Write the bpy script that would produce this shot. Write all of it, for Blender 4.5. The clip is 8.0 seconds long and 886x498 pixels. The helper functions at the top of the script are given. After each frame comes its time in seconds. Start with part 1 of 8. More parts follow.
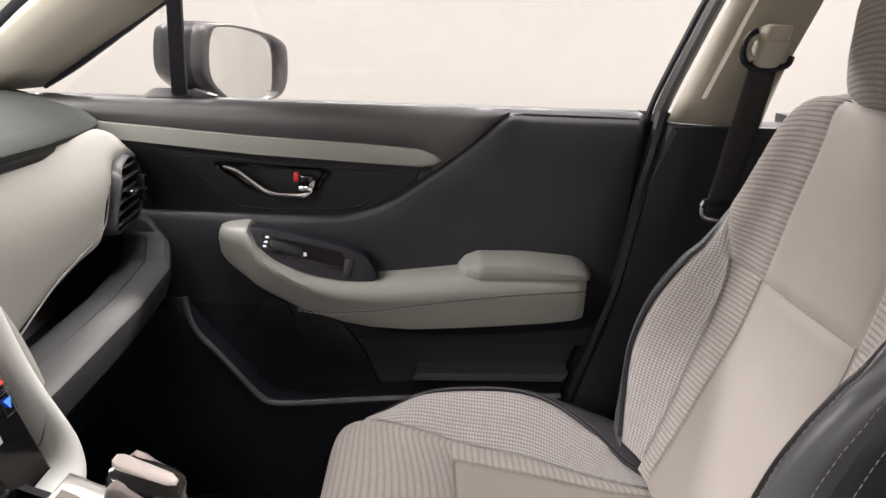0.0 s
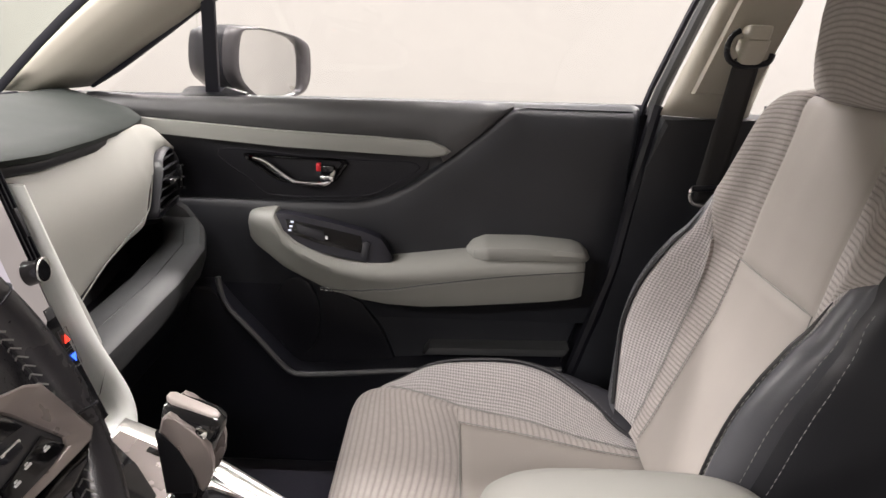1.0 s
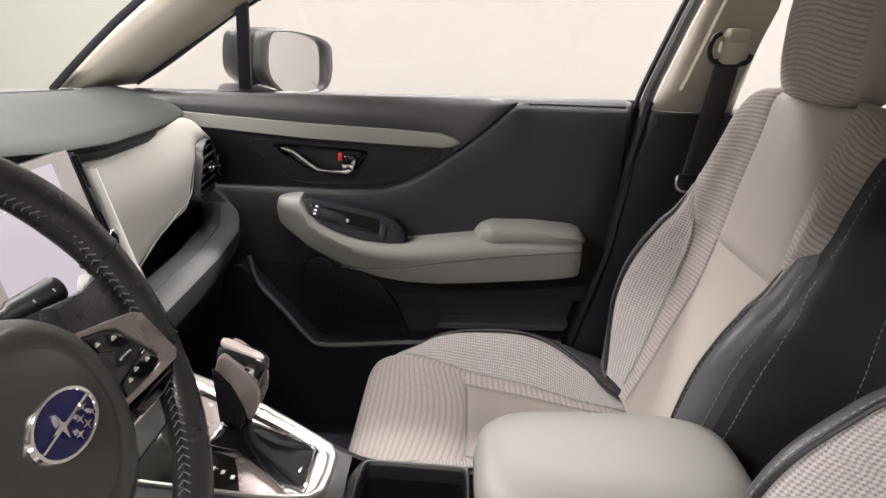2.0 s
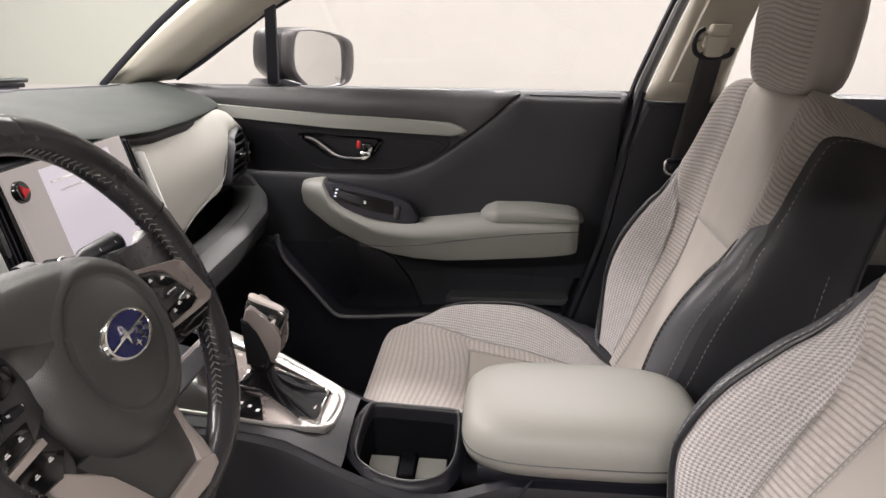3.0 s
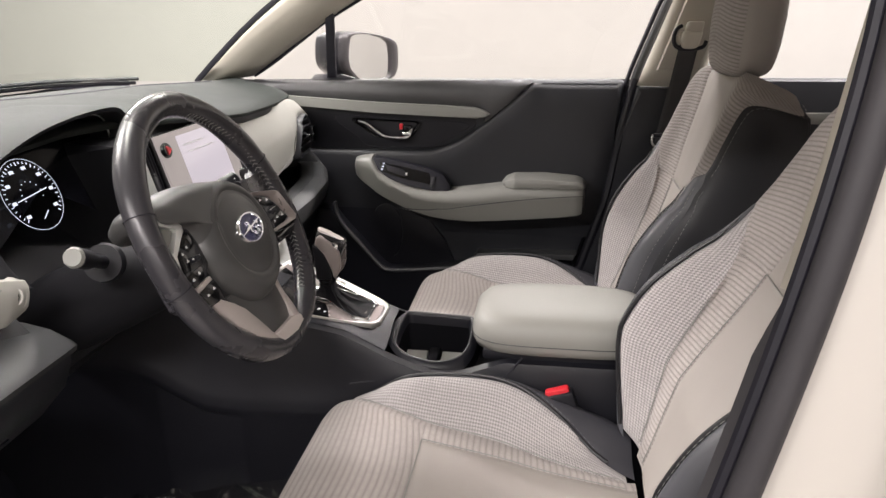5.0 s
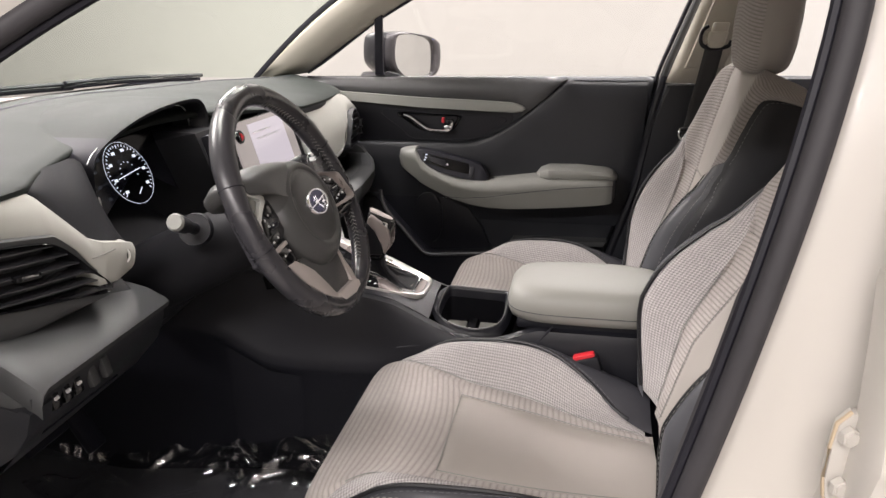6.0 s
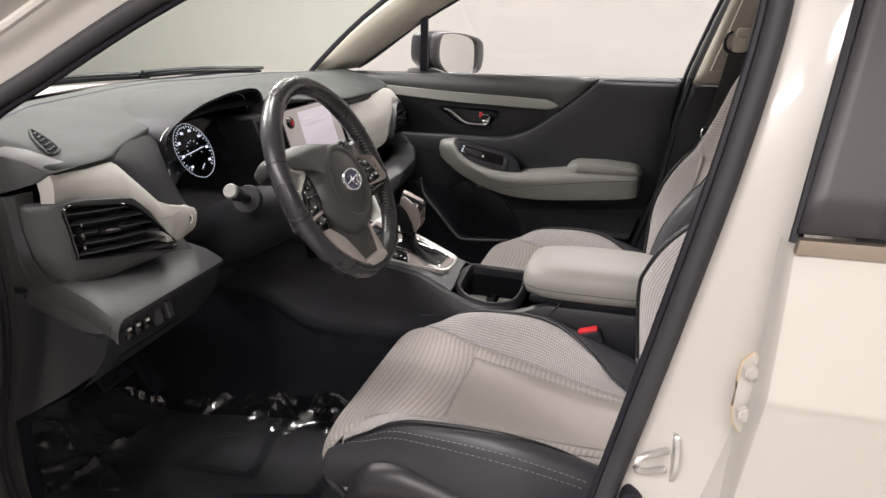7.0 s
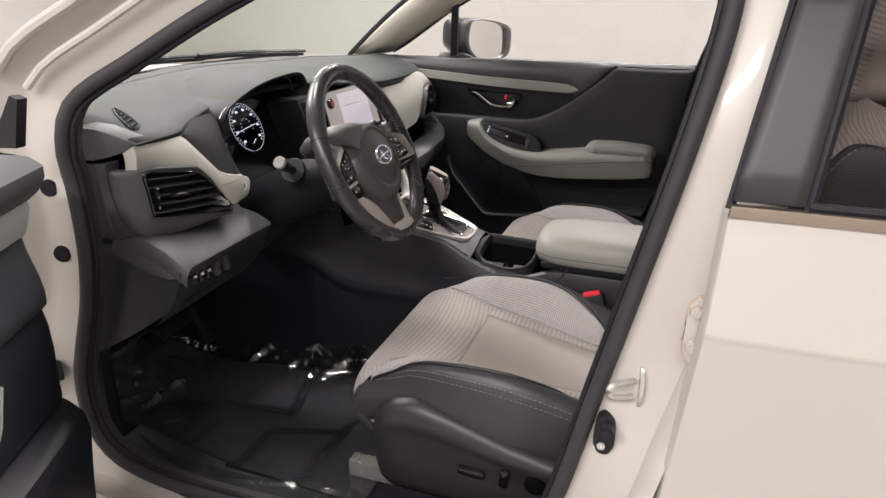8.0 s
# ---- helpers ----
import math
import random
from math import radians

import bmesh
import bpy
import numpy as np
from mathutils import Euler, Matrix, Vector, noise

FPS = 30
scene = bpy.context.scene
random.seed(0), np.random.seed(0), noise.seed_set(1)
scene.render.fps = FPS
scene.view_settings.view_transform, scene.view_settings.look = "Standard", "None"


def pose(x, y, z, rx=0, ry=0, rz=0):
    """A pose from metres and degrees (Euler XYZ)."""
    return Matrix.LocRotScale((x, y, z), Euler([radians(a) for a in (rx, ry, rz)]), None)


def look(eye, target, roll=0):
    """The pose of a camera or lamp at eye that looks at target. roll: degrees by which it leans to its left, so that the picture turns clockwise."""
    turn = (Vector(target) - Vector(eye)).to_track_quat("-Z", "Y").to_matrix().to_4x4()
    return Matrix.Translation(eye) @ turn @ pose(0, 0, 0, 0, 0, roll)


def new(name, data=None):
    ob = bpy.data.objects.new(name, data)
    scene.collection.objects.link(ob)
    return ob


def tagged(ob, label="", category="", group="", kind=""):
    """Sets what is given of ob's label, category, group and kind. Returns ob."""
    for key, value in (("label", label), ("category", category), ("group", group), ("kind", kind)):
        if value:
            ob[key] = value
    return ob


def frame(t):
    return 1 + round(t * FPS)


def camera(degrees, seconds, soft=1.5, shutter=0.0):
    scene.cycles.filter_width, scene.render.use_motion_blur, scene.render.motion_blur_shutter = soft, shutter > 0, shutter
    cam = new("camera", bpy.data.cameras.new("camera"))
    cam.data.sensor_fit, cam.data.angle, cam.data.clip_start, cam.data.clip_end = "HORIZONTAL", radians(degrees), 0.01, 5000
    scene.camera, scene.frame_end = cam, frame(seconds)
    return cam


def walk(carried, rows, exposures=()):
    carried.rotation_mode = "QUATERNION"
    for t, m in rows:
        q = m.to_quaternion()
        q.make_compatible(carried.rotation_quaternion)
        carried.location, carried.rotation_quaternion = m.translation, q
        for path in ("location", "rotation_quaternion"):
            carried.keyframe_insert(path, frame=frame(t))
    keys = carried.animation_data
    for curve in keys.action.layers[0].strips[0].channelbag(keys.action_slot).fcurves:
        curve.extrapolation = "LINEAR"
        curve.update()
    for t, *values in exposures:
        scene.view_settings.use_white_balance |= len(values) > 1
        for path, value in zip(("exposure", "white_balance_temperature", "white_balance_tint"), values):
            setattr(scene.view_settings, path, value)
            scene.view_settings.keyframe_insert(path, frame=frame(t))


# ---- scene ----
cam = camera(63.6, 8.0)
PATH = [
    (0, (0.012, -0.523, 1.19), (0.073, 1.389, 0.609), 2.5),
    (0.5, (0.019, -0.578, 1.211), (0.048, 1.327, 0.604), 2.3),
    (1, (0.035, -0.637, 1.205), (0.033, 1.271, 0.606), 2.0),
    (1.5, (0.035, -0.707, 1.213), (0.023, 1.2, 0.61), 2.0),
    (3, (0.105, -0.924, 1.233), (-0.026, 0.97, 0.604), 1.2),
    (3.5, (0.127, -0.991, 1.237), (-0.03, 0.902, 0.61), 0.9),
    (4, (0.138, -1.068, 1.233), (-0.049, 0.823, 0.609), 0.7),
    (4.5, (0.179, -1.181, 1.242), (-0.044, 0.704, 0.614), 0.3),
    (6, (0.208, -1.44, 1.255), (-0.156, 0.422, 0.621), -0.3),
    (6.5, (0.237, -1.5, 1.265), (-0.172, 0.353, 0.633), 0.4),
    (7, (0.31, -1.587, 1.268), (-0.201, 0.238, 0.627), 0.6),
    (7.5, (0.36, -1.684, 1.282), (-0.211, 0.115, 0.62), 1.0),
    (8, (0.393, -1.759, 1.305), (-0.202, 0.019, 0.611), 0.9),
]
walk(cam, [(t, look(eye, target, roll)) for t, eye, target, roll in PATH],
     exposures=[(0.0, 0.39), (4.5, 0.40), (6.5, 0.32), (8.0, 0.16)])

# ---- small mesh kit ----
def smooth_line(pts, n, closed=False):
    """Points evenly spread on a soft curve through pts."""
    pts = [Vector(p) for p in pts]
    m = len(pts)
    dense = []
    spans = m if closed else m - 1
    for i in range(spans):
        if closed:
            p0, p1, p2, p3 = pts[i - 1], pts[i], pts[(i + 1) % m], pts[(i + 2) % m]
        else:
            p0, p1, p2, p3 = pts[max(i - 1, 0)], pts[i], pts[i + 1], pts[min(i + 2, m - 1)]
        for k in range(12):
            t = k / 12
            dense.append(0.5 * (2 * p1 + (p2 - p0) * t + (2 * p0 - 5 * p1 + 4 * p2 - p3) * t * t + (3 * p1 - p0 - 3 * p2 + p3) * t ** 3))
    dense.append(pts[0].copy() if closed else pts[-1].copy())
    acc = [0.0]
    for a, b in zip(dense, dense[1:]):
        acc.append(acc[-1] + (b - a).length)
    out, j = [], 0
    count = n if closed else n - 1
    for i in range(n):
        s = acc[-1] * i / count
        while j < len(acc) - 2 and acc[j + 1] < s:
            j += 1
        span = acc[j + 1] - acc[j]
        out.append(dense[j].lerp(dense[j + 1], (s - acc[j]) / span if span > 1e-9 else 0))
    return out


def lerp(a, b, t):
    return a + (b - a) * t


def table(rows, x):
    """Soft look-up in rows of (x, value, value ...)."""
    if x <= rows[0][0]:
        return rows[0][1:]
    for a, b in zip(rows, rows[1:]):
        if x <= b[0]:
            t = (x - a[0]) / (b[0] - a[0])
            return tuple(lerp(p, q, t) for p, q in zip(a[1:], b[1:]))
    return rows[-1][1:]


def sheet(rows, close_rows=False, close_cols=False, bm=None):
    """A quad sheet through rows of points, with UVs in metres."""
    bm = bm or bmesh.new()
    uv = bm.loops.layers.uv.verify()
    nr, nc = len(rows), len(rows[0])
    vs = [[bm.verts.new(p) for p in r] for r in rows]
    us, wv = [], []
    for r in rows:
        acc = [0.0]
        for a, b in zip(r, r[1:]):
            acc.append(acc[-1] + (Vector(b) - Vector(a)).length)
        mid = acc[-1] / 2
        us.append([a - mid for a in acc])
    for c in range(nc):
        acc = [0.0]
        for r in range(1, nr):
            acc.append(acc[-1] + (Vector(rows[r][c]) - Vector(rows[r - 1][c])).length)
        wv.append(acc)
    for i in range(nr if close_rows else nr - 1):
        for j in range(nc if close_cols else nc - 1):
            i2, j2 = (i + 1) % nr, (j + 1) % nc
            try:
                fc = bm.faces.new((vs[i][j], vs[i][j2], vs[i2][j2], vs[i2][j]))
            except ValueError:
                continue
            for loop, (a, b) in zip(fc.loops, ((i, j), (i, j2), (i2, j2), (i2, j))):
                loop[uv].uv = (us[a][b], wv[b][a])
    return bm


def tube(path, r, n=8, closed=False, flat=1.0, up=(0, 0, 1), bm=None):
    """A round or flattened tube along points. r may be a list."""
    path = [Vector(p) for p in path]
    m = len(path)
    rows = []
    ref = Vector(up)
    for i, p in enumerate(path):
        a = path[i - 1] if (closed or i) else p
        b = path[(i + 1) % m] if (closed or i < m - 1) else p
        d = (b - a).normalized()
        s = d.cross(ref)
        if s.length < 1e-4:
            s = d.cross(Vector((0.3, 1, 0.1)))
        s.normalize()
        t = s.cross(d)
        rr = r[i] if isinstance(r, (list, tuple)) else r
        rows.append([p + (s * math.cos(2 * math.pi * k / n) * flat + t * math.sin(2 * math.pi * k / n)) * rr for k in range(n)])
    bm = sheet(rows, close_rows=closed, close_cols=True, bm=bm)
    if not closed:
        bm.verts.ensure_lookup_table()
        for row in (rows[0], rows[-1]):
            ring = [bm.verts.new(p) for p in row]
            bm.faces.new(ring)
    return bm


def plate(outline, place, depth, bevel=0.0, segs=2, bm=None):
    """A thick plate: outline in (a, b), place(a, b, d) gives the point, d from 0 (face) to depth (back)."""
    own = bmesh.new()
    front = [own.verts.new(place(a, b, 0.0)) for a, b in outline]
    back = [own.verts.new(place(a, b, depth)) for a, b in outline]
    ff = own.faces.new(front)
    own.faces.new(list(reversed(back)))
    n = len(front)
    for i in range(n):
        own.faces.new((front[(i + 1) % n], front[i], back[i], back[(i + 1) % n]))
    if bevel:
        bmesh.ops.bevel(own, geom=[e for e in ff.edges], offset=bevel, segments=segs, affect="EDGES", profile=0.6)
    bmesh.ops.recalc_face_normals(own, faces=own.faces)
    return merge(own, bm)


def merge(own, bm=None):
    if bm is None:
        return own
    me = bpy.data.meshes.new("tmp")
    own.to_mesh(me)
    bm.from_mesh(me)
    own.free()
    bpy.data.meshes.remove(me)
    return bm


def box(size, m, bevel=0.0, segs=2, bm=None):
    """A bevelled block of that size at the pose m (a Matrix or a place)."""
    own = bmesh.new()
    if not isinstance(m, Matrix):
        m = Matrix.Translation(m)
    bmesh.ops.create_cube(own, size=1.0, matrix=m @ Matrix.Diagonal((*size, 1)))
    if bevel:
        bmesh.ops.bevel(own, geom=list(own.edges), offset=bevel, segments=segs, affect="EDGES", profile=0.5)
    return merge(own, bm)


def drum(r1, r2, h, m, n=24, bevel=0.0, bm=None):
    """A cylinder or cone along local z, centred, at the pose m."""
    own = bmesh.new()
    bmesh.ops.create_cone(own, cap_ends=True, segments=n, radius1=r1, radius2=r2, depth=h, matrix=m)
    if bevel:
        bmesh.ops.bevel(own, geom=[e for e in own.edges if any(len(f.verts) > 4 for f in e.link_faces)], offset=bevel, segments=2, affect="EDGES")
    return merge(own, bm)


def ring_outline(ra, rb, n, power=2.0, ca=0.0, cb=0.0):
    out = []
    for k in range(n):
        t = 2 * math.pi * k / n
        c, s = math.cos(t), math.sin(t)
        out.append((ca + ra * math.copysign(abs(c) ** (2 / power), c), cb + rb * math.copysign(abs(s) ** (2 / power), s)))
    return out


def thing(name, loc, label, category, group="", kind=""):
    ob = new(name)
    ob.location = loc
    ob.empty_display_size = 0.05
    return tagged(ob, label, category, group, kind)


def part(name, bm, material, parent=None, label="", angle=38, flat=False):
    """Links a bmesh as one mesh object under a thing or a part."""
    me = bpy.data.meshes.new(name)
    bmesh.ops.recalc_face_normals(bm, faces=bm.faces)
    bm.to_mesh(me)
    bm.free()
    me.materials.append(material)
    if not flat:
        me.polygons.foreach_set("use_smooth", [True] * len(me.polygons))
        me.set_sharp_from_angle(angle=radians(angle))
    ob = new(name, me)
    if parent is not None:
        ob.parent = parent
        if parent.type == "EMPTY":
            ob.matrix_parent_inverse = Matrix.Translation(parent.location).inverted()
    if label:
        ob["label"] = label
    return ob


def thicken(ob, depth, offset=-1.0):
    md = ob.modifiers.new("thickness", "SOLIDIFY")
    md.thickness, md.offset = depth, offset
    return ob


def stitches(path, mat, parent, r=0.0007, dash=0.006, gap=0.0035, name="stitching", label="pale contrast stitching"):
    """A row of thread stitches along a line."""
    path = [Vector(p) for p in path]
    acc = [0.0]
    for a, b in zip(path, path[1:]):
        acc.append(acc[-1] + (b - a).length)

    def at(s):
        for i in range(len(acc) - 1):
            if s <= acc[i + 1]:
                return path[i].lerp(path[i + 1], (s - acc[i]) / max(1e-9, acc[i + 1] - acc[i]))
        return path[-1]
    bm = bmesh.new()
    s = 0.0
    while s + dash < acc[-1]:
        tube([at(s), at(s + dash / 2), at(s + dash)], [r * 0.6, r, r * 0.6], n=5, bm=bm)
        s += dash + gap
    return part(name, bm, mat, parent, label)

# ---- world and lights ----
world = bpy.data.worlds.new("studio_air")
scene.world = world
world.use_nodes = True
world.node_tree.nodes["Background"].inputs[0].default_value = (1.0, 0.95, 0.88, 1)
world.node_tree.nodes["Background"].inputs[1].default_value = 0.02


def lamp(name, place, target, size_x, size_y, watts, colour=(1.0, 0.935, 0.915)):
    data = bpy.data.lights.new(name, "AREA")
    data.shape, data.size, data.size_y, data.energy, data.color = "RECTANGLE", size_x, size_y, watts, colour
    ob = new(name, data)
    ob.matrix_world = look(place, target)
    return ob


# softboxes under the ceiling of the photo booth
SOFTBOXES = {-4.4: (270, 210, 80), 0.2: (256, 190, 171), 3.3: (265, 175, 310)}
for ly, row_watts in SOFTBOXES.items():
    for lx, watts in zip((-3.4, 0.0, 3.4), row_watts):
        lamp("ceiling_softbox", (lx, ly, 3.55), (lx, ly, 0.0), 2.4, 0.5, watts)


# ---- materials ----
def shader(name):
    m = bpy.data.materials.new(name)
    m.use_nodes = True
    nt = m.node_tree
    return m, nt, nt.nodes["Principled BSDF"]


def node(nt, kind, **ins):
    nd = nt.nodes.new(kind)
    for k, v in ins.items():
        if k in nd.inputs:
            nd.inputs[k].default_value = v
    return nd


def ramp(nt, src, a, b, lo, hi):
    nd = nt.nodes.new("ShaderNodeMapRange")
    nd.inputs["From Min"].default_value, nd.inputs["From Max"].default_value = a, b
    nd.inputs["To Min"].default_value, nd.inputs["To Max"].default_value = lo, hi
    nt.links.new(src, nd.inputs["Value"])
    return nd.outputs["Result"]


def mixed(nt, fac, c1, c2):
    nd = nt.nodes.new("ShaderNodeMix")
    nd.data_type = "RGBA"
    for sock, c in ((nd.inputs[6], c1), (nd.inputs[7], c2)):
        if isinstance(c, tuple):
            sock.default_value = (*c, 1)
        else:
            nt.links.new(c, sock)
    nt.links.new(fac, nd.inputs[0])
    return nd.outputs[2]


def surface(name, colour, rough, metal=0.0, grain=0.0, grain_size=900.0, cells=True, wear=0.12, coat=0.0, spec=0.5, sheen=0.0):
    """A general material: slow stains and fine grain, in metres."""
    m, nt, bs = shader(name)
    tc = nt.nodes.new("ShaderNodeTexCoord")
    big = node(nt, "ShaderNodeTexNoise", Scale=7.0, Detail=5.0, Roughness=0.6)
    fine = node(nt, "ShaderNodeTexNoise", Scale=220.0, Detail=3.0)
    nt.links.new(tc.outputs["Object"], big.inputs["Vector"])
    nt.links.new(tc.outputs["Object"], fine.inputs["Vector"])
    dark = tuple(c * (1 - wear) for c in colour)
    lite = tuple(min(1, c * (1 + wear)) for c in colour)
    col = mixed(nt, ramp(nt, big.outputs["Fac"], 0.3, 0.7, 0, 1), dark, lite)
    nt.links.new(col, bs.inputs["Base Color"])
    rmap = ramp(nt, big.outputs["Fac"], 0.3, 0.7, max(0.02, rough - 0.5 * min(wear, 0.12)), min(1, rough + 0.5 * min(wear, 0.12)))
    nt.links.new(rmap, bs.inputs["Roughness"])
    bs.inputs["Metallic"].default_value = metal
    bs.inputs["Specular IOR Level"].default_value = spec
    if coat:
        bs.inputs["Coat Weight"].default_value, bs.inputs["Coat Roughness"].default_value = coat, 0.04
    if sheen:
        bs.inputs["Sheen Weight"].default_value, bs.inputs["Sheen Roughness"].default_value = sheen, 0.5
    if grain:
        if cells:
            tex = node(nt, "ShaderNodeTexVoronoi", Scale=grain_size)
            tex.feature = "SMOOTH_F1"
            src = tex.outputs["Distance"]
            nt.links.new(tc.outputs["Object"], tex.inputs["Vector"])
        else:
            src = fine.outputs["Fac"]
        bp = node(nt, "ShaderNodeBump", Strength=grain, Distance=0.0006)
        nt.links.new(src, bp.inputs["Height"])
        nt.links.new(bp.outputs["Normal"], bs.inputs["Normal"])
    return m


def cloth(name, lite, dark, rib, cell):
    """Woven seat cloth: ribs of that pitch across v, small knit cells of that pitch."""
    m, nt, bs = shader(name)
    uv = nt.nodes.new("ShaderNodeUVMap")
    sep = nt.nodes.new("ShaderNodeSeparateXYZ")
    nt.links.new(uv.outputs["UV"], sep.inputs[0])

    def wave(src, pitch, shift=0.0):
        mul = nt.nodes.new("ShaderNodeMath")
        mul.operation = "MULTIPLY"
        mul.inputs[1].default_value = 2 * math.pi / pitch
        nt.links.new(src, mul.inputs[0])
        sn = nt.nodes.new("ShaderNodeMath")
        sn.operation = "SINE"
        nt.links.new(mul.outputs[0], sn.inputs[0])
        return sn.outputs[0]

    def op(kind, a, b):
        nd = nt.nodes.new("ShaderNodeMath")
        nd.operation = kind
        for s, v in ((nd.inputs[0], a), (nd.inputs[1], b)):
            if isinstance(v, (int, float)):
                s.default_value = v
            else:
                nt.links.new(v, s)
        return nd.outputs[0]
    knit = op("MULTIPLY", wave(sep.outputs[0], cell), wave(sep.outputs[1], cell))
    if rib:
        # broad soft ribs with narrow sunken grooves, and a fine thread dot along each rib
        groove = op("POWER", op("ABSOLUTE", wave(sep.outputs[1], 2 * rib), 0.0), 0.55)
        thread = op("MULTIPLY", wave(sep.outputs[0], cell), wave(sep.outputs[1], rib / 3))
        height = op("ADD", op("SUBTRACT", op("MULTIPLY", groove, 1.5), 1.05), op("MULTIPLY", thread, 0.16))
    else:
        stag = op("ADD", wave(sep.outputs[0], cell * 1.6), wave(sep.outputs[1], cell * 1.25))
        height = op("ADD", op("MULTIPLY", stag, 0.4), op("MULTIPLY", knit, 0.3))
    tc = nt.nodes.new("ShaderNodeTexCoord")
    fuzz = node(nt, "ShaderNodeTexNoise", Scale=600.0, Detail=2.0)
    big = node(nt, "ShaderNodeTexNoise", Scale=9.0, Detail=4.0)
    for t in (fuzz, big):
        nt.links.new(tc.outputs["Object"], t.inputs["Vector"])
    tuft = node(nt, "ShaderNodeTexNoise", Scale=95.0, Detail=3.0)
    nt.links.new(tc.outputs["Object"], tuft.inputs["Vector"])
    soft = op("ADD", op("MULTIPLY", height, ramp(nt, tuft.outputs["Fac"], 0.3, 0.7, 0.55, 1.15)), op("ADD", op("MULTIPLY", fuzz.outputs["Fac"], 0.75), op("SUBTRACT", op("MULTIPLY", tuft.outputs["Fac"], 0.5), 0.45)))
    col = mixed(nt, ramp(nt, soft, -0.55, 0.75, 0, 1), dark, lite)
    stain = mixed(nt, ramp(nt, big.outputs["Fac"], 0.35, 0.7, 0, 0.16), col, tuple(c * 0.7 for c in lite))
    nt.links.new(stain, bs.inputs["Base Color"])
    bs.inputs["Roughness"].default_value = 0.92
    bs.inputs["Specular IOR Level"].default_value = 0.2
    bs.inputs["Sheen Weight"].default_value = 0.15
    bp = node(nt, "ShaderNodeBump", Strength=0.55, Distance=0.0012)
    nt.links.new(soft, bp.inputs["Height"])
    nt.links.new(bp.outputs["Normal"], bs.inputs["Normal"])
    return m


def pane(name, tint, rough=0.0, least=0.035):
    m, nt, bs = shader(name)
    nt.nodes.remove(bs)
    out = nt.nodes["Material Output"]
    tr = node(nt, "ShaderNodeBsdfTransparent")
    tr.inputs[0].default_value = (*tint, 1)
    gl = node(nt, "ShaderNodeBsdfGlossy", Roughness=rough)
    lw = node(nt, "ShaderNodeLayerWeight", Blend=0.5)
    pw = nt.nodes.new("ShaderNodeMath")
    pw.operation = "POWER"
    pw.inputs[1].default_value = 5.0
    nt.links.new(lw.outputs["Facing"], pw.inputs[0])
    share = ramp(nt, pw.outputs[0], 0, 1, least, 0.6)
    mx = nt.nodes.new("ShaderNodeMixShader")
    nt.links.new(share, mx.inputs[0])
    nt.links.new(tr.outputs[0], mx.inputs[1])
    nt.links.new(gl.outputs[0], mx.inputs[2])
    nt.links.new(mx.outputs[0], out.inputs[0])
    return m


def glow(name, colour, strength):
    m, nt, bs = shader(name)
    bs.inputs["Base Color"].default_value = (*(c * 0.08 for c in colour), 1)
    bs.inputs["Emission Color"].default_value = (*colour, 1)
    bs.inputs["Emission Strength"].default_value = strength
    bs.inputs["Roughness"].default_value = 0.1
    return m


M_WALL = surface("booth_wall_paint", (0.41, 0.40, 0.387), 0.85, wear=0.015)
# darker copy of the wall colour, to hold down the light on wall_east
M_WALLDIM = surface("booth_wall_paint_dimmed", (0.290, 0.282, 0.270), 0.85, wear=0.015)
M_FLOOR = surface("booth_floor_paint", (0.30, 0.28, 0.26), 0.35, wear=0.04)
M_PAINT = surface("pearl_white_paint", (0.52, 0.494, 0.458), 0.30, coat=0.35, wear=0.004)
M_RUBBER = surface("weatherstrip_rubber", (0.0110, 0.0108, 0.0165), 0.55, grain=0.2, cells=False, spec=0.32)
M_SEAL = surface("grey_door_seal", (0.040, 0.038, 0.042), 0.6, grain=0.2, cells=False, spec=0.3)
M_DARK = surface("grained_black_vinyl", (0.0210, 0.0223, 0.0268), 0.46, grain=0.28, grain_size=700, spec=0.45)
M_DARK2 = surface("hard_black_plastic", (0.0090, 0.0092, 0.0130), 0.42, grain=0.2, grain_size=1100, spec=0.36)
M_BOOT = surface("boot_leather", (0.010, 0.010, 0.012), 0.60, grain=0.3, grain_size=600, spec=0.16)
M_WELL = surface("matt_black_liner", (0.006, 0.006, 0.0075), 0.9, spec=0.06)
M_DASH = surface("dash_top_vinyl", (0.027, 0.031, 0.029), 0.66, grain=0.3, grain_size=800, spec=0.18)
M_BAND = surface("door_band_vinyl", (0.052, 0.052, 0.055), 0.42, grain=0.25, grain_size=800, spec=0.55)
M_HUB = surface("hub_cover_vinyl", (0.055, 0.055, 0.055), 0.36, grain=0.3, grain_size=900, spec=0.55)
M_SLATE = surface("slate_seat_leather", (0.074, 0.075, 0.084), 0.42, grain=0.2, grain_size=650, spec=0.5)
M_EDGE = surface("cushion_edge_leather", (0.042, 0.042, 0.049), 0.40, grain=0.2, grain_size=650, spec=0.5)
M_LID = surface("pale_armrest_vinyl", (0.235, 0.231, 0.212), 0.52, grain=0.15, grain_size=850, wear=0.03)
M_SHELF = surface("slate_grey_plastic", (0.046, 0.0475, 0.049), 0.46, grain=0.25, grain_size=900, spec=0.42)
M_LIGHT = surface("light_grey_leatherette", (0.345, 0.342, 0.312), 0.45, grain=0.15, grain_size=850, wear=0.03)
M_ARM = surface("grey_green_vinyl", (0.225, 0.226, 0.210), 0.44, grain=0.15, grain_size=850, wear=0.03)
M_STRIP = surface("grey_trim_strip", (0.245, 0.247, 0.23), 0.4, wear=0.03)
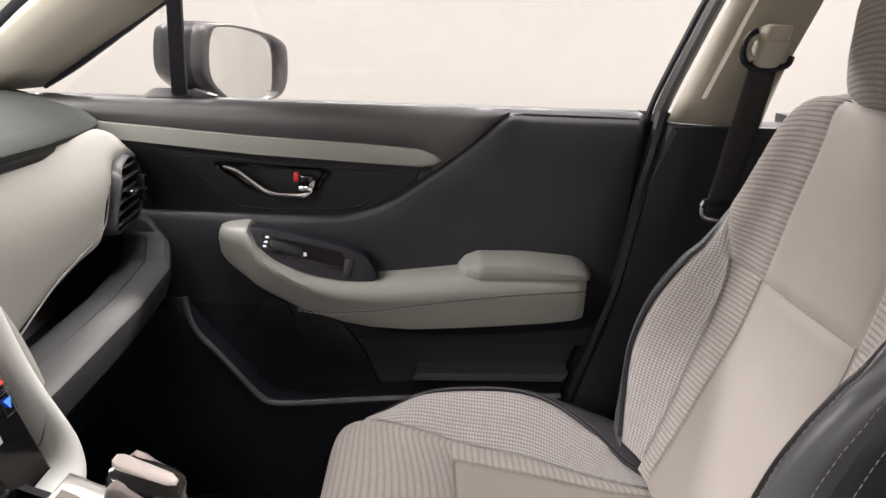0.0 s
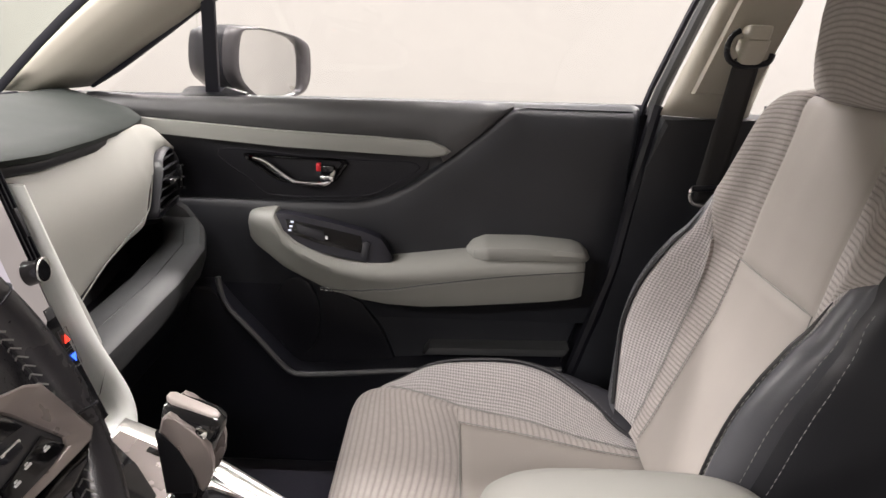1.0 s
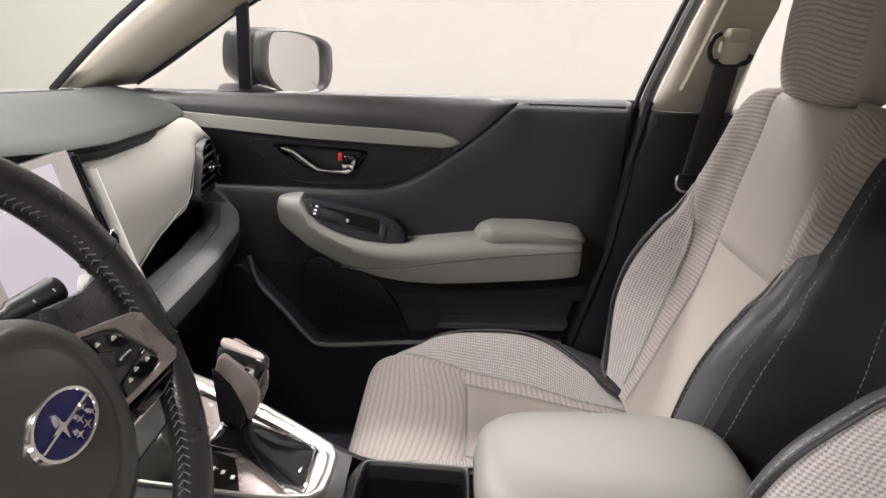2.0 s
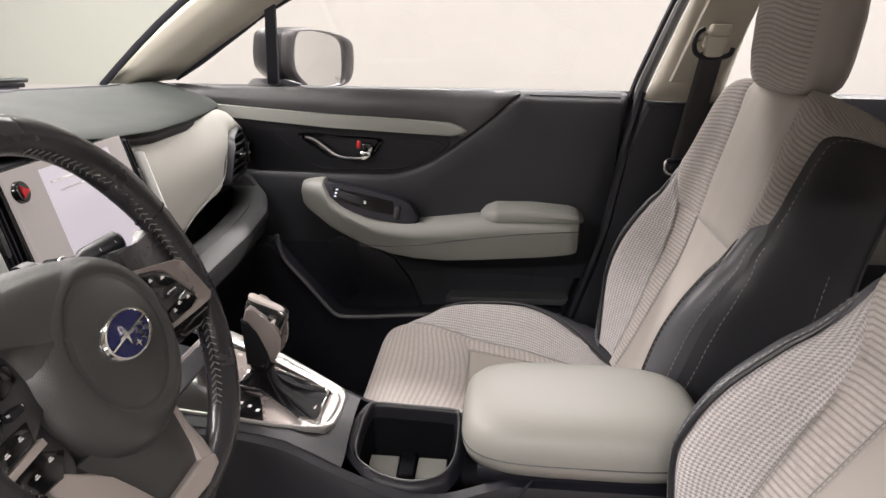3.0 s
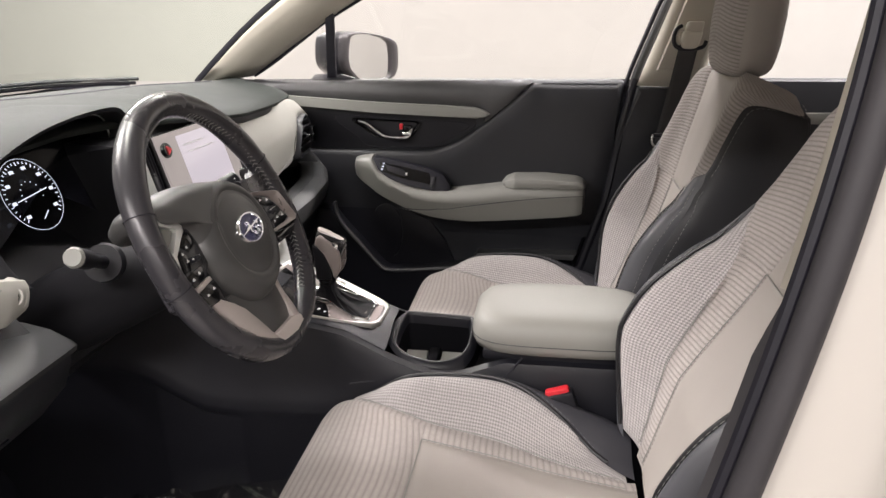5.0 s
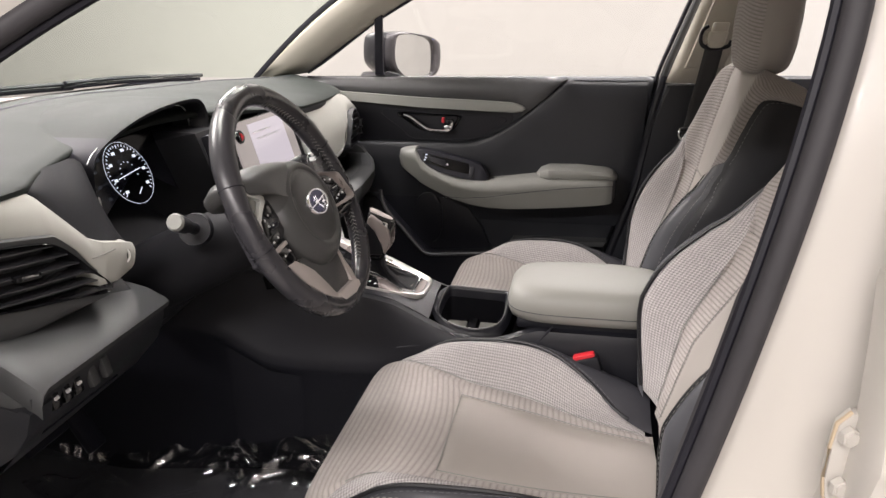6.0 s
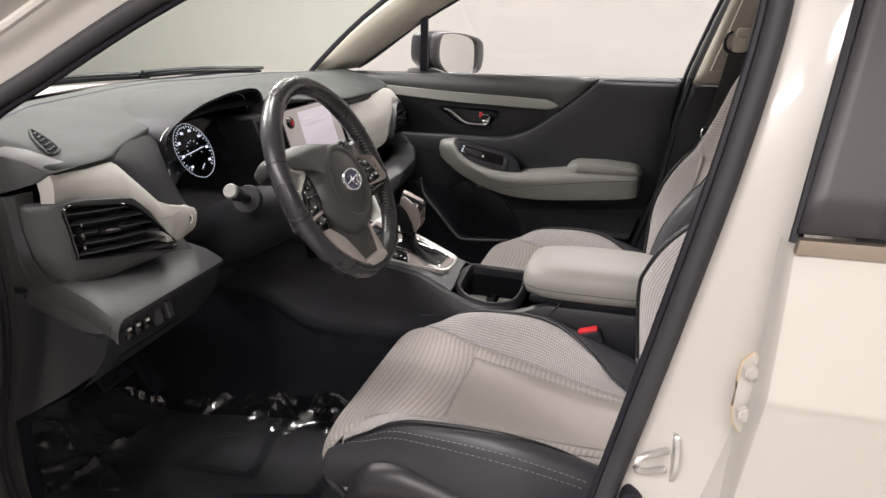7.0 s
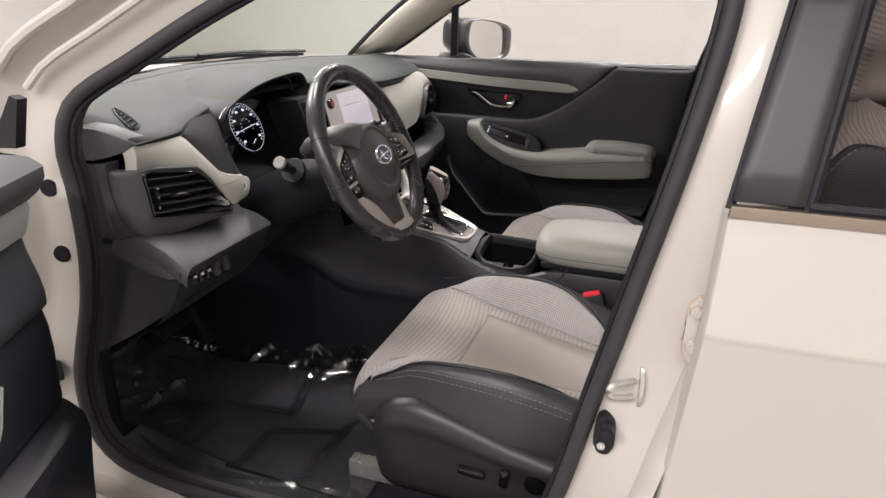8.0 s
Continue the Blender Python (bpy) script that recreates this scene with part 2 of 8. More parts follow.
M_PANEL = surface("seat_centre_leatherette", (0.36, 0.332, 0.305), 0.5, grain=0.1, grain_size=1000, wear=0.03)
M_LEATHER = surface("black_seat_leather", (0.028, 0.0285, 0.032), 0.42, grain=0.2, grain_size=650, spec=0.42)
M_WHEEL = surface("wheel_leather", (0.034, 0.033, 0.038), 0.27, grain=0.2, grain_size=750, spec=0.6)
M_PILLAR = surface("pillar_beige_trim", (0.47, 0.44, 0.375), 0.7, grain=0.15, cells=False, wear=0.02)
M_CHROME = surface("chrome", (0.75, 0.75, 0.76), 0.1, metal=1.0, wear=0.03)
M_SILVER = surface("satin_silver", (0.74, 0.745, 0.715), 0.30, metal=0.45, wear=0.05)
M_BRONZE = surface("satin_champagne_trim", (0.50, 0.450, 0.425), 0.34, metal=0.2, wear=0.05)
# satin silver with its bright reflection put into a near-white base colour
M_TRIMSHINE = surface("stack_trim_pale_for_reflection", (0.80, 0.82, 0.79), 0.32, metal=0.1, wear=0.03)
M_RAIL = surface("brushed_rail_metal", (0.50, 0.49, 0.475), 0.30, metal=0.85, wear=0.08)
M_GLOSS = surface("piano_black", (0.008, 0.008, 0.009), 0.07, wear=0.3, spec=0.5)
M_LENS = surface("instrument_lens", (0.004, 0.004, 0.006), 0.12, wear=0.3, spec=0.2)
M_PIPE = surface("black_piping", (0.010, 0.010, 0.012), 0.45)
M_BELTSTRIP = surface("window_strip_satin", (0.33, 0.28, 0.23), 0.35, metal=0.8, wear=0.04)
M_PILLARBLACK = surface("pillar_cover_black", (0.034, 0.031, 0.035), 0.42, wear=0.05)
M_CARPET = surface("black_carpet", (0.027, 0.0262, 0.036), 0.95, grain=0.8, cells=False, spec=0.15)
# black mat lightened so its colour carries the milky sheen of the film
M_HAZEMAT = surface("mat_carpet_with_haze", (0.062, 0.063, 0.070), 0.95, grain=0.8, cells=False, spec=0.2)
M_KNOBTRIM = surface("satin_lever_trim", (0.30, 0.262, 0.25), 0.28, metal=0.5, wear=0.05)
M_SEALANT = surface("tan_sealant", (0.46, 0.37, 0.26), 0.6, wear=0.15)
M_THREAD = surface("pale_thread", (0.24, 0.238, 0.23), 0.8)
M_WEBBING = surface("belt_webbing", (0.035, 0.034, 0.035), 0.75, grain=0.5, cells=False)
M_RED = surface("red_plastic", (0.55, 0.02, 0.03), 0.4)
M_STEEL = surface("bare_steel", (0.66, 0.645, 0.62), 0.28, metal=0.7)
M_MIRROR = surface("mirror_silver", (0.93, 0.93, 0.92), 0.02, metal=1.0, wear=0.01)
M_INKDARK = surface("printed_dark_blue", (0.006, 0.006, 0.012), 0.6)
M_INK = surface("printed_white", (0.7, 0.7, 0.7), 0.5)
M_RIB = cloth("ribbed_seat_cloth", (0.45, 0.412, 0.388), (0.285, 0.262, 0.25), 0.0108, 0.0034)
M_RIB2 = cloth("fine_ribbed_back_cloth", (0.46, 0.422, 0.398), (0.225, 0.207, 0.199), 0.0076, 0.0034)
M_KNIT = cloth("knit_bolster_cloth", (0.52, 0.49, 0.48), (0.19, 0.178, 0.182), 0.0, 0.0038)
M_GLASS = pane("side_glass", (0.96, 0.96, 0.95))
M_SHIELD = pane("windscreen_glass", (0.87, 0.93, 0.87))
M_PRIVACY = pane("dark_rear_glass", (0.60, 0.56, 0.56))
M_FILM = pane("protective_film", (0.88, 0.88, 0.88), 0.10, 0.14)
M_SLAT = surface("vent_slat_plastic", (0.040, 0.040, 0.044), 0.26, wear=0.08, spec=0.6)
# emission stands in for the pale reflection on the black screen glass
M_SCREENSHINE = glow("screen_reflection_glow", (0.55, 0.48, 0.46), 0.50)
M_SCREEN2 = glow("screen_glow_bright", (0.66, 0.59, 0.65), 0.70)
M_DIAL = glow("dial_white", (0.80, 0.84, 1.0), 0.85)
M_BLUE = glow("blue_icon", (0.05, 0.15, 1.0), 2.0)
M_REDGLOW = glow("red_icon", (1.0, 0.05, 0.03), 1.6)

# ---- photo booth ----
def wall(name, size, place, mat):
    return tagged(part(name, box(size, place), mat, flat=True), kind="structure")


tagged(wall("floor", (15.0, 15.0, 0.1), (0, 0, -0.05), M_FLOOR), "pale painted concrete booth floor", "floor")
tagged(wall("ceiling", (15.0, 15.0, 0.1), (0, 0, 3.75), M_WALL), "white booth ceiling with softboxes", "ceiling")
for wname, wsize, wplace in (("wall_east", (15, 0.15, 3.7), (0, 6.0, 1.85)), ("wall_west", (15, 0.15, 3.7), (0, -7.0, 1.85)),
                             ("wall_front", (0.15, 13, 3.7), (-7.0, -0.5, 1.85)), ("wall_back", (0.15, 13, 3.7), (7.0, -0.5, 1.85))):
    tagged(wall(wname, wsize, wplace, M_WALLDIM if wname == "wall_east" else M_WALL), "plain warm white booth wall", "wall")

# ---- car body ----
car = thing("car_body", (0, 0, 0), "pearl white car body with open driver's doorway", "car")

OPENING = [  # x, y, z of the doorway seal on the driver's side
    (-0.10, -0.715, 1.370), (-0.30, -0.757, 1.277), (-0.46, -0.79, 1.185), (-0.568, -0.82, 1.115), (-0.588, -0.838, 1.045), (-0.578, -0.84, 0.96), (-0.577, -0.84, 0.85),
    (-0.592, -0.84, 0.755), (-0.618, -0.84, 0.67), (-0.638, -0.84, 0.60), (-0.638, -0.84, 0.52), (-0.616, -0.84, 0.455), (-0.56, -0.835, 0.405), (-0.42, -0.825, 0.372), (-0.1, -0.81, 0.36), (0.12, -0.8, 0.362),
    (0.215, -0.8, 0.40), (0.268, -0.8, 0.525), (0.315, -0.8, 0.73), (0.36, -0.8, 0.93), (0.405, -0.775, 1.13), (0.432, -0.735, 1.29), (0.42, -0.70, 1.38),
    (0.33, -0.675, 1.435), (0.1, -0.675, 1.44)]
SEAL = smooth_line(OPENING, 132, closed=True)
MID = Vector((-0.12, -0.8, 0.85))


def outward(i, pts):
    a, b = pts[i - 1], pts[(i + 1) % len(pts)]
    d = (b - a).normalized()
    n = Vector((0, -1, 0)).cross(d)
    n.y = 0
    n.normalize()
    return n if n.dot(pts[i] - MID) > 0 else -n


OUT = [outward(i, SEAL) for i in range(len(SEAL))]


def jamb_row(i):
    p, n = SEAL[i], OUT[i]
    side = max(0.0, min(1.0, (n.x - 0.2) / 0.5))          # 1 on the B pillar
    front = max(0.0, min(1.0, (-n.x - 0.2) / 0.5))
    steps = [(0.002, 0.012), (0.004, 0.004), (0.022, -0.002), (0.034, -0.012), (0.048 + 0.02 * side, -0.02), (0.062 + 0.035 * side, -0.03), (0.072 + 0.04 * side, -0.055), (0.082 + 0.042 * side, -0.062)]
    if front > 0.5:
        steps = [(0.002, 0.012), (0.004, 0.004), (0.022, 0.0), (0.035, -0.004), (0.06, -0.01), (0.085, -0.02), (0.10, -0.045), (0.112, -0.058)]
    return [p + n * a + Vector((0, b, 0)) for a, b in steps]


jamb = sheet([jamb_row(i) for i in range(len(SEAL))], close_rows=True)
part("door_jamb", jamb, M_PAINT, car, "glossy pearl white door jamb")
part("weatherstrip", tube([p + o * 0.002 + Vector((0, -0.004, 0)) for p, o in zip(SEAL, OUT)], 0.0125, n=12, closed=True, up=(0, 1, 0), flat=1.0), M_SEAL, car, "dark grey rubber door seal")
lip = tube([p - o * 0.012 + Vector((0, 0.004, 0)) for p, o in zip(SEAL, OUT)], 0.006, n=8, closed=True, up=(0, 1, 0))
part("seal_lip", lip, M_RUBBER, car)

reveal = sheet([[p + o * a + Vector((0, b, 0)) for a, b in ((0.004, 0.004), (-0.006, 0.010), (-0.007, 0.03 + 0.02 * max(0.0, o.x) * max(0.0, min(1.0, (1.035 - p.z) / 0.04))))] for p, o in zip(SEAL, OUT)], close_rows=True)
part("doorway_reveal", reveal, M_SEAL, car, "dark plastic doorway reveal")

# raised gutter along the windscreen pillar and roof edge
UPPER = [i for i in range(len(SEAL)) if OUT[i].z > 0.35 and SEAL[i].x < 0.1]
for gap, reach, rad_g in ((0.060, -0.036, 0.007), (0.105, -0.058, 0.010)):
    part("pillar_gutter", tube([SEAL[i] + OUT[i] * gap + Vector((0, reach, 0)) for i in sorted(UPPER, key=lambda k: SEAL[k].x)], rad_g, n=8, up=(0, 1, 0)), M_PAINT, car)

# roof with headliner
roof_rows = []
for i in range(17):
    x = lerp(-0.32, 2.1, i / 16)
    crown = 1.475 + 0.045 * math.sin(math.pi * min(1, (x + 0.5) / 2.4))
    roof_rows.append([Vector((x, y, crown - 0.07 * (abs(y) / 0.66) ** 3)) for y in np.linspace(-0.66, 0.66, 13)])
roof = part("roof", sheet(roof_rows), M_PAINT, car)
thicken(roof, 0.03)
part("headliner", sheet([[p + Vector((0, 0, -0.045)) for p in r] for r in roof_rows]), M_PILLAR, car, "beige woven headliner")

# windscreen
BASE = smooth_line([(-0.80, -0.74, 1.055), (-0.97, -0.45, 1.075), (-1.03, 0.0, 1.082), (-0.97, 0.45, 1.075), (-0.80, 0.74, 1.055)], 25)
HEAD = smooth_line([(-0.20, -0.62, 1.44), (-0.27, -0.35, 1.47), (-0.30, 0.0, 1.478), (-0.27, 0.35, 1.47), (-0.20, 0.62, 1.44)], 25)
glass_rows = [[a.lerp(b, k / 10) + Vector((-0.03, 0, 0.05)) * math.sin(math.pi * k / 10) * 0.6 for a, b in zip(BASE, HEAD)] for k in range(11)]
shield = part("windscreen", sheet(glass_rows), M_SHIELD, car, "faintly green windscreen glass")
shield.visible_shadow = False
for c, dy in ((0, 0.034), (-1, -0.034)):
    part("windscreen_border", tube([r[c] + Vector((-0.01, dy, 0)) for r in glass_rows], 0.009, flat=0.4, n=6), M_RUBBER, car, "black windscreen edge band")
cowl = sheet([[p + Vector((-0.02 - 0.10 * k, 0, -0.012 - 0.02 * k)) for p in BASE] for k in range(4)])
part("cowl", cowl, M_DARK2, car, "black plastic cowl below the windscreen")


def apillar(sign):
    rows = []
    for k in range(13):
        t = k / 12
        w = Vector((lerp(-0.83, -0.20, t), lerp(0.735, 0.62, t), 1.06 + 0.38 * (t + 0.10 * math.sin(math.pi * t))))
        d = Vector((lerp(-0.66, 0.02, t), lerp(0.785, 0.68, t), 1.068 + 0.335 * t + 0.042 * math.sin(math.pi * t)))
        sec = []
        for s in np.linspace(0, 1, 9):
            p = w.lerp(d, s)
            p.y -= 0.035 * math.sin(math.pi * s)
            p.z -= 0.004 * math.sin(math.pi * s)
            sec.append(Vector((p.x, p.y * sign, p.z)))
        rows.append(sec)
    return sheet(rows)


for sgn in (1, -1):
    pl = part("a_pillar_trim", apillar(sgn), M_PILLAR, car, "beige moulded windscreen pillar trim")
    thicken(pl, 0.012, 1.0 * sgn)

# floor pan, bulkhead, tunnel and tail closing the cabin
floor_bm = sheet([[Vector((x, y, 0.285 + 0.09 * max(0.0, (-x - 0.72) / 0.3) ** 1.5)) for y in np.linspace(-0.79, 0.79, 9)] for x in np.linspace(-1.05, 1.9, 24)])
part("floor_carpet", floor_bm, M_CARPET, car, "black carpeted cabin floor")
bulk = sheet([[Vector((lerp(-0.98, -1.08, k / 6), y, lerp(0.33, 1.06, k / 6))) for y in np.linspace(-0.8, 0.8, 7)] for k in range(7)])
part("bulkhead", bulk, M_CARPET, car, "dark carpeted bulkhead behind the pedals")
part("sill", plate([(-0.62, 0.30), (0.32, 0.30), (0.32, 0.345), (0.2, 0.352), (-0.1, 0.35), (-0.42, 0.358), (-0.62, 0.42)], lambda a, b, d: Vector((a, -0.73 - d, b)), 0.10, 0.01), M_DARK2, car, "black plastic sill cover")
part("rocker", plate([(-0.75, 0.22), (1.6, 0.22), (1.6, 0.345), (0.3, 0.345), (-0.5, 0.345), (-0.75, 0.40)], lambda a, b, d: Vector((a, -0.895 + d, b)), 0.10, 0.012), M_PAINT, car, "white rocker panel below the doorway")
part("kick_panel", plate([(-1.0, 0.30), (-0.62, 0.30), (-0.64, 0.5), (-0.63, 0.85), (-0.9, 0.85)], lambda a, b, d: Vector((a, -0.765 - d, b)), 0.03, 0.008), M_DARK2, car, "black footwell side panel")
part("kick_panel", plate([(-1.0, 0.30), (-0.45, 0.30), (-0.5, 0.85), (-0.9, 0.85)], lambda a, b, d: Vector((a, 0.765 + d, b)), 0.03, 0.008), M_DARK2, car)
part("tail_wall", plate([(-0.8, 0.28), (0.8, 0.28), (0.66, 1.45), (-0.66, 1.45)], lambda a, b, d: Vector((2.05 + d, a, b)), 0.05), M_CARPET, car)
part("fender", sheet([[Vector((lerp(-0.72, -1.9, s), -0.90 - 0.02 * math.sin(math.pi * t), lerp(0.4, 1.02, t))) for s in np.linspace(0, 1, 8)] for t in np.linspace(0, 1, 8)]), M_PAINT, car, "white front fender")
part("bonnet", sheet([[Vector((lerp(-1.2, -2.1, s), y, 1.03 - 0.10 * s * s - 0.05 * (abs(y) / 0.85) ** 3)) for y in np.linspace(-0.86, 0.86, 9)] for s in np.linspace(0, 1, 8)]), M_PAINT, car, "white bonnet")

# passenger B pillar
pb = plate([(0.405, 0.33), (0.66, 0.33), (0.66, 1.058), (0.435, 1.052), (0.41, 0.95), (0.385, 0.77), (0.36, 0.66), (0.30, 0.48), (0.27, 0.33)], lambda a, b, d: Vector((a, 0.704 + d + 0.02 * max(0, 0.43 - a), b)), 0.08, 0.012)
part("b_pillar_lower_trim", pb, M_DARK, car, "black lower centre pillar trim")
part("pillar_edge_seal", tube(smooth_line([(0.432, 0.745, 1.07), (0.405, 0.722, 0.95), (0.378, 0.718, 0.77), (0.345, 0.716, 0.65), (0.295, 0.714, 0.48), (0.256, 0.714, 0.33)], 30), 0.013, n=8), M_DARK2, car)
rows = []
for k in range(11):
    t = k / 10
    z = lerp(1.056, 1.46, t)
    yy = lerp(0.703, 0.60, t ** 1.2)
    a, b = lerp(0.434, 0.560, t), lerp(0.600, 0.672, t)
    rows.append([Vector((lerp(a, b, s), yy + 0.028 * abs(2 * s - 1) ** 3, z)) for s in np.linspace(0, 1, 9)])
pu = part("b_pillar_upper_trim", sheet(rows), M_PILLAR, car, "beige upper centre pillar trim")
thicken(pu, 0.02, 1.0)
part("pillar_step", plate([(0.478, 1.100), (0.585, 1.100), (0.628, 1.26), (0.640, 1.40), (0.566, 1.40)], lambda a, b, d: Vector((a, 0.686 + d - 0.235 * (b - 1.10), b)), 0.025, 0.008), M_PILLAR, car)
part("door_gap_seal", plate([(0.20, 0.31), (0.45, 0.31), (0.47, 1.065), (0.34, 1.05)], lambda a, b, d: Vector((a, 0.772 + d, b)), 0.03), M_RUBBER, car)

# driver-side centre pillar trim
part("b_pillar_lower_trim", plate([(0.325, 0.34), (0.53, 0.34), (0.53, 1.03), (0.402, 1.036), (0.385, 0.93), (0.345, 0.7), (0.325, 0.5)], lambda a, b, d: Vector((a, -0.722 - d, b)), 0.05, 0.012), M_DARK, car)
rows = []
for k in range(11):
    t = k / 10
    z = lerp(1.032, 1.45, t)
    a, b, yy = lerp(0.393, 0.482, t), lerp(0.525, 0.60, t), -lerp(0.700, 0.61, t ** 1.2)
    rows.append([Vector((a - 0.006, yy - 0.055, z + 0.012)), Vector((a - 0.003, yy - 0.03, z + 0.006)), Vector((a - 0.001, yy - 0.008, z)), Vector((a + 0.003, yy - 0.002, z)), Vector((a + 0.010, yy, z)), Vector((lerp(a, b, 0.6), yy, z)), Vector((b, yy - 0.02, z))])
part("b_pillar_upper_trim", sheet(rows), M_PILLAR, car, "beige upper centre pillar trim")

# passenger-side rear door panel seen past the seat
rear = plate([(0.66, 0.35), (1.6, 0.35), (1.6, 1.078), (0.66, 1.072)], lambda a, b, d: Vector((a, 0.745 + d, b)), 0.06, 0.02)
part("rear_door_panel", rear, M_DARK, car, "black rear door panel")
part("rear_armrest", plate([(0.8, 0.76), (0.84, 0.785), (1.5, 0.80), (1.5, 0.70), (0.82, 0.70)], lambda a, b, d: Vector((a, 0.685 + d, b)), 0.06, 0.015), M_LIGHT, car, "light grey rear armrest")
part("rear_trim_strip", plate([(0.7, 0.955), (1.5, 0.97), (1.5, 1.0), (0.7, 0.985)], lambda a, b, d: Vector((a, 0.735 + d, b)), 0.012, 0.004), M_STRIP, car)

# ---- rear door on the driver's side, closed ----
rdoor = thing("rear_door", (1.0, -0.9, 0.35), "closed pearl white rear door with dark glass", "car door")


def edge_x(z):
    return table([(0.30, 0.385), (0.63, 0.427), (0.894, 0.446), (1.05, 0.455), (1.30, 0.496)], z)[0]


rows = []
for z in [0.33, 0.4, 0.5, 0.6, 0.7, 0.78, 0.84, 0.88, 0.898, 0.906, 0.910, 0.914, 0.922, 0.95, 1.0, 1.03, 1.045, 1.055]:
    bulge = table([(0.33, -0.815), (0.5, -0.842), (0.7, -0.875), (0.80, -0.895), (0.906, -0.9185), (0.910, -0.9205), (0.914, -0.9200), (0.95, -0.913), (1.0, -0.902), (1.045, -0.888)], z)[0]
    x0 = edge_x(z)
    row = [Vector((x0 - 0.004, bulge + 0.05, z)), Vector((x0 - 0.004, bulge + 0.012, z)), Vector((x0 + 0.002, bulge + 0.003, z))]
    row += [Vector((x, bulge, z)) for x in np.linspace(x0 + 0.012, 1.75, 14)]
    rows.append(row)
part("door_skin", sheet(rows), M_PAINT, rdoor, "pearl white painted door skin")
part("belt_moulding", plate([(0.4555, 1.0530), (1.75, 1.054), (1.75, 1.069), (0.4575, 1.0680)], lambda a, b, d: Vector((a, -0.893 + d, b)), 0.010, 0.003), M_BELTSTRIP, rdoor, "satin bronze window strip")


def tumble(z):
    return -0.885 + 0.36 * (z - 1.05) + 0.12 * max(0, z - 1.05) ** 2


cover = sheet([[Vector((lerp(lerp(0.4565, 0.505, t), lerp(0.535, 0.572, t), s), tumble(lerp(1.0695, 1.32, t)), lerp(1.0695, 1.32, t))) for s in np.linspace(0, 1, 6)] for t in np.linspace(0, 1, 8)])
cv = part("pillar_cover", cover, M_PILLARBLACK, rdoor, "glossy black pillar cover")
thicken(cv, 0.012, 1.0)
part("glass_channel", tube([(lerp(0.54, 0.578, t), tumble(lerp(1.062, 1.32, t)) - 0.002, lerp(1.062, 1.32, t)) for t in np.linspace(0, 1, 8)], 0.007, n=6), M_RUBBER, rdoor)
part("glass_channel", tube([(lerp(0.457, 0.502, t), tumble(lerp(1.06, 1.32, t)) + 0.004, lerp(1.06, 1.32, t)) for t in np.linspace(0, 1, 8)], 0.006, n=6), M_RUBBER, rdoor)
part("glass_channel", tube([(lerp(0.54, 1.75, t), -0.884, 1.073 + 0.003 * t) for t in np.linspace(0, 1, 8)], 0.006, n=6), M_RUBBER, rdoor)
rg = part("window_glass", sheet([[Vector((lerp(0.545, 1.6, s), tumble(z) + 0.006, z)) for s in np.linspace(0, 1, 6)] for z in np.linspace(1.066, 1.36, 8)]), M_PRIVACY, rdoor, "dark tinted rear window glass")
rg.visible_shadow = False
part("window_frame", tube([(0.50, tumble(1.34), 1.335), (0.8, tumble(1.40), 1.40), (1.3, tumble(1.39), 1.39), (1.65, tumble(1.3), 1.30)], 0.018, n=8), M_PILLARBLACK, rdoor)

# ---- front passenger door, closed ----
pdoor = thing("passenger_door", (0, 0.75, 0.35), "closed passenger door with black and light grey lining", "car door")
REAR_EDGE = [(0.30, 0.235), (0.479, 0.283), (0.56, 0.306), (0.644, 0.33), (0.765, 0.375), (0.941, 0.393), (1.062, 0.405)]
rows = []
for z, y in [
        (1.066, 0.79), (1.067, 0.772), (1.062, 0.757), (1.048, 0.744), (1.02, 0.735), (0.97, 0.731), (0.9, 0.731), (0.8, 0.735), (0.7, 0.741), (0.6, 0.744), (0.5, 0.744), (0.4, 0.746), (0.31, 0.748)]:
    xe = table(REAR_EDGE, z)[0]
    row = [Vector((x, y, z + 0.010 * (x - 0.15) * (z > 1.0))) for x in np.linspace(-0.72, xe - 0.02, 22)]
    row += [Vector((xe - 0.008, y + 0.003, z)), Vector((xe, y + 0.014, z)), Vector((xe + 0.002, y + 0.04, z))]
    rows.append(row)
part("door_lining", sheet(rows), M_DARK, pdoor, "black grained soft door lining")

# proud lower lining behind the sweep, added after the sweep line below
SWEEP = [(-0.62, 0.864), (-0.3, 0.866), (-0.16, 0.868), (-0.118, 0.872), (-0.075, 0.886), (-0.037, 0.906), (0.0, 0.932), (0.042, 0.963), (0.099, 1.009), (0.135, 1.04), (0.158, 1.058)]
rows = []
for x in np.linspace(-0.70, 0.385, 60):
    zt = table(SWEEP, x)[0] if x < 0.158 else 1.058
    soft = 1.0 if x < 0.158 else max(0.0, 1 - (x - 0.158) / 0.03)
    zb = 0.62
    rear = max(0.0, (x - 0.33) / 0.055)
    yb = 0.718 + 0.012 * rear ** 2
    rows.append([Vector((x, 0.738, zt + 0.001)), Vector((x, lerp(0.742, 0.728, soft), zt - 0.0005)), Vector((x, lerp(0.732, yb + 0.003, soft), zt - 0.006)), Vector((x, lerp(0.727, yb, soft), zt - 0.016)), Vector((x, yb, zt - 0.06)), Vector((x, yb + 0.003, 0.78)), Vector((x, yb + 0.008, 0.70)), Vector((x, 0.742, zb))])
part("lining_pad", sheet(rows), M_DARK, pdoor, "black soft lining sweeping down from the sill")
STRIP_TOP = [(-0.62, 1.026), (-0.514, 1.019), (-0.28, 1.005), (-0.1, 0.999), (0.0, 0.994), (0.03, 0.985)]
